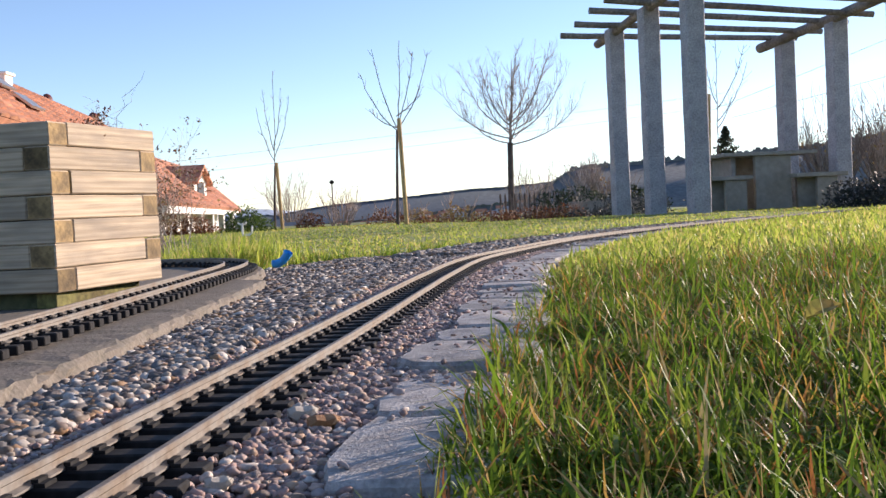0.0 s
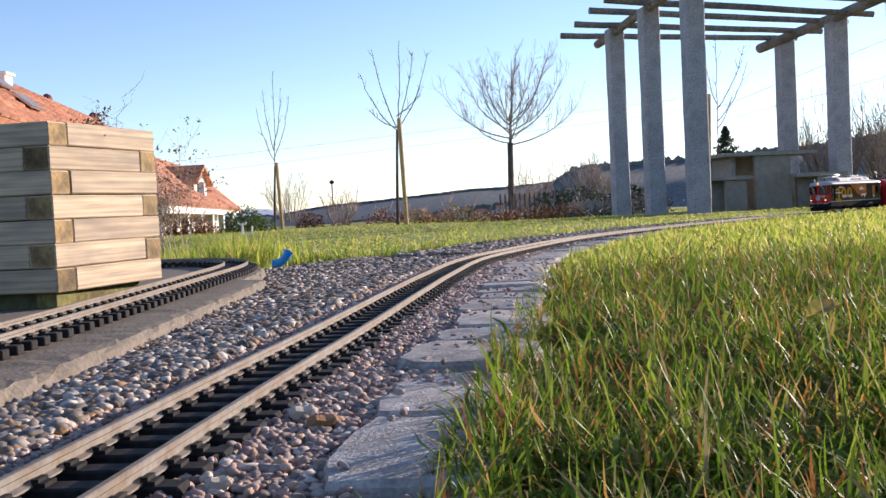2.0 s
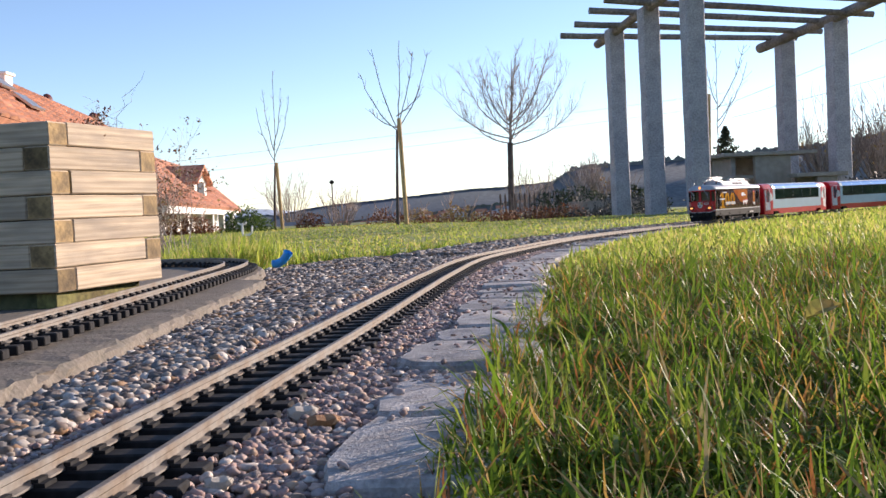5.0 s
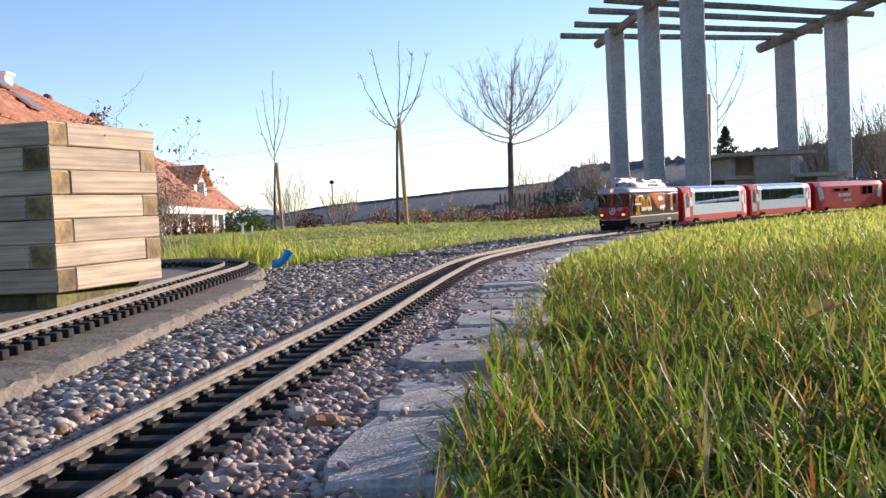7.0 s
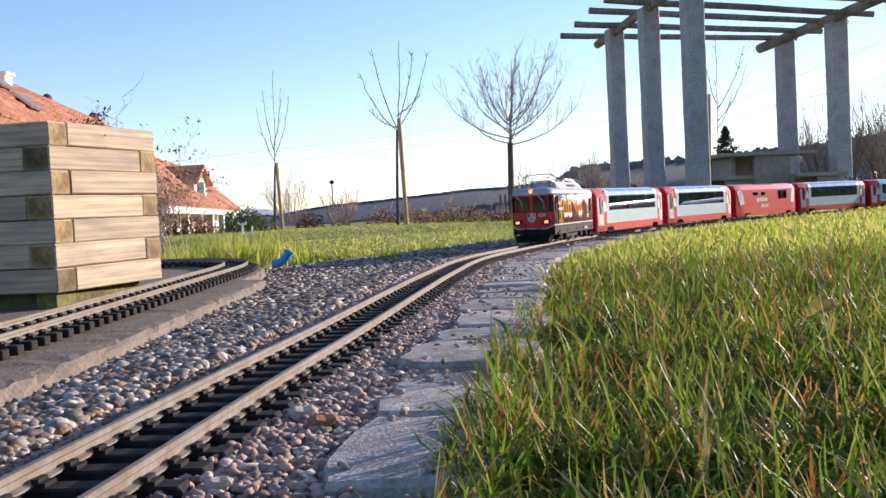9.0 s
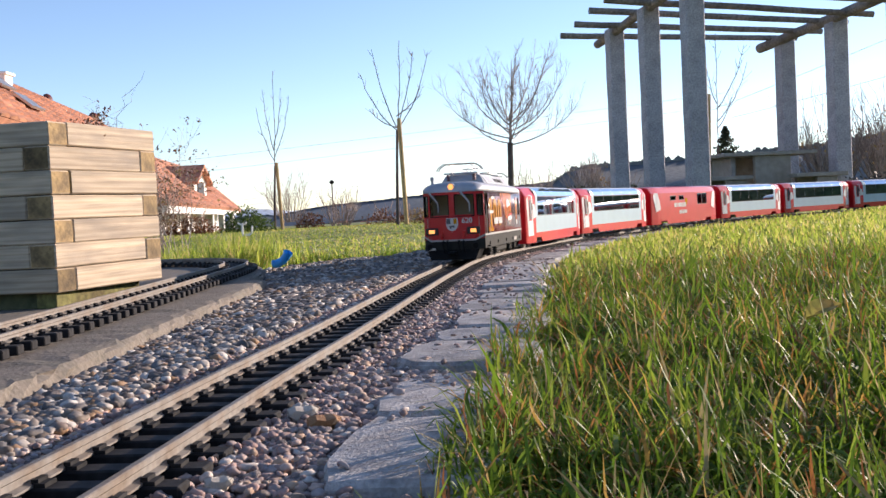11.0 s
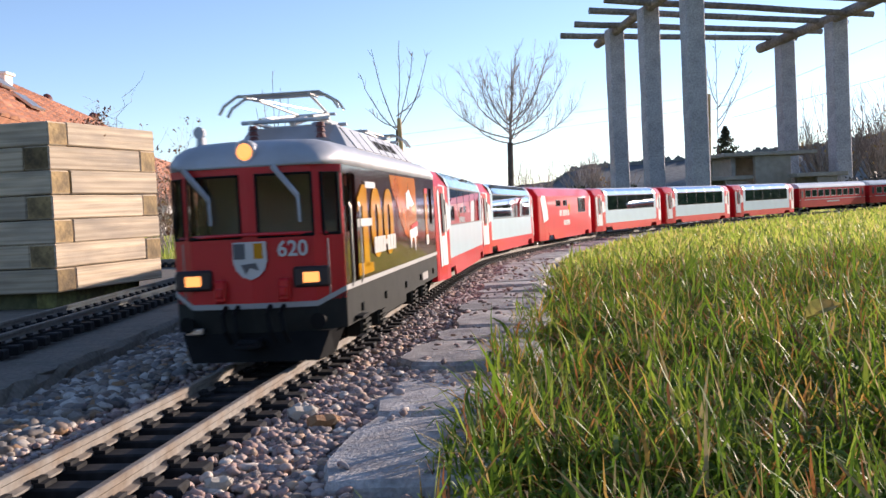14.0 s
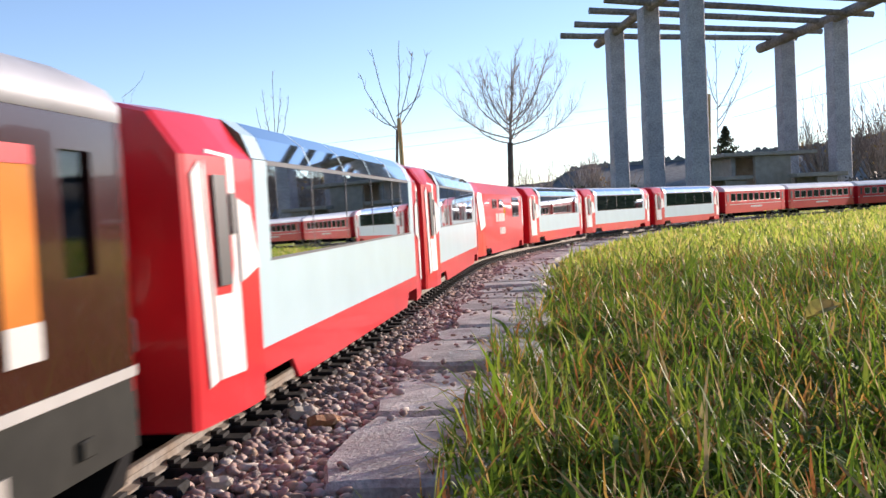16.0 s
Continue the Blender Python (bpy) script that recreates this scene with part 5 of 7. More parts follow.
    for s in (-1, 1):
        em = end_module(car, s, M["red_car"], HL, "red slanted carriage end")
        doors(em, s, HL, M["red_car"])
        bogie(car, s * 0.222, 0.052, 0.0145)
    return car


def build_dining():
    HL = 0.312
    car = thing("dining_carriage", "plain red model dining carriage with small windows", "model carriage", "carriages of the train")
    X = HL - 0.072
    bm = bmesh.new()
    pr = car_ring(0)
    loft(bm, [[(x, a, max(z, 0.024)) for _, a, z in pr] for x in (-X, X)])
    body = part("body", fix(bm), M["red_car"], car, "red carriage body")
    for sgn in (-1, 1):
        bm = bmesh.new()
        pts = [(-X, 0.024), (-X + 0.048, 0.024), (-X + 0.060, 0.012), (X - 0.060, 0.012), (X - 0.048, 0.024), (X, 0.024), (X, 0.030), (-X, 0.030)]
        side_plate(bm, pts, 0.0575, sgn, 0.0020)
        part("skirt", fix(bm), M["red_car"], car)
        for x0, x1, z0, z1 in ((0.105, 0.155, 0.098, 0.116), (0.030, 0.075, 0.098, 0.116), (-0.200, -0.150, 0.078, 0.122), (-0.145, -0.105, 0.078, 0.122)):
            bm = bmesh.new()
            side_plate(bm, rect(x0, x1, z0, z1, 0.003), 0.0584, sgn, 0.0012)
            wnd = part("window", fix(bm), M["print_grey"], car, "window with grey frame")
            bm = bmesh.new()
            side_plate(bm, rect(x0 + 0.002, x1 - 0.002, z0 + 0.002, z1 - 0.002, 0.002), 0.0597, sgn, 0.0003)
            part("pane", fix(bm), M["roof_glass"], wnd)
        bm = bmesh.new()
        for k, (wd, row) in enumerate(((0.016, 0), (0.010, 0), (0.016, 0), (0.014, 0), (0.014, 0), (0.016, 0))):
            x = 0.120 - k * 0.0185
            side_plate(bm, rect(x - wd, x, 0.072, 0.088), 0.0592, sgn, 0.0004)
        for k in range(7):
            x = 0.075 - k * 0.0105
            side_plate(bm, rect(x - 0.0075, x, 0.046, 0.060), 0.0592, sgn, 0.0004)
        part("white_bars", fix(bm), M["print_white"], car, "white bars in place of the train's name")
        bm = bmesh.new()
        side_plate(bm, [(0.006 + 0.013 * math.cos(a), 0.092 + 0.013 * math.sin(a)) for a in (2 * math.pi * k / 14 for k in range(14))], 0.0588, sgn, 0.0003)
        part("sun_disc", fix(bm), M["yellow"], car, "yellow printed disc")
    for s in (-1, 1):
        em = end_module(car, s, M["red_car"], HL, "red slanted carriage end")
        for sgn in (-1, 1):
            flank(em, "white_flash", M["cream"], s, HL, sgn, [(0.004, 0.066), (0.040, 0.058), (0.056, 0.118), (0.046, 0.128), (0.024, 0.126), (0.026, 0.098), (0.010, 0.096)], 0.0012, "slanting white stripe")
        bogie(car, s * 0.222, 0.052, 0.0145)
    return car


def build_classic():
    HL = 0.312
    car = thing("classic_carriage", "red model passenger carriage with white line and silver roof", "model carriage", "carriages of the train")
    wz0, wz1 = 0.080, 0.112
    n = 9
    X = 0.262
    pitch = 2 * X / n
    for sgn in (-1, 1):
        bm = bmesh.new()
        y0, y1 = sorted((sgn * 0.0555, sgn * 0.0580))
        box(bm, (-HL, y0, 0.030), (HL, y1, wz0))
        box(bm, (-HL, y0, wz1), (HL, y1, 0.124))
        edge = -HL
        for k in range(n):
            a = -X + pitch * k + 0.007
            box(bm, (edge, y0, wz0), (a, y1, wz1))
            edge = a + pitch - 0.014
        box(bm, (edge, y0, wz0), (HL, y1, wz1))
        part("side_wall", bm, M["red_car"], car, "red side wall with window openings")
        for k in range(n):
            a = -X + pitch * k + 0.007
            bm = bmesh.new()
            c = [Vector((x, sgn * 0.0578, z)) for x, z in ((a, wz0), (a + pitch - 0.014, wz0), (a + pitch - 0.014, wz1), (a, wz1))]
            poly(bm, c)
            w = part("window", bm, M["glass"], car)
            bm = bmesh.new()
            tube(bm, c + [c[0], c[1]], 0.0011, 5, cap=False)
            part("window_frame", bm, M["steel"], w)
        bm = bmesh.new()
        side_plate(bm, rect(-HL, HL, 0.0645, 0.0675), 0.0580, sgn, 0.0004)
        part("white_line", fix(bm), M["print_white"], car)
        bm = bmesh.new()
        for k in range(9):
            side_plate(bm, rect(0.06 - k * 0.013 - 0.010, 0.06 - k * 0.013, 0.050, 0.058), 0.0580, sgn, 0.0004)
        part("white_bars", fix(bm), M["print_white"], car)
        for x in (-0.285, 0.285):
            bm = bmesh.new()
            side_plate(bm, rect(x - 0.014, x + 0.014, 0.032, 0.118, 0.003), 0.0578, sgn, 0.0009)
            dr = part("door", fix(bm), M["red_car"], car, "red entrance door")
            bm = bmesh.new()
            side_plate(bm, rect(x - 0.008, x + 0.008, 0.078, 0.112, 0.002), 0.0588, sgn, 0.0003)
            part("pane", fix(bm), M["dark"], dr)
    for x in (-HL, HL - 0.003):
        bm = bmesh.new()
        box(bm, (x, -0.0555, 0.030), (x + 0.003, 0.0555, 0.124))
        part("end_wall", bm, M["red_car"], car)
    bm = bmesh.new()
    pts = [(0.0595, 0.122), (0.0590, 0.128), (0.050, 0.138), (0.032, 0.1455), (0.0, 0.148)]
    pts = pts + [(-a, z) for a, z in reversed(pts[:-1])]
    loft(bm, [[(x, a, z) for a, z in pts] for x in (-HL - 0.002, HL + 0.002)])
    part("roof", fix(bm), M["roof_white"], car, "pale silver roof", smooth=False)
    bm = bmesh.new()
    box(bm, (-HL, -0.055, 0.030), (HL, 0.055, 0.036))
    box(bm, (-0.12, -0.035, 0.014), (0.10, 0.035, 0.030), bevel=0.002)
    part("underframe", bm, M["black"], car)
    for k in range(n):
        for y in (-0.03, 0.03):
            bm = bmesh.new()
            box(bm, (-X + pitch * (k + 0.5) - 0.004, y - 0.02, 0.036), (-X + pitch * (k + 0.5) + 0.004, y + 0.02, 0.092), bevel=0.001)
            part("seat", bm, M["seat"], car)
    for s in (-1, 1):
        bm = bmesh.new()
        x0, x1 = sorted((s * HL, s * (HL + 0.016)))
        box(bm, (x0, -0.024, 0.028), (x1, 0.024, 0.112), bevel=0.003)
        part("gangway", bm, M["black"], car, "black gangway bellows")
        bm = bmesh.new()
        x0, x1 = sorted((s * HL, s * (HL + 0.028)))
        box(bm, (x0, -0.006, 0.010), (x1, 0.006, 0.016))
        part("coupler", bm, M["black"], car)
        bogie(car, s * 0.222, 0.052, 0.0145)
    return car


TRAIN = []
PITCH = 0.675
loco = build_loco()
for o in loco.children:
    if o.name.split(".")[0] in ("orange_panel", "pale_figure", "red_stroke", "numeral", "golden_swash", "white_bar"):
        for v in o.data.vertices:
            v.co.x = 1.15 * v.co.x + 0.027
            v.co.z = 0.124 - (0.124 - v.co.z) * 0.90
for o in loco.children_recursive:
    if o.name.split(".")[0] not in ("bogie", "wheel"):
        for v in o.data.vertices:
            v.co.z = max(v.co.z, 0.02) * 1.055 - 0.0011 if v.co.z > 0.02 else v.co.z
TRAIN.append((loco, 0.246, 0.117))
first_pan = build_panorama()
dining = build_dining()
classic = build_classic()
for i, proto in enumerate((first_pan, None, dining, None, None, None, classic, 1, 1, 1)):
    if proto is None:
        car = copy_thing(first_pan, Matrix.Identity(4))
    elif proto == 1:
        car = copy_thing(classic, Matrix.Identity(4))
    else:
        car = proto
    TRAIN.append((car, 0.545 + 0.312 + PITCH * i, 0.222))


# ---- wooden planter beside the side track ----
def plan_beam(parent, a, b, z, h, w, inward, mat, end_mat):
    """A sawn beam from a to b; its outer face lies on the line, its body inward."""
    a, b = Vector((*a, 0)), Vector((*b, 0))
    d = (b - a)
    ln = d.length
    d.normalize()
    n = Vector((-d.y, d.x, 0))
    if n.dot(Vector((*inward, 0)) - a) < 0:
        n = -n
    e = SIDE_DIR[1] if abs(d.dot(SIDE_DIR[0])) > abs(d.dot(SIDE_DIR[1])) else SIDE_DIR[0]
    slant = e.dot(d) / e.dot(n)
    bm = bmesh.new()
    j = [random.uniform(-0.0007, 0.0007) for _ in range(4)]
    box(bm, (0, 0, 0), (ln, w, h), bevel=0.0016)
    for v in bm.verts:
        v.co.z += j[0] * (v.co.x / ln) + j[1]
        v.co.x += v.co.y * slant
        v.co.y += j[2] + 0.0005 * noise.noise((v.co.x * 30, z * 40, 1))
    for f in bm.faces:
        c = f.calc_center_median()
        u = c.x - c.y * slant
        f.material_index = 1 if (u < 0.0007 or u > ln - 0.0007) else 0
    ob = part("beam", fix(bm), [mat, end_mat], parent)
    ob.matrix_basis = Matrix(((d.x, n.x, 0, a.x), (d.y, n.y, 0, a.y), (0, 0, 1, z), (0, 0, 0, 1)))
    return ob


planter = thing("planter", "weathered planter stacked from interlocking sawn timber beams", "planter")
C0, C1 = Vector((-0.4965, 1.258)), Vector((-0.4235, 1.475))
C3 = C0 + Vector((-0.355, 0.058))
SIDE_DIR = [(C1 - C0).normalized().to_3d(), (C3 - C0).normalized().to_3d()]
BEAM_END = 0.0366 / abs(SIDE_DIR[0].cross(SIDE_DIR[1]).z)
C2 = C1 + (C3 - C0)
BEAM_W, BEAM_H = 0.036, 0.0307
mid_p = (C0 + C2) / 2
Z0 = 0.0155
for lay in range(7):
    z = Z0 + lay * (BEAM_H + 0.0011)
    grow = 1.0 + 0.003 * random.uniform(-1, 1)
    q0, q1, q2, q3 = [mid_p + (c - mid_p) * grow for c in (C0, C1, C2, C3)]
    e_r, e_l = (q1 - q0).normalized(), (q3 - q0).normalized()
    if lay % 2 == 0:   # end grain of the front and back beams shows on the flank
        plan_beam(planter, q0, q3, z, BEAM_H, BEAM_W, mid_p, M["wood"], M["wood_end"])
        plan_beam(planter, q1 + e_l * BEAM_END, q2, z, BEAM_H, BEAM_W, mid_p, M["wood"], M["wood_end"])
        plan_beam(planter, q0 + e_r * BEAM_END, q1, z, BEAM_H, BEAM_W, mid_p, M["wood"], M["wood_end"])
        plan_beam(planter, q3 + e_r * BEAM_END, q2 - e_r * BEAM_END, z, BEAM_H, BEAM_W, mid_p, M["wood"], M["wood_end"])
    else:
        plan_beam(planter, q0, q1 - e_r * BEAM_END, z, BEAM_H, BEAM_W, mid_p, M["wood"], M["wood_end"])
        plan_beam(planter, q3, q2, z, BEAM_H, BEAM_W, mid_p, M["wood"], M["wood_end"])
        plan_beam(planter, q0 + e_l * BEAM_END, q3 - e_l * BEAM_END, z, BEAM_H, BEAM_W, mid_p, M["wood"], M["wood_end"])
        plan_beam(planter, q1, q2 - e_l * BEAM_END, z, BEAM_H, BEAM_W, mid_p, M["wood"], M["wood_end"])
for k, off_ in enumerate((0.0, 0.30)):
    bm = bmesh.new()
    box(bm, (0, 0, 0), (0.20, 0.03, 0.0205), bevel=0.001)
    ob = part("runner", bm, M["wood_moss"], planter, "mossy runner under the planter")
    e_r, e_l = (C1 - C0).normalized(), (C3 - C0).normalized()
    q = C0 + e_l * (0.012 + off_) + e_r * 0.012
    ob.matrix_basis = Matrix(((e_r.x, e_l.x, 0, q.x), (e_r.y, e_l.y, 0, q.y), (0, 0, 1, -0.0052), (0, 0, 0, 1)))
bm = bmesh.new()
fr = [C0.lerp(mid_p, 0.15), C1.lerp(mid_p, 0.15), C2.lerp(mid_p, 0.15), C3.lerp(mid_p, 0.15)]
# soil also extends under the beams, blocking light so the gap reads as shade
loft(bm, [[(q.x, q.y, -0.005) for q in fr], [(q.x, q.y, 0.205) for q in fr]])
part("soil_and_gap_fill", fix(bm), M["soil"], planter, "dark potting soil that also fills the shaded gap underneath")

# ---- woody plants ----
LEAF = {}


def leaf_mat(name, colours, sub=0.3):
    if name not in LEAF:
        LEAF[name] = palette(name, colours, 0.6, 0, 30, 0.15, sub=sub, spec=0.3)
    return LEAF[name]


def grow(bm, p, d, length, radius, depth, rnd, spread, tips, up=0.15, kids=(3, 4), shrink=0.68, sides=5):
    """A tapering limb with forks; tips gathers the twig ends."""
    pts, q, dd = [p.copy()], p.copy(), d.normalized()
    n = 4
    for k in range(n):
        dd = (dd + Vector((rnd.uniform(-1, 1), rnd.uniform(-1, 1), rnd.uniform(-0.6, 1) + up)) * 0.16).normalized()
        q = q + dd * length / n
        pts.append(q.copy())
    rad = [radius * (1 - 0.55 * k / n) for k in range(n + 1)]
    tube(bm, pts, rad, sides if depth > 1 else 3, cap=False)
    tips.append((pts[-1], dd))
    if depth <= 0:
        return
    for k in range(rnd.randint(*kids)):
        t = rnd.uniform(0.35, 1.0)
        i = min(int(t * n), n - 1)
        st = pts[i].lerp(pts[i + 1], t * n - i)
        side = dd.orthogonal().normalized()
        side.rotate(Matrix.Rotation(rnd.uniform(0, 2 * math.pi), 3, dd))
        nd = (dd * rnd.uniform(0.7, 1.1) + side * spread + Vector((0, 0, up))).normalized()
        grow(bm, st, nd, length * rnd.uniform(0.75, 1.0) * shrink, radius * 0.5, depth - 1, rnd, spread, tips, up, kids, shrink, sides)


def limb(bm, p0, p1, bow, r0, r1, rnd, spurs, spur_len, sides=5):
    """A long slender branch from p0 to p1 that bows outward first, with short spurs along it."""
    p0, p1 = Vector(p0), Vector(p1)
    ctrl = p0.lerp(p1, 0.45) + Vector(bow)
    n = 9
    pts = []
    for k in range(n + 1):
        t = k / n
        q = p0 * (1 - t) ** 2 + ctrl * 2 * t * (1 - t) + p1 * t * t
        pts.append(q + Vector((rnd.uniform(-1, 1), rnd.uniform(-1, 1), 0)) * 0.012 * (0 < k < n))
    tube(bm, pts, [r0 + (r1 - r0) * k / n for k in range(n + 1)], sides, cap=False)
    for k in range(spurs):
        t = rnd.uniform(0.2, 0.97) * n
        i = min(int(t), n - 1)
        st = pts[i].lerp(pts[i + 1], t - i)
        along = (pts[i + 1] - pts[i]).normalized()
        out = along.orthogonal().normalized()
        out.rotate(Matrix.Rotation(rnd.uniform(0, 6.28), 3, along))
        en = st + (along * 0.7 + out * 0.75 + Vector((0, 0, 0.45))).normalized() * spur_len * rnd.uniform(0.4, 1.2)
        md = st.lerp(en, 0.5) + out * 0.06 * spur_len
        tube(bm, [st, md, en], [r1 * 1.05, r1 * 0.8, r1 * 0.5], 3, cap=False)
    return pts


def young_tree(x, y, z, fork, seed, ends, label, trunk_r=0.018, bark="bark_pale", spurs=9, spur_len=0.16):
    """A slim staked tree: trunk, then a few long limbs that end at the offsets given."""
    rnd = random.Random(seed)
    tree = thing("young_tree", label, "tree", "young garden trees")
    bm = bmesh.new()
    f = Vector((x, y, fork))
    tube(bm, [(x - 0.07, y, z - 0.08), (x - 0.04, y, (z + fork) / 2), f], [trunk_r, trunk_r * 0.85, trunk_r * 0.7], 8)
    part("trunk", bm, M["bark"], tree)
    bm = bmesh.new()
    for dx, dy, top, start in ends:
        p0 = Vector((x, y, fork + start))
        limb(bm, p0, (x + dx, y + dy, top), (dx * 0.30, dy * 0.3, -0.03), trunk_r * 0.36, trunk_r * 0.15, rnd, spurs, spur_len)
    part("crown", bm, M[bark], tree, "bare upright branches")
    return tree


def stake(x0, y, z0, x1, z1, r, label):
    bm = bmesh.new()
    tube(bm, [(x0, y, z0 - 0.15), (x1, y, z1)], r, 10)
    ob = part("tree_stake", bm, M["stake"])
    tagged(ob, label, "stake", "tree stakes")


young_tree(-0.69, 17.0, -0.10, 1.50, 5, ((0.11, 0.1, 3.06, -0.03), (-0.60, 0.2, 2.52, 0.0), (0.59, 0.1, 2.83, -0.02), (-0.35, -0.3, 2.86, 0.05), (0.34, -0.3, 2.78, 0.06), (-0.48, 0.35, 1.92, 0.05), (0.42, 0.4, 2.25, 0.25)), "leafless young tree tied to a tall stake", 0.030, spurs=11)
stake(-0.60, 16.95, -0.11, -0.645, 1.70, 0.038, "tall round yellow wooden stake beside a young tree")
young_tree(-3.16, 19.0, -0.10, 1.10, 8, ((0.05, 0.05, 2.93, -0.02), (-0.32, 0.1, 2.25, 0.1), (0.32, 0.1, 2.44, 0.15), (-0.13, -0.2, 2.55, 0.3), (0.16, 0.2, 2.62, 0.4)), "slender leafless young tree beside a short stake", 0.026, spurs=8, spur_len=0.13)
stake(-3.07, 18.95, -0.11, -3.12, 1.16, 0.032, "short pale wooden stake beside a slender tree")
young_tree(4.55, 16.0, -0.10, 0.9, 21, ((0.05, 0.1, 2.75, 0.0), (0.55, 0.1, 2.25, 0.4), (0.42, -0.2, 2.5, 0.6), (-0.18, -0.2, 2.1, 0.7), (0.30, 0.2, 1.7, 0.3)), "thin leafless young tree behind the pergola", 0.024, "bark", spurs=10, spur_len=0.2)
stake(4.36, 15.95, -0.1, 4.42, 1.75, 0.03, "weathered wooden stake behind the pergola")


# round-headed bare tree
def round_tree(x, y, z, fork, seed):
    rnd = random.Random(seed)
    tree = thing("bare_tree", "leafless round-crowned garden tree with dark trunk", "tree")
    bm = bmesh.new()
    f = Vector((x + 0.03, y, fork))
    tube(bm, [(x, y, z - 0.3), (x + 0.01, y, (z + fork) / 2), f], [0.075, 0.062, 0.058], 10)
    part("trunk", bm, M["bark"], tree)
    bm = bmesh.new()
    for k in range(17):
        a = 2.4 * k + rnd.uniform(-0.25, 0.25)
        up = k / 16
        reach = (1.38 - 0.80 * up ** 1.4) * rnd.uniform(0.85, 1.08)
        end = Vector((x + 0.08 + math.cos(a) * reach, y + math.sin(a) * reach, fork + 0.72 + 1.0 * up ** 0.8 * rnd.uniform(0.85, 1.05)))
        st = f + Vector((0, 0, -0.05 + 0.55 * up))
        pts = limb(bm, st, end, (math.cos(a) * reach * 0.26, math.sin(a) * reach * 0.26, -0.22), 0.016, 0.0042, rnd, 16, 0.24)
        # long upright shoots from each limb
        for q in range(12):
            i = rnd.randint(2, 9)
            b = a + rnd.uniform(-1.1, 1.1)
            o = rnd.uniform(0.04, 0.28)
            top = pts[i] + Vector((math.cos(b) * o, math.sin(b) * o, rnd.uniform(0.28, 0.72) * (1.05 - 0.45 * up)))
            limb(bm, pts[i], top, (math.cos(b) * o * 0.3, math.sin(b) * o * 0.3, 0), 0.0040, 0.0024, rnd, 6, 0.17, 3)
    limb(bm, f, (x + 0.13, y, 3.05), (0.03, 0, 0), 0.034, 0.006, rnd, 22, 0.4)
    part("crown", bm, M["bark_twig"], tree, "dense fine bare twigs")


M["bark_twig"] = material("twig_bark", (0.42, 0.34, 0.29), 0.9, 0, 0.3, 30, second=(0.22, 0.17, 0.14))
round_tree(1.44, 20.0, -0.15, 1.39, 3)


def leaf_cloud(bm, centre, radii, n, size, rnd):
    """Small leaf faces spread through an uneven mound."""
    for _ in range(n):
        while True:
            v = Vector((rnd.uniform(-1, 1), rnd.uniform(-1, 1), rnd.uniform(-0.2, 1)))
            if 0.30 < v.length < 1:
                break
        k = 1 + 0.28 * noise.noise(v * 2.3 + Vector(centre))
        p = Vector(centre) + Vector((v.x * radii[0] * k, v.y * radii[1] * k, v.z * radii[2] * k))
        a = Vector((rnd.uniform(-1, 1), rnd.uniform(-1, 1), rnd.uniform(-1, 1))).normalized()
        b = a.orthogonal().normalized()
        b.rotate(Matrix.Rotation(rnd.uniform(0, 6.3), 3, a))
        s = size * rnd.uniform(0.6, 1.3)
        c = a.cross(b)
        vs = [bm.verts.new(p + q) for q in (b * s, c * s * 0.5, -b * s, -c * s * 0.5)]
        bm.faces.new(vs)


def shrub(name, x, y, z, radii, n, size, mat, label, seed, category="shrub", group="", twigs=0, twig_h=0.6, twig_mat="bark_twig"):
    rnd = random.Random(seed)
    ob = thing(name, label, category, group)
    if twigs:
        bm = bmesh.new()
        tips = []
        for _ in range(twigs):
            dx, dy = rnd.uniform(-0.8, 0.8), rnd.uniform(-0.8, 0.8)
            grow(bm, Vector((x + dx * radii[0] * 0.3, y + dy * radii[1] * 0.3, z - 0.05)), Vector((dx * 0.7, dy * 0.7, 1)), twig_h * rnd.uniform(0.5, 1), 0.011, 2, rnd, 0.5, tips, 0.25, (2, 4), 0.55, 4)
        part("stem", bm, M[twig_mat], ob)
    if n:
        bm = bmesh.new()
        leaf_cloud(bm, (x, y, z), radii, n, size, rnd)
        part("foliage", bm, mat, ob)
    return ob


dark_green = leaf_mat("dark_evergreen", [(0.03, 0.045, 0.022), (0.045, 0.06, 0.03), (0.025, 0.035, 0.02), (0.06, 0.07, 0.045)])
grey_green = leaf_mat("grey_rosemary", [(0.055, 0.06, 0.055), (0.04, 0.042, 0.042), (0.085, 0.085, 0.085), (0.03, 0.035, 0.03)])
fresh_green = leaf_mat("fresh_shrub", [(0.07, 0.12, 0.025), (0.05, 0.09, 0.02), (0.10, 0.15, 0.03)])
rust_leaf = leaf_mat("rust_foliage", [(0.22, 0.09, 0.04), (0.16, 0.07, 0.04), (0.28, 0.13, 0.06), (0.12, 0.055, 0.035)])
tan_leaf = leaf_mat("tan_foliage", [(0.33, 0.21, 0.08), (0.26, 0.17, 0.07), (0.40, 0.29, 0.12), (0.20, 0.13, 0.06)])
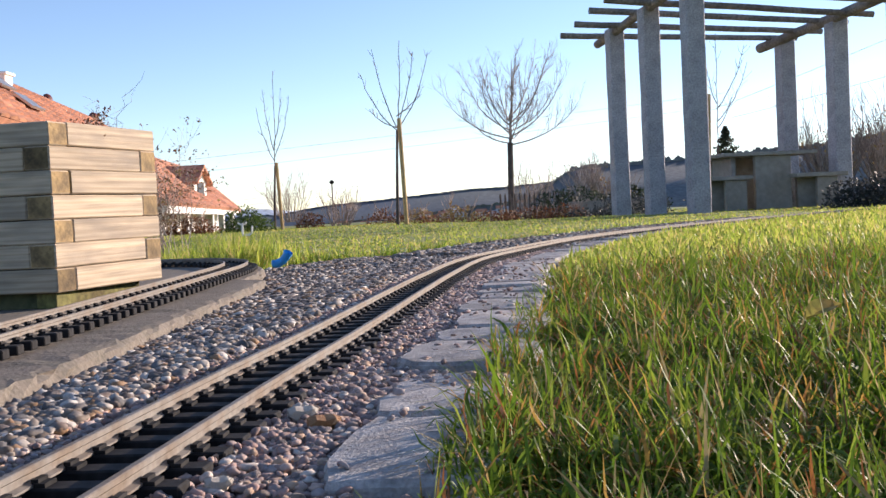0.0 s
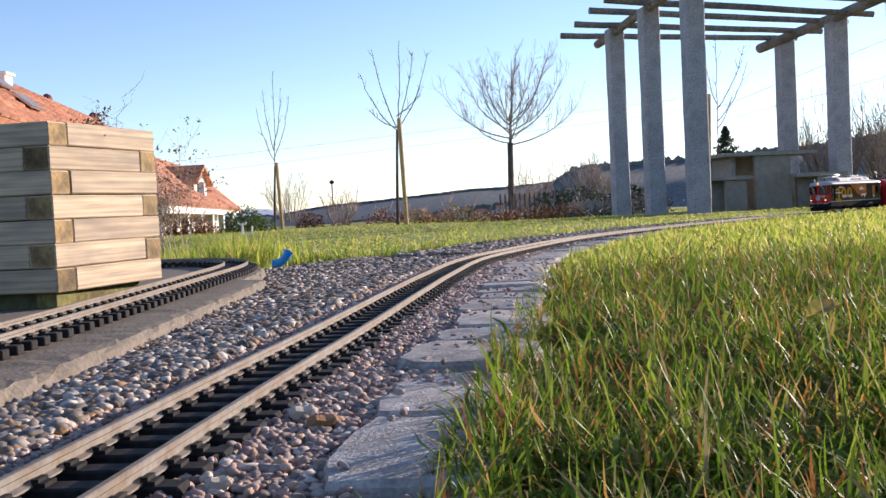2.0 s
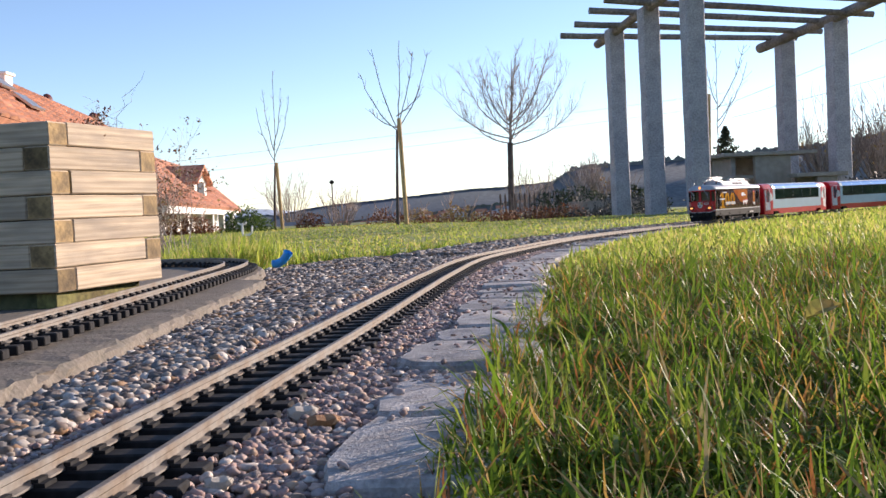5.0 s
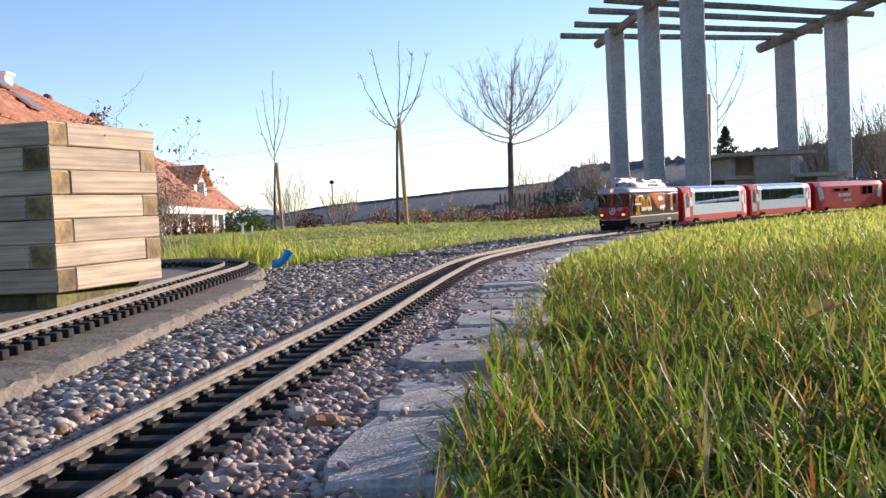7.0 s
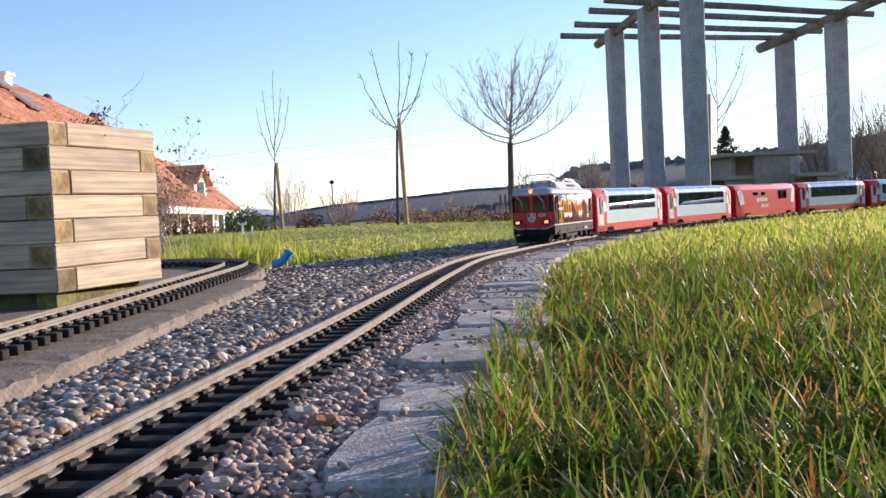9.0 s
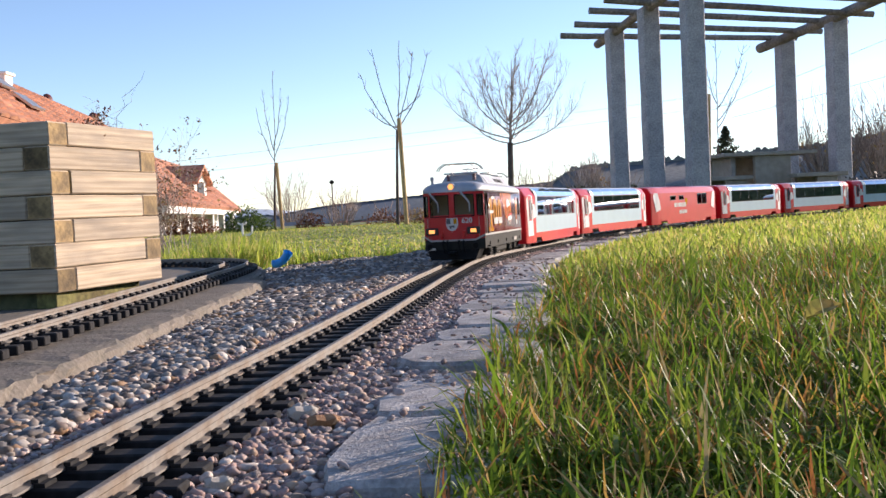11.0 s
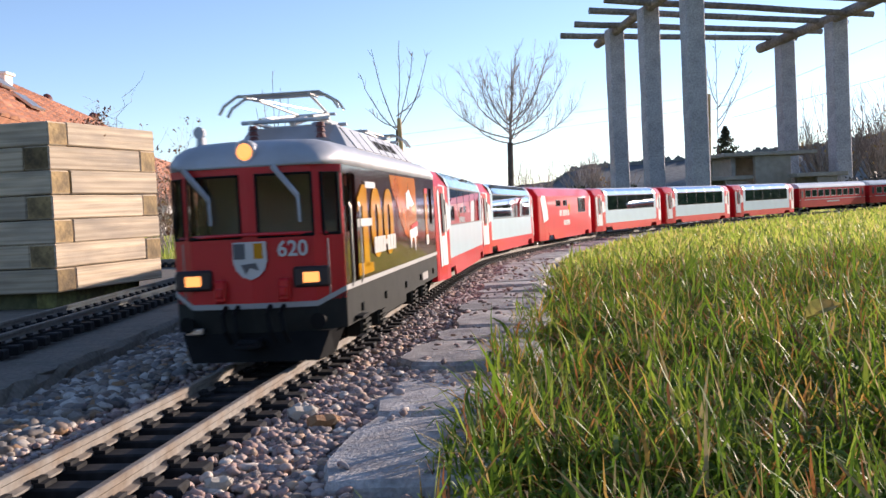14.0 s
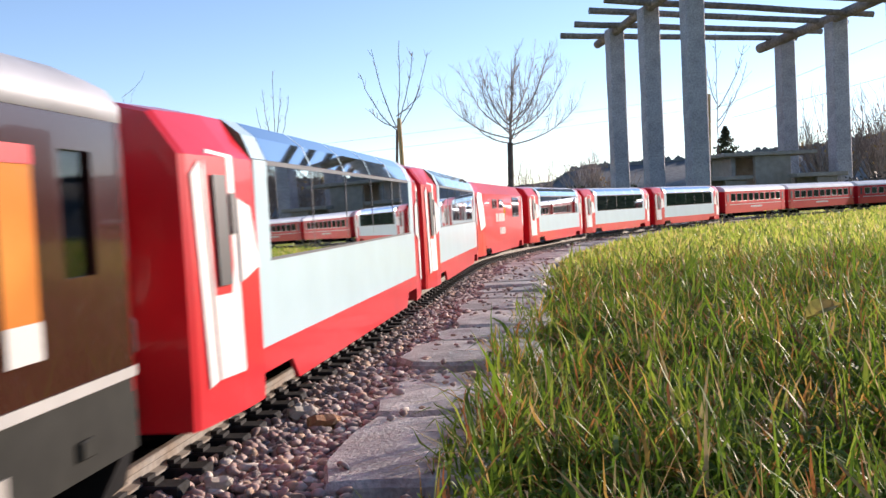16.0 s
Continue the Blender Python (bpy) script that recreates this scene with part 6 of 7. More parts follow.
# planting round the lawn's far edge
for i, (x, y, z, rx, ry, rz, n, mt, lab) in enumerate((
        (0.75, 14.2, -0.16, 0.45, 0.30, 0.22, 900, rust_leaf, "low rust-brown winter shrub"),
        (1.25, 14.0, -0.16, 0.50, 0.30, 0.24, 1000, rust_leaf, "low spreading reddish-brown winter shrub"),
        (1.75, 14.1, -0.16, 0.45, 0.30, 0.26, 900, rust_leaf, "low brown shrub with bare tips"),
        (2.10, 13.9, -0.14, 0.40, 0.30, 0.16, 700, grey_green, "low spreading grey-green shrub"),
        (0.30, 16.5, -0.20, 0.40, 0.30, 0.38, 700, tan_leaf, "tan and orange winter bush"),
        (-0.10, 17.6, -0.20, 0.5, 0.3, 0.22, 600, rust_leaf, "brown low hedge shrub"),
        (2.15, 16.2, -0.06, 0.75, 0.4, 0.42, 1500, dark_green, "dark evergreen rounded shrub"),
        (3.10, 15.6, -0.06, 0.55, 0.4, 0.42, 1300, dark_green, "dark evergreen clipped round shrub"),
        (3.00, 14.2, -0.1, 0.35, 0.3, 0.30, 700, grey_green, "dense low grey-green shrub"),
        (2.55, 14.6, -0.1, 0.35, 0.3, 0.28, 600, grey_green, "grey-green shrub before the wall"),
        (4.10, 9.7, -0.06, 0.33, 0.3, 0.28, 1500, grey_green, "dark grey-green rosemary bush"),
        (4.55, 9.9, -0.06, 0.40, 0.3, 0.34, 1700, grey_green, "large dark grey rosemary bush"),
        (5.05, 10.3, -0.06, 0.40, 0.3, 0.34, 1500, grey_green, "spreading dark grey rosemary bush"),
        (-3.62, 18.2, -0.2, 0.55, 0.4, 0.52, 2200, fresh_green, "fresh green leafy shrub"),
        (-2.95, 22.0, -0.2, 0.36, 0.3, 0.40, 900, rust_leaf, "rust-brown rounded winter shrub"),
        (-4.70, 18.6, -0.2, 0.55, 0.4, 0.42, 1300, rust_leaf, "reddish-brown hedge shrub before the house"),
        (-5.35, 18.4, -0.2, 0.50, 0.4, 0.60, 1200, rust_leaf, "red-leaved winter bush before the house"),
        (-1.30, 23.5, -0.2, 0.60, 0.3, 0.40, 700, rust_leaf, "brown winter hedge shrub"),
        (-0.60, 24.0, -0.2, 0.50, 0.3, 0.40, 600, tan_leaf, "pale tan winter hedge shrub"))):
    shrub("shrub", x, y, z, (rx, ry, rz), n, 0.022 if y < 15 else 0.03, mt, lab, 50 + i, group="shrubs round the lawn", twigs=6 if mt in (rust_leaf, tan_leaf) else 0, twig_h=rz * 1.4)
for i, (x, y, z, h, w, lab) in enumerate(((-2.35, 23.0, -0.2, 0.85, 0.7, "leafless pale bush with many twigs"), (2.6, 17.2, -0.1, 0.9, 0.5, "tall leafless shrub behind the planting"), (3.1, 17.6, -0.1, 0.8, 0.5, "bare golden shrub behind the pillars"),
                                           (2.0, 21.5, -0.1, 1.0, 0.9, "wide bare shrub with drooping twigs"), (6.0, 15.0, 0.0, 1.3, 0.8, "tangled bare shrub behind the pergola"), (6.7, 14.5, 0.0, 1.3, 0.8, "tangled bare bush with old canes"),
                                           (7.3, 16.0, 0.0, 1.2, 0.8, "bare grey thicket bush"), (-4.6, 30.0, 0.0, 1.3, 1.0, "distant bare bush beside the house"))):
    shrub("bare_shrub", x, y, z, (w, w, h), 0 if i not in (2, 4, 5) else 260, 0.03, tan_leaf, lab, 90 + i, group="bare shrubs", twigs=60 if i in (4, 5, 6) else 34, twig_h=h, twig_mat="bark_pale" if i in (2, 4, 6) else "bark_twig")
# dead plant on the planter and its red climber
plant = thing("dead_plant", "dead reddish plant growing in the planter", "plant")
rnd = random.Random(301)
bm = bmesh.new()
tips = []
for k in range(16):
    grow(bm, Vector((-0.485 + rnd.uniform(-0.05, 0.03), 1.40 + rnd.uniform(-0.03, 0.03), 0.20)), Vector((rnd.uniform(-0.9, 0.7), rnd.uniform(-0.5, 0.5), 0.8)), rnd.uniform(0.025, 0.055), 0.0009, 2, rnd, 0.7, tips, 0.05, (2, 4), 0.6, 4)
for dx, h in ((0.06, 0.10), (0.045, 0.075), (-0.03, 0.07), (-0.055, 0.05)):
    limb(bm, (-0.47, 1.40, 0.20), (-0.47 + dx, 1.40, 0.215 + h), (-dx * 0.2, 0, 0.01), 0.0005, 0.0002, rnd, 4, 0.010, 3)
part("stem", bm, M["bark_twig"], plant)
bm = bmesh.new()
for t, d in tips:
    if rnd.random() < 0.35:
        leaf_cloud(bm, t, (0.006, 0.006, 0.006), 2, 0.0032, rnd)
part("foliage", bm, rust_leaf, plant)
rnd = random.Random(77)
vine = thing("red_climber", "rambling climber with red winter leaves and dry twigs", "climber")
bm = bmesh.new()
tips = []
for k in range(34):
    grow(bm, Vector((-1.30 + rnd.uniform(-0.16, 0.12), 4.4 + rnd.uniform(-0.1, 0.3), -0.05)), Vector((rnd.uniform(-0.6, 0.4), rnd.uniform(-0.3, 0.4), 0.9)), rnd.uniform(0.20, 0.40), 0.0028, 2, rnd, 0.8, tips, 0.0, (3, 5), 0.66, 4)
part("stem", bm, M["bark_twig"], vine)
for mt, share_, lab in ((rust_leaf, 0.30, "red winter leaves"), (tan_leaf, 0.22, "yellow-brown winter leaves")):
    bm = bmesh.new()
    for t, d in tips:
        if rnd.random() < share_:
            leaf_cloud(bm, t, (0.03, 0.03, 0.03), 4, 0.008, rnd)
    part("foliage", bm, mt, vine, lab)

# old canes standing in the bed
rnd = random.Random(64)
canes = thing("cane_bundle", "pale dry canes standing in the planting bed", "plant canes")
for k in range(16):
    bm = bmesh.new()
    x, y = 5.95 + rnd.uniform(0, 0.75), 13.2 + rnd.uniform(-0.3, 0.3)
    tube(bm, [(x, y, -0.1), (x + rnd.uniform(-0.03, 0.03), y, 0.6), (x + rnd.uniform(-0.10, 0.10), y, rnd.uniform(0.8, 1.25))], [0.010, 0.009, 0.006], 5)
    part("cane", bm, M["bark_pale"], canes)

# conifer behind the pergola
rnd = random.Random(9)
con = thing("conifer", "small dark green conifer behind the garden", "tree")
bm = bmesh.new()
tube(bm, [(6.43, 22, -0.2), (6.43, 22, 1.5)], [0.06, 0.01], 6)
part("trunk", bm, M["bark"], con)
bm = bmesh.new()
for k in range(2600):
    h = rnd.random() ** 1.3
    z = 0.0 + 1.62 * h
    rr_ = 1.0 * (1 - h) * (0.75 + 0.25 * math.sin(h * 55)) * math.sqrt(rnd.random()) + 0.02
    a = rnd.uniform(0, 6.3)
    leaf_cloud(bm, (6.43 + rr_ * math.cos(a), 22 + rr_ * math.sin(a), z), (0.02, 0.02, 0.02), 1, 0.04, rnd)
part("crown", bm, dark_green, con)

# ---- pergola ----
pergola = thing("pergola", "garden pergola of rough granite pillars carrying weathered round poles", "pergola")


def pillar(x, y, z0, z1, w):
    bm = bmesh.new()
    rings = []
    for k in range(9):
        z = z0 + (z1 - z0) * k / 8
        hw = w / 2 * (1 + 0.05 * noise.noise((x * 3, z * 1.7, y)))
        c = 0.12 * hw
        rings.append([(a * hw + 0.004 * noise.noise((z * 3, a, b)), b * hw + 0.004 * noise.noise((z * 3, b, a + 5)), z) for a, b in ((-1, -0.86), (-0.86, -1), (0.86, -1), (1, -0.86), (1, 0.86), (0.86, 1), (-0.86, 1), (-1, 0.86))])
    loft(bm, rings)
    ob = part("pillar", fix(bm), M["pillar"], pergola, "rough grey granite pillar")
    ob.matrix_basis = pose(x, y, 0, 0, 0, 8)


for x, y, zt in ((2.445, 13.3, 2.40), (2.625, 12.0, 2.41), (2.815, 10.7, 2.42), (4.835, 13.6, 2.24), (5.02, 12.3, 2.24), (5.20, 11.0, 2.25)):
    pillar(x, y, -0.25, zt, 0.212)


def pole(a, b, r, name="pole"):
    a, b = Vector(a), Vector(b)
    bm = bmesh.new()
    n = 9
    pts = [a.lerp(b, k / n) + Vector((0, 0, 0.012 * noise.noise((k * 0.7, a.y, a.x)))) for k in range(n + 1)]
    tube(bm, pts, [r * (1.05 - 0.12 * k / n + 0.03 * noise.noise((k, a.x, 2))) for k in range(n + 1)], 10)
    part(name, bm, M["log"], pergola, "weathered round log")


pole((2.33, 14.0, 2.325), (2.95, 9.6, 2.50), 0.055, "beam")
pole((4.66, 14.1, 2.17), (5.36, 9.8, 2.30), 0.065, "beam")
for a, b in (((1.75, 13.5, 2.385), (5.06, 13.75, 2.235)), ((1.86, 12.9, 2.425), (5.16, 13.1, 2.205)), ((1.96, 12.3, 2.48), (5.25, 12.5, 2.205)), ((2.05, 11.7, 2.475), (5.31, 11.9, 2.19)),
             ((2.14, 11.1, 2.52), (5.45, 11.3, 2.21)), ((2.22, 10.5, 2.56), (5.5, 10.7, 2.24)), ((2.3, 9.9, 2.58), (5.55, 10.1, 2.27))):
    a = Vector(a)
    b = Vector(b)
    pole(a, b, 0.040)

# ---- concrete table and benches ----
table = thing("garden_table", "cast concrete garden table under the pergola", "table")


def slab(name, lo, hi, parent, m):
    bm = bmesh.new()
    box(bm, lo, hi, bevel=0.006)
    ob = part(name, bm, M["slab"], parent)
    ob.matrix_basis = m


TM = pose(3.95, 12.3, 0, 0, 0, 9)
slab("tabletop", (-0.60, -0.42, 0.560), (0.61, 0.42, 0.605), table, TM)
slab("leg_panel", (-0.18, -0.36, -0.15), (0.29, -0.30, 0.560), table, TM)
slab("leg_panel", (-0.50, 0.24, -0.15), (0.24, 0.30, 0.560), table, TM)
slab("leg_panel", (-0.46, -0.30, -0.15), (-0.40, 0.24, 0.560), table, TM)
for x, y, a, w in ((3.40, 11.75, 9, 0.29), (4.60, 12.05, 9, 0.34)):
    bench = thing("garden_bench", "cast concrete bench beside the garden table", "bench", "benches at the table")
    bmx = pose(x, y, 0, 0, 0, a)
    slab("seat", (-w, -0.18, 0.275), (w, 0.18, 0.325), bench, bmx)
    slab("leg_panel", (-0.05, -0.14, -0.15), (0.22, -0.08, 0.275), bench, bmx)
    slab("leg_panel", (-0.20, 0.06, -0.15), (0.20, 0.12, 0.275), bench, bmx)
bm = bmesh.new()
loft(bm, [[(4.80 + a * 0.28, 12.9 + b * 0.2, z) for a, b in ((-1, -1), (1, -1), (1.05, 1), (-0.9, 1))] for z in (-0.2, 0.28)] + [[(4.82 + a * 0.22, 12.9 + b * 0.15, 0.31) for a, b in ((-1, -1), (1, -1), (1.05, 1), (-0.9, 1))]])
tagged(part("stone_block", fix(bm), M["granite"]), "pale rough stone block beside a pillar", "stone")
bm = bmesh.new()
loft(bm, [[(2.0, 15.2, -0.2), (3.4, 14.9, -0.2), (3.4, 15.1, -0.2), (2.0, 15.4, -0.2)], [(2.0, 15.2, 0.12), (3.4, 14.9, 0.12), (3.4, 15.1, 0.12), (2.0, 15.4, 0.12)]])
tagged(part("low_wall", fix(bm), M["slab"]), "low pale retaining wall behind the planting", "wall", kind="structure")


# ---- blue pipe end ----
bm = bmesh.new()
outer, inner = 0.0098, 0.0074
pts = [Vector((-0.398, 2.285, -0.009)), Vector((-0.386, 2.283, -0.008)), Vector((-0.374, 2.280, -0.002)), Vector((-0.365, 2.276, 0.007)), Vector((-0.359, 2.272, 0.017))]
tube(bm, pts, [outer] * 5, 14, cap=False)
tube(bm, pts, [inner] * 5, 14, cap=False)
tube(bm, [pts[-1] - (pts[-1] - pts[-2]).normalized() * 0.004, pts[-1] + (pts[-1] - pts[-2]).normalized() * 0.001], [outer * 1.12] * 2, 14, cap=False)
tagged(part("pipe_end", bm, M["pipe"], smooth=True), "bright blue bent plastic pipe end on the gravel", "pipe")

# standpipe in the garden
tap = thing("standpipe", "small white garden standpipe on the lawn", "garden tap")
bm = bmesh.new()
tube(bm, [(-2.03, 10.0, -0.12), (-2.03, 10.0, 0.065)], 0.011, 10)
part("post", bm, M["render"], tap)
bm = bmesh.new()
tube(bm, [(-2.03, 10, 0.045), (-2.06, 10, 0.055), (-2.075, 10, 0.07)], 0.009, 8)
tube(bm, [(-2.03, 10, 0.045), (-2.00, 10, 0.055), (-1.985, 10, 0.07)], 0.009, 8)
part("spout", bm, M["render"], tap)
bm = bmesh.new()
tube(bm, [(-2.03, 10, -0.06), (-1.965, 10, -0.06), (-1.935, 10, -0.045), (-1.93, 10, 0.03)], 0.011, 10)
part("branch_pipe", bm, M["render"], tap)

# ---- houses ----
def tiled_slope(parent, a, b, c, d, rows_n, cols_n):
    """A tiled roof plane: a-b eaves, d-c ridge; courses overlap like steps."""
    a, b, c, d = map(Vector, (a, b, c, d))
    nrm = (b - a).cross(d - a).normalized()
    if nrm.z < 0:
        nrm = -nrm
    bm = bmesh.new()
    loft(bm, [[a, b, c, d], [q - nrm * 0.12 for q in (a, b, c, d)]])
    roof = part("roof", fix(bm), M["tile"], parent, "weathered orange-red tiled roof")
    for i in range(rows_n):
        t0, t1 = i / rows_n, (i + 1.08) / rows_n
        for j in range(cols_n):
            u0, u1 = j / cols_n, (j + 0.94) / cols_n
            q = [a.lerp(b, u0).lerp(d.lerp(c, u0), t0), a.lerp(b, u1).lerp(d.lerp(c, u1), t0), a.lerp(b, u1).lerp(d.lerp(c, u1), min(t1, 1)), a.lerp(b, u0).lerp(d.lerp(c, u0), min(t1, 1))]
            bm = bmesh.new()
            m1 = (q[0] + q[1]) / 2 + nrm * 0.085
            m2 = (q[3] + q[2]) / 2 + nrm * 0.05
            loft(bm, [[q[0] + nrm * 0.045, m1, q[1] + nrm * 0.045, q[1] + nrm * 0.012, q[0] + nrm * 0.012], [q[3] + nrm * 0.015, m2, q[2] + nrm * 0.015, q[2] + nrm * 0.004, q[3] + nrm * 0.004]])
            part("roof_tile", fix(bm), M["tile"], roof)
    return roof


house = thing("house", "white house with weathered orange-red tiled roof", "house")
tiled_slope(house, (-6.95, 24.2, 1.62), (-5.75, 13.0, 1.62), (-7.15, 13.0, 2.78), (-8.36, 24.2, 2.70), 9, 30)
bm = bmesh.new()
loft(bm, [[(-7.3, 23.9, z), (-6.2, 13.2, z), (-14.0, 12.6, z), (-14.0, 23.9, z)] for z in (-0.6, 1.65)])
part("wall", fix(bm), M["render"], house)
bm = bmesh.new()
loft(bm, [[(-7.16, 13.0, 2.76), (-12.5, 13.0, 1.6), (-7.16, 13.0, 1.6)], [(-8.38, 24.2, 2.68), (-13.0, 24.2, 1.6), (-8.38, 24.2, 1.6)]])
part("roof", fix(bm), M["tile"], house, "far slope of the tiled roof")
for x, y, z, r_ in ((-7.86, 20.0, 2.70, 0.105), (-8.20, 23.6, 2.70, 0.11)):
    bm = bmesh.new()
    tube(bm, [(x, y, z - 0.45), (x, y, z - 0.06)], 0.035, 8)
    vent = part("roof_vent", bm, M["render"], house, "grey pipe on the roof")
    bm = bmesh.new()
    tube(bm, [(x, y, z - 0.13), (x, y, z - 0.10), (x, y, z + 0.06), (x, y, z + 0.12), (x, y, z + 0.14)], [r_ * 0.7, r_, r_, r_ * 0.6, r_ * 0.2], 12)
    part("cowl", bm, M["isolator"], vent, "rust-brown vent cowl")
bm = bmesh.new()
box(bm, (-7.66, 17.0, 2.5), (-7.38, 17.3, 2.80), bevel=0.01)
box(bm, (-7.70, 16.96, 2.80), (-7.34, 17.34, 2.85), bevel=0.01)
part("chimney", bm, M["render"], house, "white rendered chimney")
for y0, u in ((15.6, 0.62), (15.6, 0.30)):
    bm = bmesh.new()
    q = [Vector((-5.75 - (y - 13.0) * 0.107 - 1.4 * v, y, 1.62 + 1.12 * v)) + Vector((0.06, 0, 0.08)) for y, v in ((y0, u), (y0 + 0.7, u), (y0 + 0.7, u + 0.22), (y0, u + 0.22))]
    plate(bm, q, 0.04, (0.6, 0, 0.8))
    part("skylight", fix(bm), M["steel"], house, "roof window in a metal frame")

house2 = thing("house", "low white house with long red tiled roof and porch", "house")
tiled_slope(house2, (-6.75, 33.0, 0.42), (-4.60, 16.6, 0.42), (-6.45, 16.8, 1.80), (-8.50, 33.5, 1.90), 9, 30)
bm = bmesh.new()
loft(bm, [[(-7.45, 32.8, z), (-5.35, 16.8, z), (-11.0, 16.8, z), (-11.0, 32.8, z)] for z in (-1.6, 0.55)])
part("wall", fix(bm), M["render"], house2)
bm = bmesh.new()
loft(bm, [[(-6.46, 16.8, 1.76), (-10.5, 16.8, 0.4), (-6.46, 16.8, 0.4)], [(-8.51, 33.5, 1.86), (-11.5, 33.5, 0.4), (-8.51, 33.5, 0.4)]])
part("roof", fix(bm), M["tile"], house2, "far slope of the tiled roof")
bm = bmesh.new()
loft(bm, [[(-6.78, 33.0, z), (-4.60, 16.5, z), (-4.68, 16.5, z), (-6.86, 33.0, z)] for z in (0.27, 0.40)])
part("fascia", fix(bm), M["render"], house2, "white eaves board")
bm = bmesh.new()
loft(bm, [[(-6.74, 33.05, 0.36), (-8.50, 33.55, 1.84), (-8.50, 33.55, 1.98), (-6.74, 33.05, 0.50)], [(-6.74, 32.8, 0.36), (-8.50, 33.3, 1.84), (-8.50, 33.3, 1.98), (-6.74, 32.8, 0.50)]])
part("verge", fix(bm), M["tile"], house2, "raised verge tiles")
for y in (20.0, 22.5, 25.0, 28.0, 31.5):
    x = -4.78 - (y - 16.6) * 0.131
    bm = bmesh.new()
    box(bm, (x - 0.07, y, -1.2), (x + 0.07, y + 0.14, 0.3))
    part("porch_post", bm, M["render"], house2, "white porch post")
for y in (21.2, 24.0, 27.0, 30.0):
    x = -5.35 - (y - 16.8) * 0.131
    bm = bmesh.new()
    loft(bm, [[(x + 0.03, y, z), (x - 0.10, y + 1.0, z), (x - 0.16, y + 1.0, z), (x - 0.05, y, z)] for z in (-0.45, 0.20)])
    w = part("window", fix(bm), M["dark"], house2, "dark window in the white wall")
    bm = bmesh.new()
    c = [Vector((x + 0.045, y, -0.45)), Vector((x - 0.085, y + 1.0, -0.45)), Vector((x - 0.085, y + 1.0, 0.20)), Vector((x + 0.045, y, 0.20))]
    tube(bm, c + [c[0]], 0.03, 4, cap=False)
    part("window_frame", bm, M["render"], w)
# gable dormer
bm = bmesh.new()
loft(bm, [[(x, 24.6, 0.6), (x, 25.9, 0.6), (x, 25.9, 1.10), (x, 25.25, 1.46), (x, 24.6, 1.10)] for x in (-6.15, -7.7)])
dm = part("dormer", fix(bm), M["render"], house2, "white gable dormer")
bm = bmesh.new()
box(bm, (-6.16, 24.95, 0.78), (-6.12, 25.55, 1.12))
part("dormer_window", bm, M["dark"], dm)
for sy in (-1, 1):
    bm = bmesh.new()
    loft(bm, [[(x, 25.25, 1.47), (x, 25.25 + sy * 0.80, 1.03), (x, 25.25 + sy * 0.80, 1.11), (x, 25.25, 1.56)] for x in (-6.0, -7.9)])
    part("dormer_roof", fix(bm), M["tile"], dm)

# ---- far valley: wooded ridges ----
def ridge(name, y, x0, x1, base, profile, amp, colours, label, seed, tree=0.0, foot=0.86):
    rnd = random.Random(seed)
    bm = bmesh.new()
    n, steps = 520, 5
    rows_r = [[] for _ in range(steps + 2)]
    crest = []
    for k in range(n + 1):
        x = x0 + (x1 - x0) * k / n
        h = float(np.interp(x, [q[0] for q in profile], [q[1] for q in profile])) + amp * noise.noise((x * 0.02 * 800 / y, seed, 0))
        for j in range(steps + 1):
            u = j / steps
            rows_r[j].append(bm.verts.new((x, y * (foot + (1 - foot) * u), base + (h - base) * u ** 0.8)))
        rows_r[-1].append(bm.verts.new((x, y * 1.15, base)))
        t = max(0.1, 1.0 + rnd.uniform(-0.5, 0.5) + 0.9 * noise.noise((x * 0.5 * 300 / y, seed, 3)))
        crest.append([bm.verts.new((x, y * 0.997, h - tree)), bm.verts.new((x, y * 0.997, h + tree * t))])
    for a, b in zip(rows_r[:-1], rows_r[1:]):
        for k in range(n):
            bm.faces.new((a[k], a[k + 1], b[k + 1], b[k]))
    if tree:
        for a, b in zip(crest[:-1], crest[1:]):
            bm.faces.new((a[0], b[0], b[1], a[1]))
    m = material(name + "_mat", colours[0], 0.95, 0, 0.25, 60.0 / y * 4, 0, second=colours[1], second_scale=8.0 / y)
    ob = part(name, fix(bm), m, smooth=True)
    return tagged(ob, label, "hill", kind="structure")


# distance haze is put into the far ridges' base colours as blue
ridge("backdrop_mountains", 2400, -1300, 900, -260, [(-1300, 20), (-550, 18), (-420, 26), (-300, 20), (-100, 22), (900, 10)], 14, [(0.42, 0.50, 0.60), (0.46, 0.53, 0.62)], "distant mountains coloured with pale blue haze", 3)
ridge("backdrop_hill", 800, -420, 300, -80, [(-420, 4), (-200, 2), (-130, 2.5), (-110, 6), (-60, 9), (-20, 12.5), (40, 15), (90, 18), (300, 20)], 1.5, [(0.055, 0.080, 0.115), (0.085, 0.105, 0.115)], "wooded hills across the valley with blue haze in their colour", 5, 0.7, 0.55)
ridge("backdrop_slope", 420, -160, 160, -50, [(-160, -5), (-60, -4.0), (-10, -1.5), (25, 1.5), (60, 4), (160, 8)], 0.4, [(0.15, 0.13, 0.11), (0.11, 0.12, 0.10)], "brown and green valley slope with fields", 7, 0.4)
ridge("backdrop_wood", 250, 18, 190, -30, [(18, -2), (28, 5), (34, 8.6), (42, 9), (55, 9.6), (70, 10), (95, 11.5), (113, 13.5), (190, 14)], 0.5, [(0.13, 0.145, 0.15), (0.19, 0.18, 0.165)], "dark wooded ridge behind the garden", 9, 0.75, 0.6)

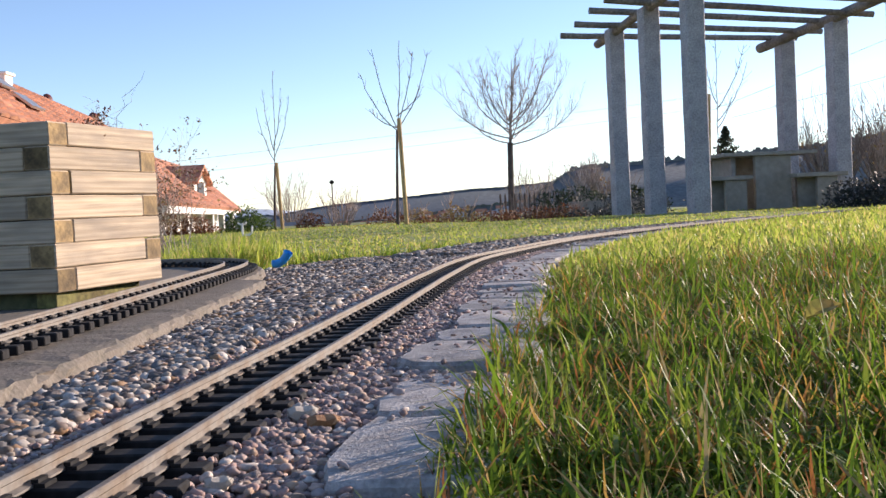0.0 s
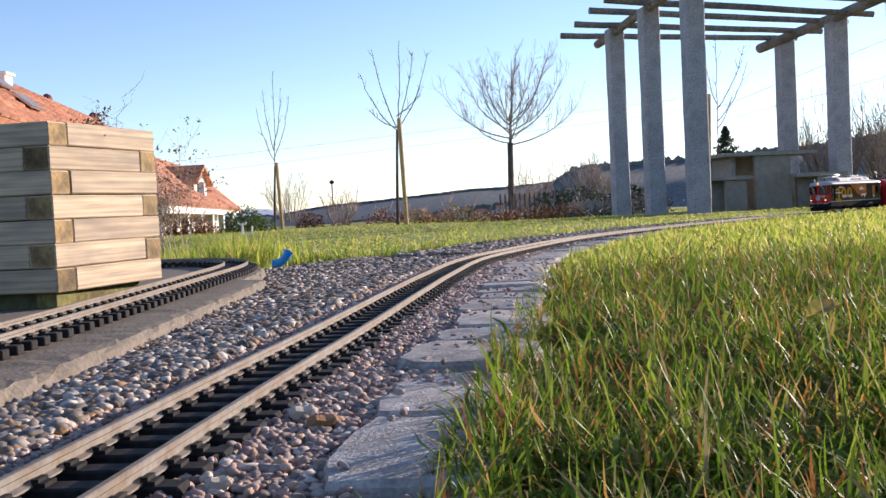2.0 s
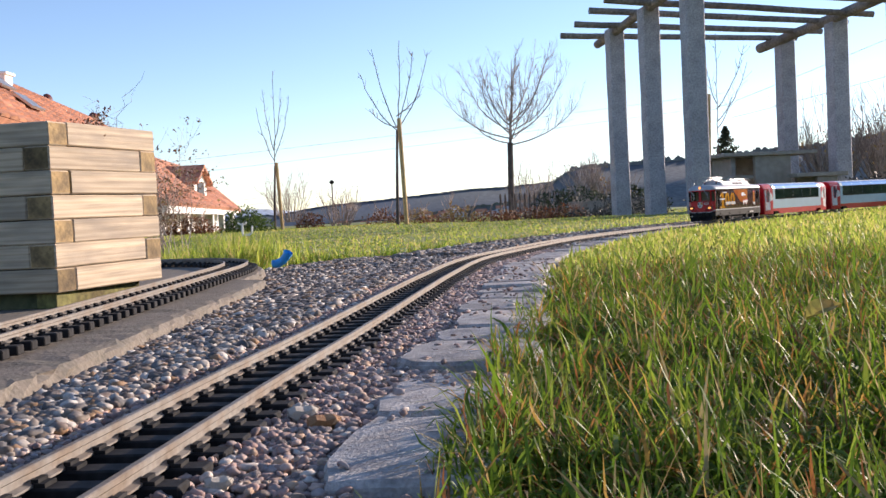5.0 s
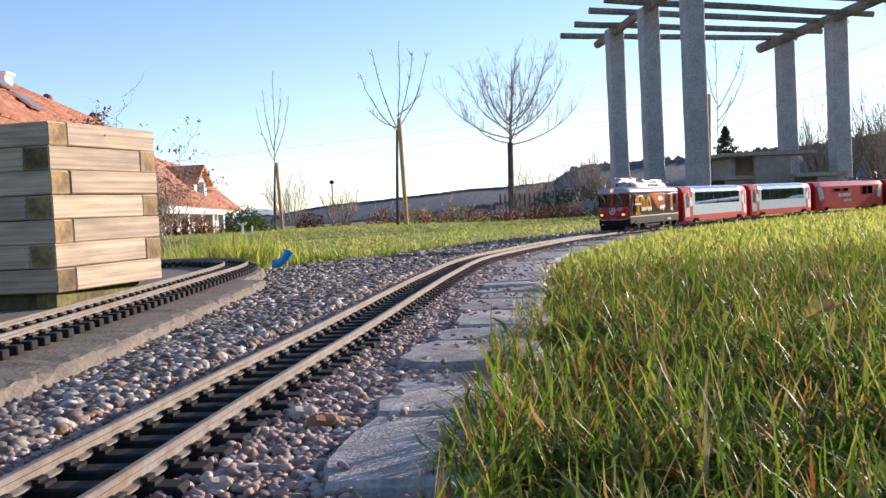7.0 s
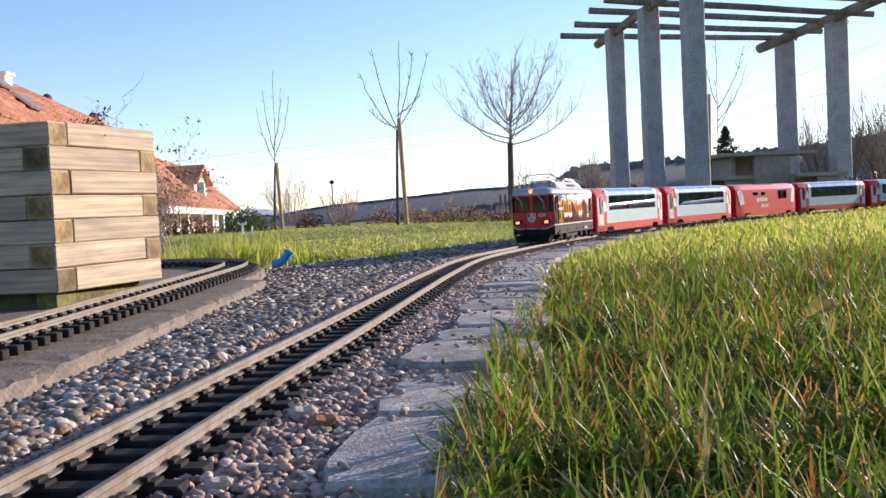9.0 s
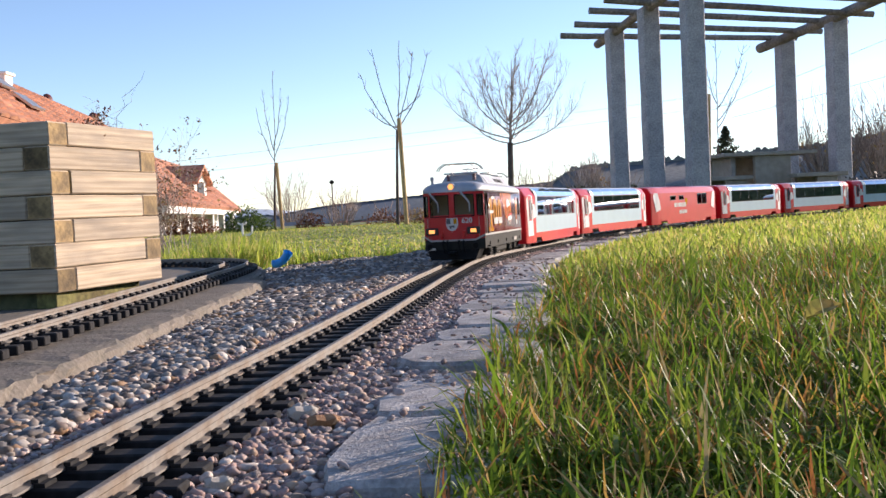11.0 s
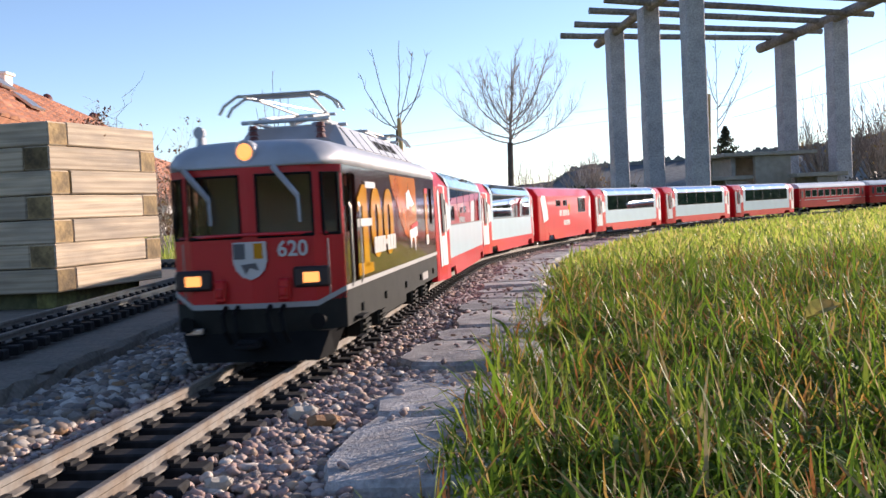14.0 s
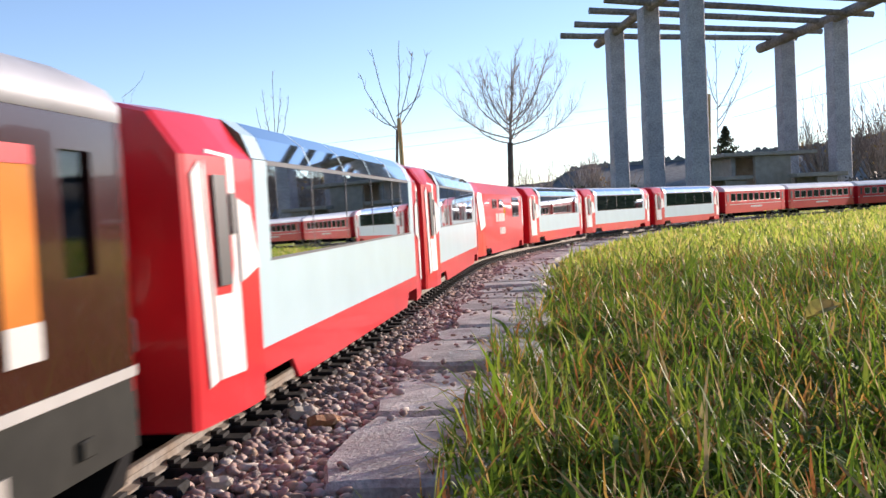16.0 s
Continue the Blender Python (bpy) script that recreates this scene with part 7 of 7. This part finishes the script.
# village houses on the valley slope
rnd = random.Random(12)
wallm = [material("far_wall", (0.62, 0.58, 0.52), 0.9, 0, 0.1, 1), material("far_wall_grey", (0.40, 0.42, 0.46), 0.9, 0, 0.1, 1)]
for k in range(34):
    u = rnd.uniform(0.885, 0.965)
    x = rnd.uniform(-46, -6) if k < 22 else rnd.uniform(-6, 40)
    crest_ = float(np.interp(x, [-160, -60, -10, 25, 60, 160], [-5, -4.0, -1.5, 1.5, 4, 8]))
    y, z = 361 + 59 * u, -50 + u * (crest_ + 50)
    w, d, h = rnd.uniform(3.0, 5.5), rnd.uniform(2.5, 4), rnd.uniform(1.3, 2.0)
    hs = thing("village_house", "distant village house with gabled roof", "house", "village houses in the valley", m=pose(x, y, z, 0, 0, rnd.uniform(-40, 40)))
    bm = bmesh.new()
    box(bm, (-w / 2, -d / 2, -4), (w / 2, d / 2, h))
    part("wall", bm, rnd.choice(wallm), hs)
    bm = bmesh.new()
    loft(bm, [[(x_, -d / 2 - 0.2, h), (x_, d / 2 + 0.2, h), (x_, 0, h + 1.3)] for x_ in (-w / 2 - 0.2, w / 2 + 0.2)])
    part("roof", fix(bm), M["tile"] if k % 3 else wallm[1], hs)
    for j in (-1, 1):
        bm = bmesh.new()
        box(bm, (j * w / 4 - 0.3, -d / 2 - 0.06, h * 0.4), (j * w / 4 + 0.3, -d / 2 + 0.02, h * 0.8))
        part("window", bm, M["dark"], hs)

# wire of the valley's power line
def wire(a, b, sag, r, label):
    a, b = Vector(a), Vector(b)
    bm = bmesh.new()
    tube(bm, [a.lerp(b, k / 20) - Vector((0, 0, sag * 4 * (k / 20) * (1 - k / 20))) for k in range(21)], r, 4)
    tagged(part("power_line", bm, M["wire"]), label, "cable", "overhead cables")


M["wire"] = material("cable", (0.35, 0.37, 0.40), 0.6, 0, 0.1, 1)
wire((-90, 200, 10.4), (60, 200, 21.0), 0.5, 0.035, "thin distant overhead power cable")
wire((-90, 200, 7.6), (60, 200, 18.5), 0.5, 0.035, "second thin distant power cable")
wire((-90, 200, 0.8), (60, 200, 11.6), 0.3, 0.03, "lower distant power cable")
wire((-90, 200, -0.4), (60, 200, 10.5), 0.3, 0.03, "lowest distant power cable")
wire((10.0, 40, 3.2), (24, 40, 8.2), 0.1, 0.012, "dark overhead cable behind the pergola")
wire((12.0, 40, 3.25), (24, 40, 6.0), 0.1, 0.012, "second dark overhead cable behind the pergola")
pole_ = thing("utility_pole", "tall wooden utility pole carrying cables", "pole")
bm = bmesh.new()
tube(bm, [(24, 40, -1.0), (24, 40, 8.4)], [0.14, 0.10], 8)
part("mast", bm, M["bark_pale"], pole_)
# slim lamp pole by the bare bush
lampp = thing("garden_lamp", "slim pole lamp with small dark head", "lamp")
bm = bmesh.new()
tube(bm, [(-2.63, 24, -0.4), (-2.63, 24, 0.86)], 0.018, 6)
part("pole", bm, M["bark_pale"], lampp)
bm = bmesh.new()
tube(bm, [(-2.63, 24, 0.86), (-2.63, 24, 0.90), (-2.63, 24, 0.95)], [0.03, 0.07, 0.03], 10)
part("lamp_head", bm, M["black"], lampp)
# picket palisade behind the low shrubs
pk = thing("picket_fence", "low weathered picket fence behind the shrubs", "fence")
for k in range(16):
    x = 1.05 + k * 0.085
    bm = bmesh.new()
    tube(bm, [(x, 17.2, -0.2), (x, 17.2, 0.26 + 0.04 * random.random()), (x, 17.2, 0.33)], [0.018, 0.018, 0.004], 6)
    part("picket", bm, M["bark"], pk)

# hedge ring added out of view beside and behind the camera, to block low sky glare
bm = bmesh.new()
rings = []
for k in range(149):
    a = radians(34 + 292 * k / 148)
    ring = []
    for j, (h, o) in enumerate(((-0.6, -0.7), (0.7, -0.85), (1.9, -0.75), (2.6, -0.3), (2.75, 0.3), (1.9, 0.8), (-0.6, 0.8))):
        rr_ = 26 + o + 0.35 * noise.noise((k * 0.6, j * 1.3, 1))
        ring.append((rr_ * math.sin(a), rr_ * math.cos(a), h - 0.2 + 0.3 * noise.noise((k * 0.5, j, 5))))
    rings.append(ring)
loft(bm, rings)
M["hedge"] = material("glare_hedge_leaves", (0.06, 0.085, 0.03), 0.8, 0, 0.5, 9, 0.08, second=(0.10, 0.085, 0.04), second_scale=0.8)
tagged(part("glare_hedge", fix(bm), M["hedge"]), "unseen leafy hedge ring added to dim reflected sky", "hedge", kind="structure")


# ---- the train's run ----
def front_at(t):
    """Arc length of the locomotive's nose along the main line."""
    return float(np.interp(t, RUN_T, RUN_S))


def vehicle_pose(s_mid, half):
    a, _ = MAIN.at(s_mid - half)
    b, _ = MAIN.at(s_mid + half)
    d = (a - b).normalized()
    m = (a + b) / 2
    up = Vector((0, 0, 1))
    left = up.cross(d).normalized()
    up = d.cross(left)
    return Matrix(((d.x, left.x, up.x, m.x), (d.y, left.y, up.y, m.y), (d.z, left.z, up.z, m.z), (0, 0, 0, 1)))


_c = np.polyfit([0, 2, 4, 7, 8, 9, 12.5, 13.6, 14.3, 15, 15.5, 16], [7.195, 6.412, 5.63, 4.425, 4.015, 3.62, 2.125, 1.68, 1.425, 1.17, 0.985, 0.79], 3)
RUN_T = [k * 0.25 for k in range(65)]
RUN_S = [float(np.polyval(_c, t)) - 0.008 * max(0.0, t - 14.5) ** 2 for t in RUN_T]


def motions():
    for ob, behind, half in TRAIN:
        walk(ob, [(t, vehicle_pose(s + behind, half)) for t, s in zip(RUN_T, RUN_S)])


motions()
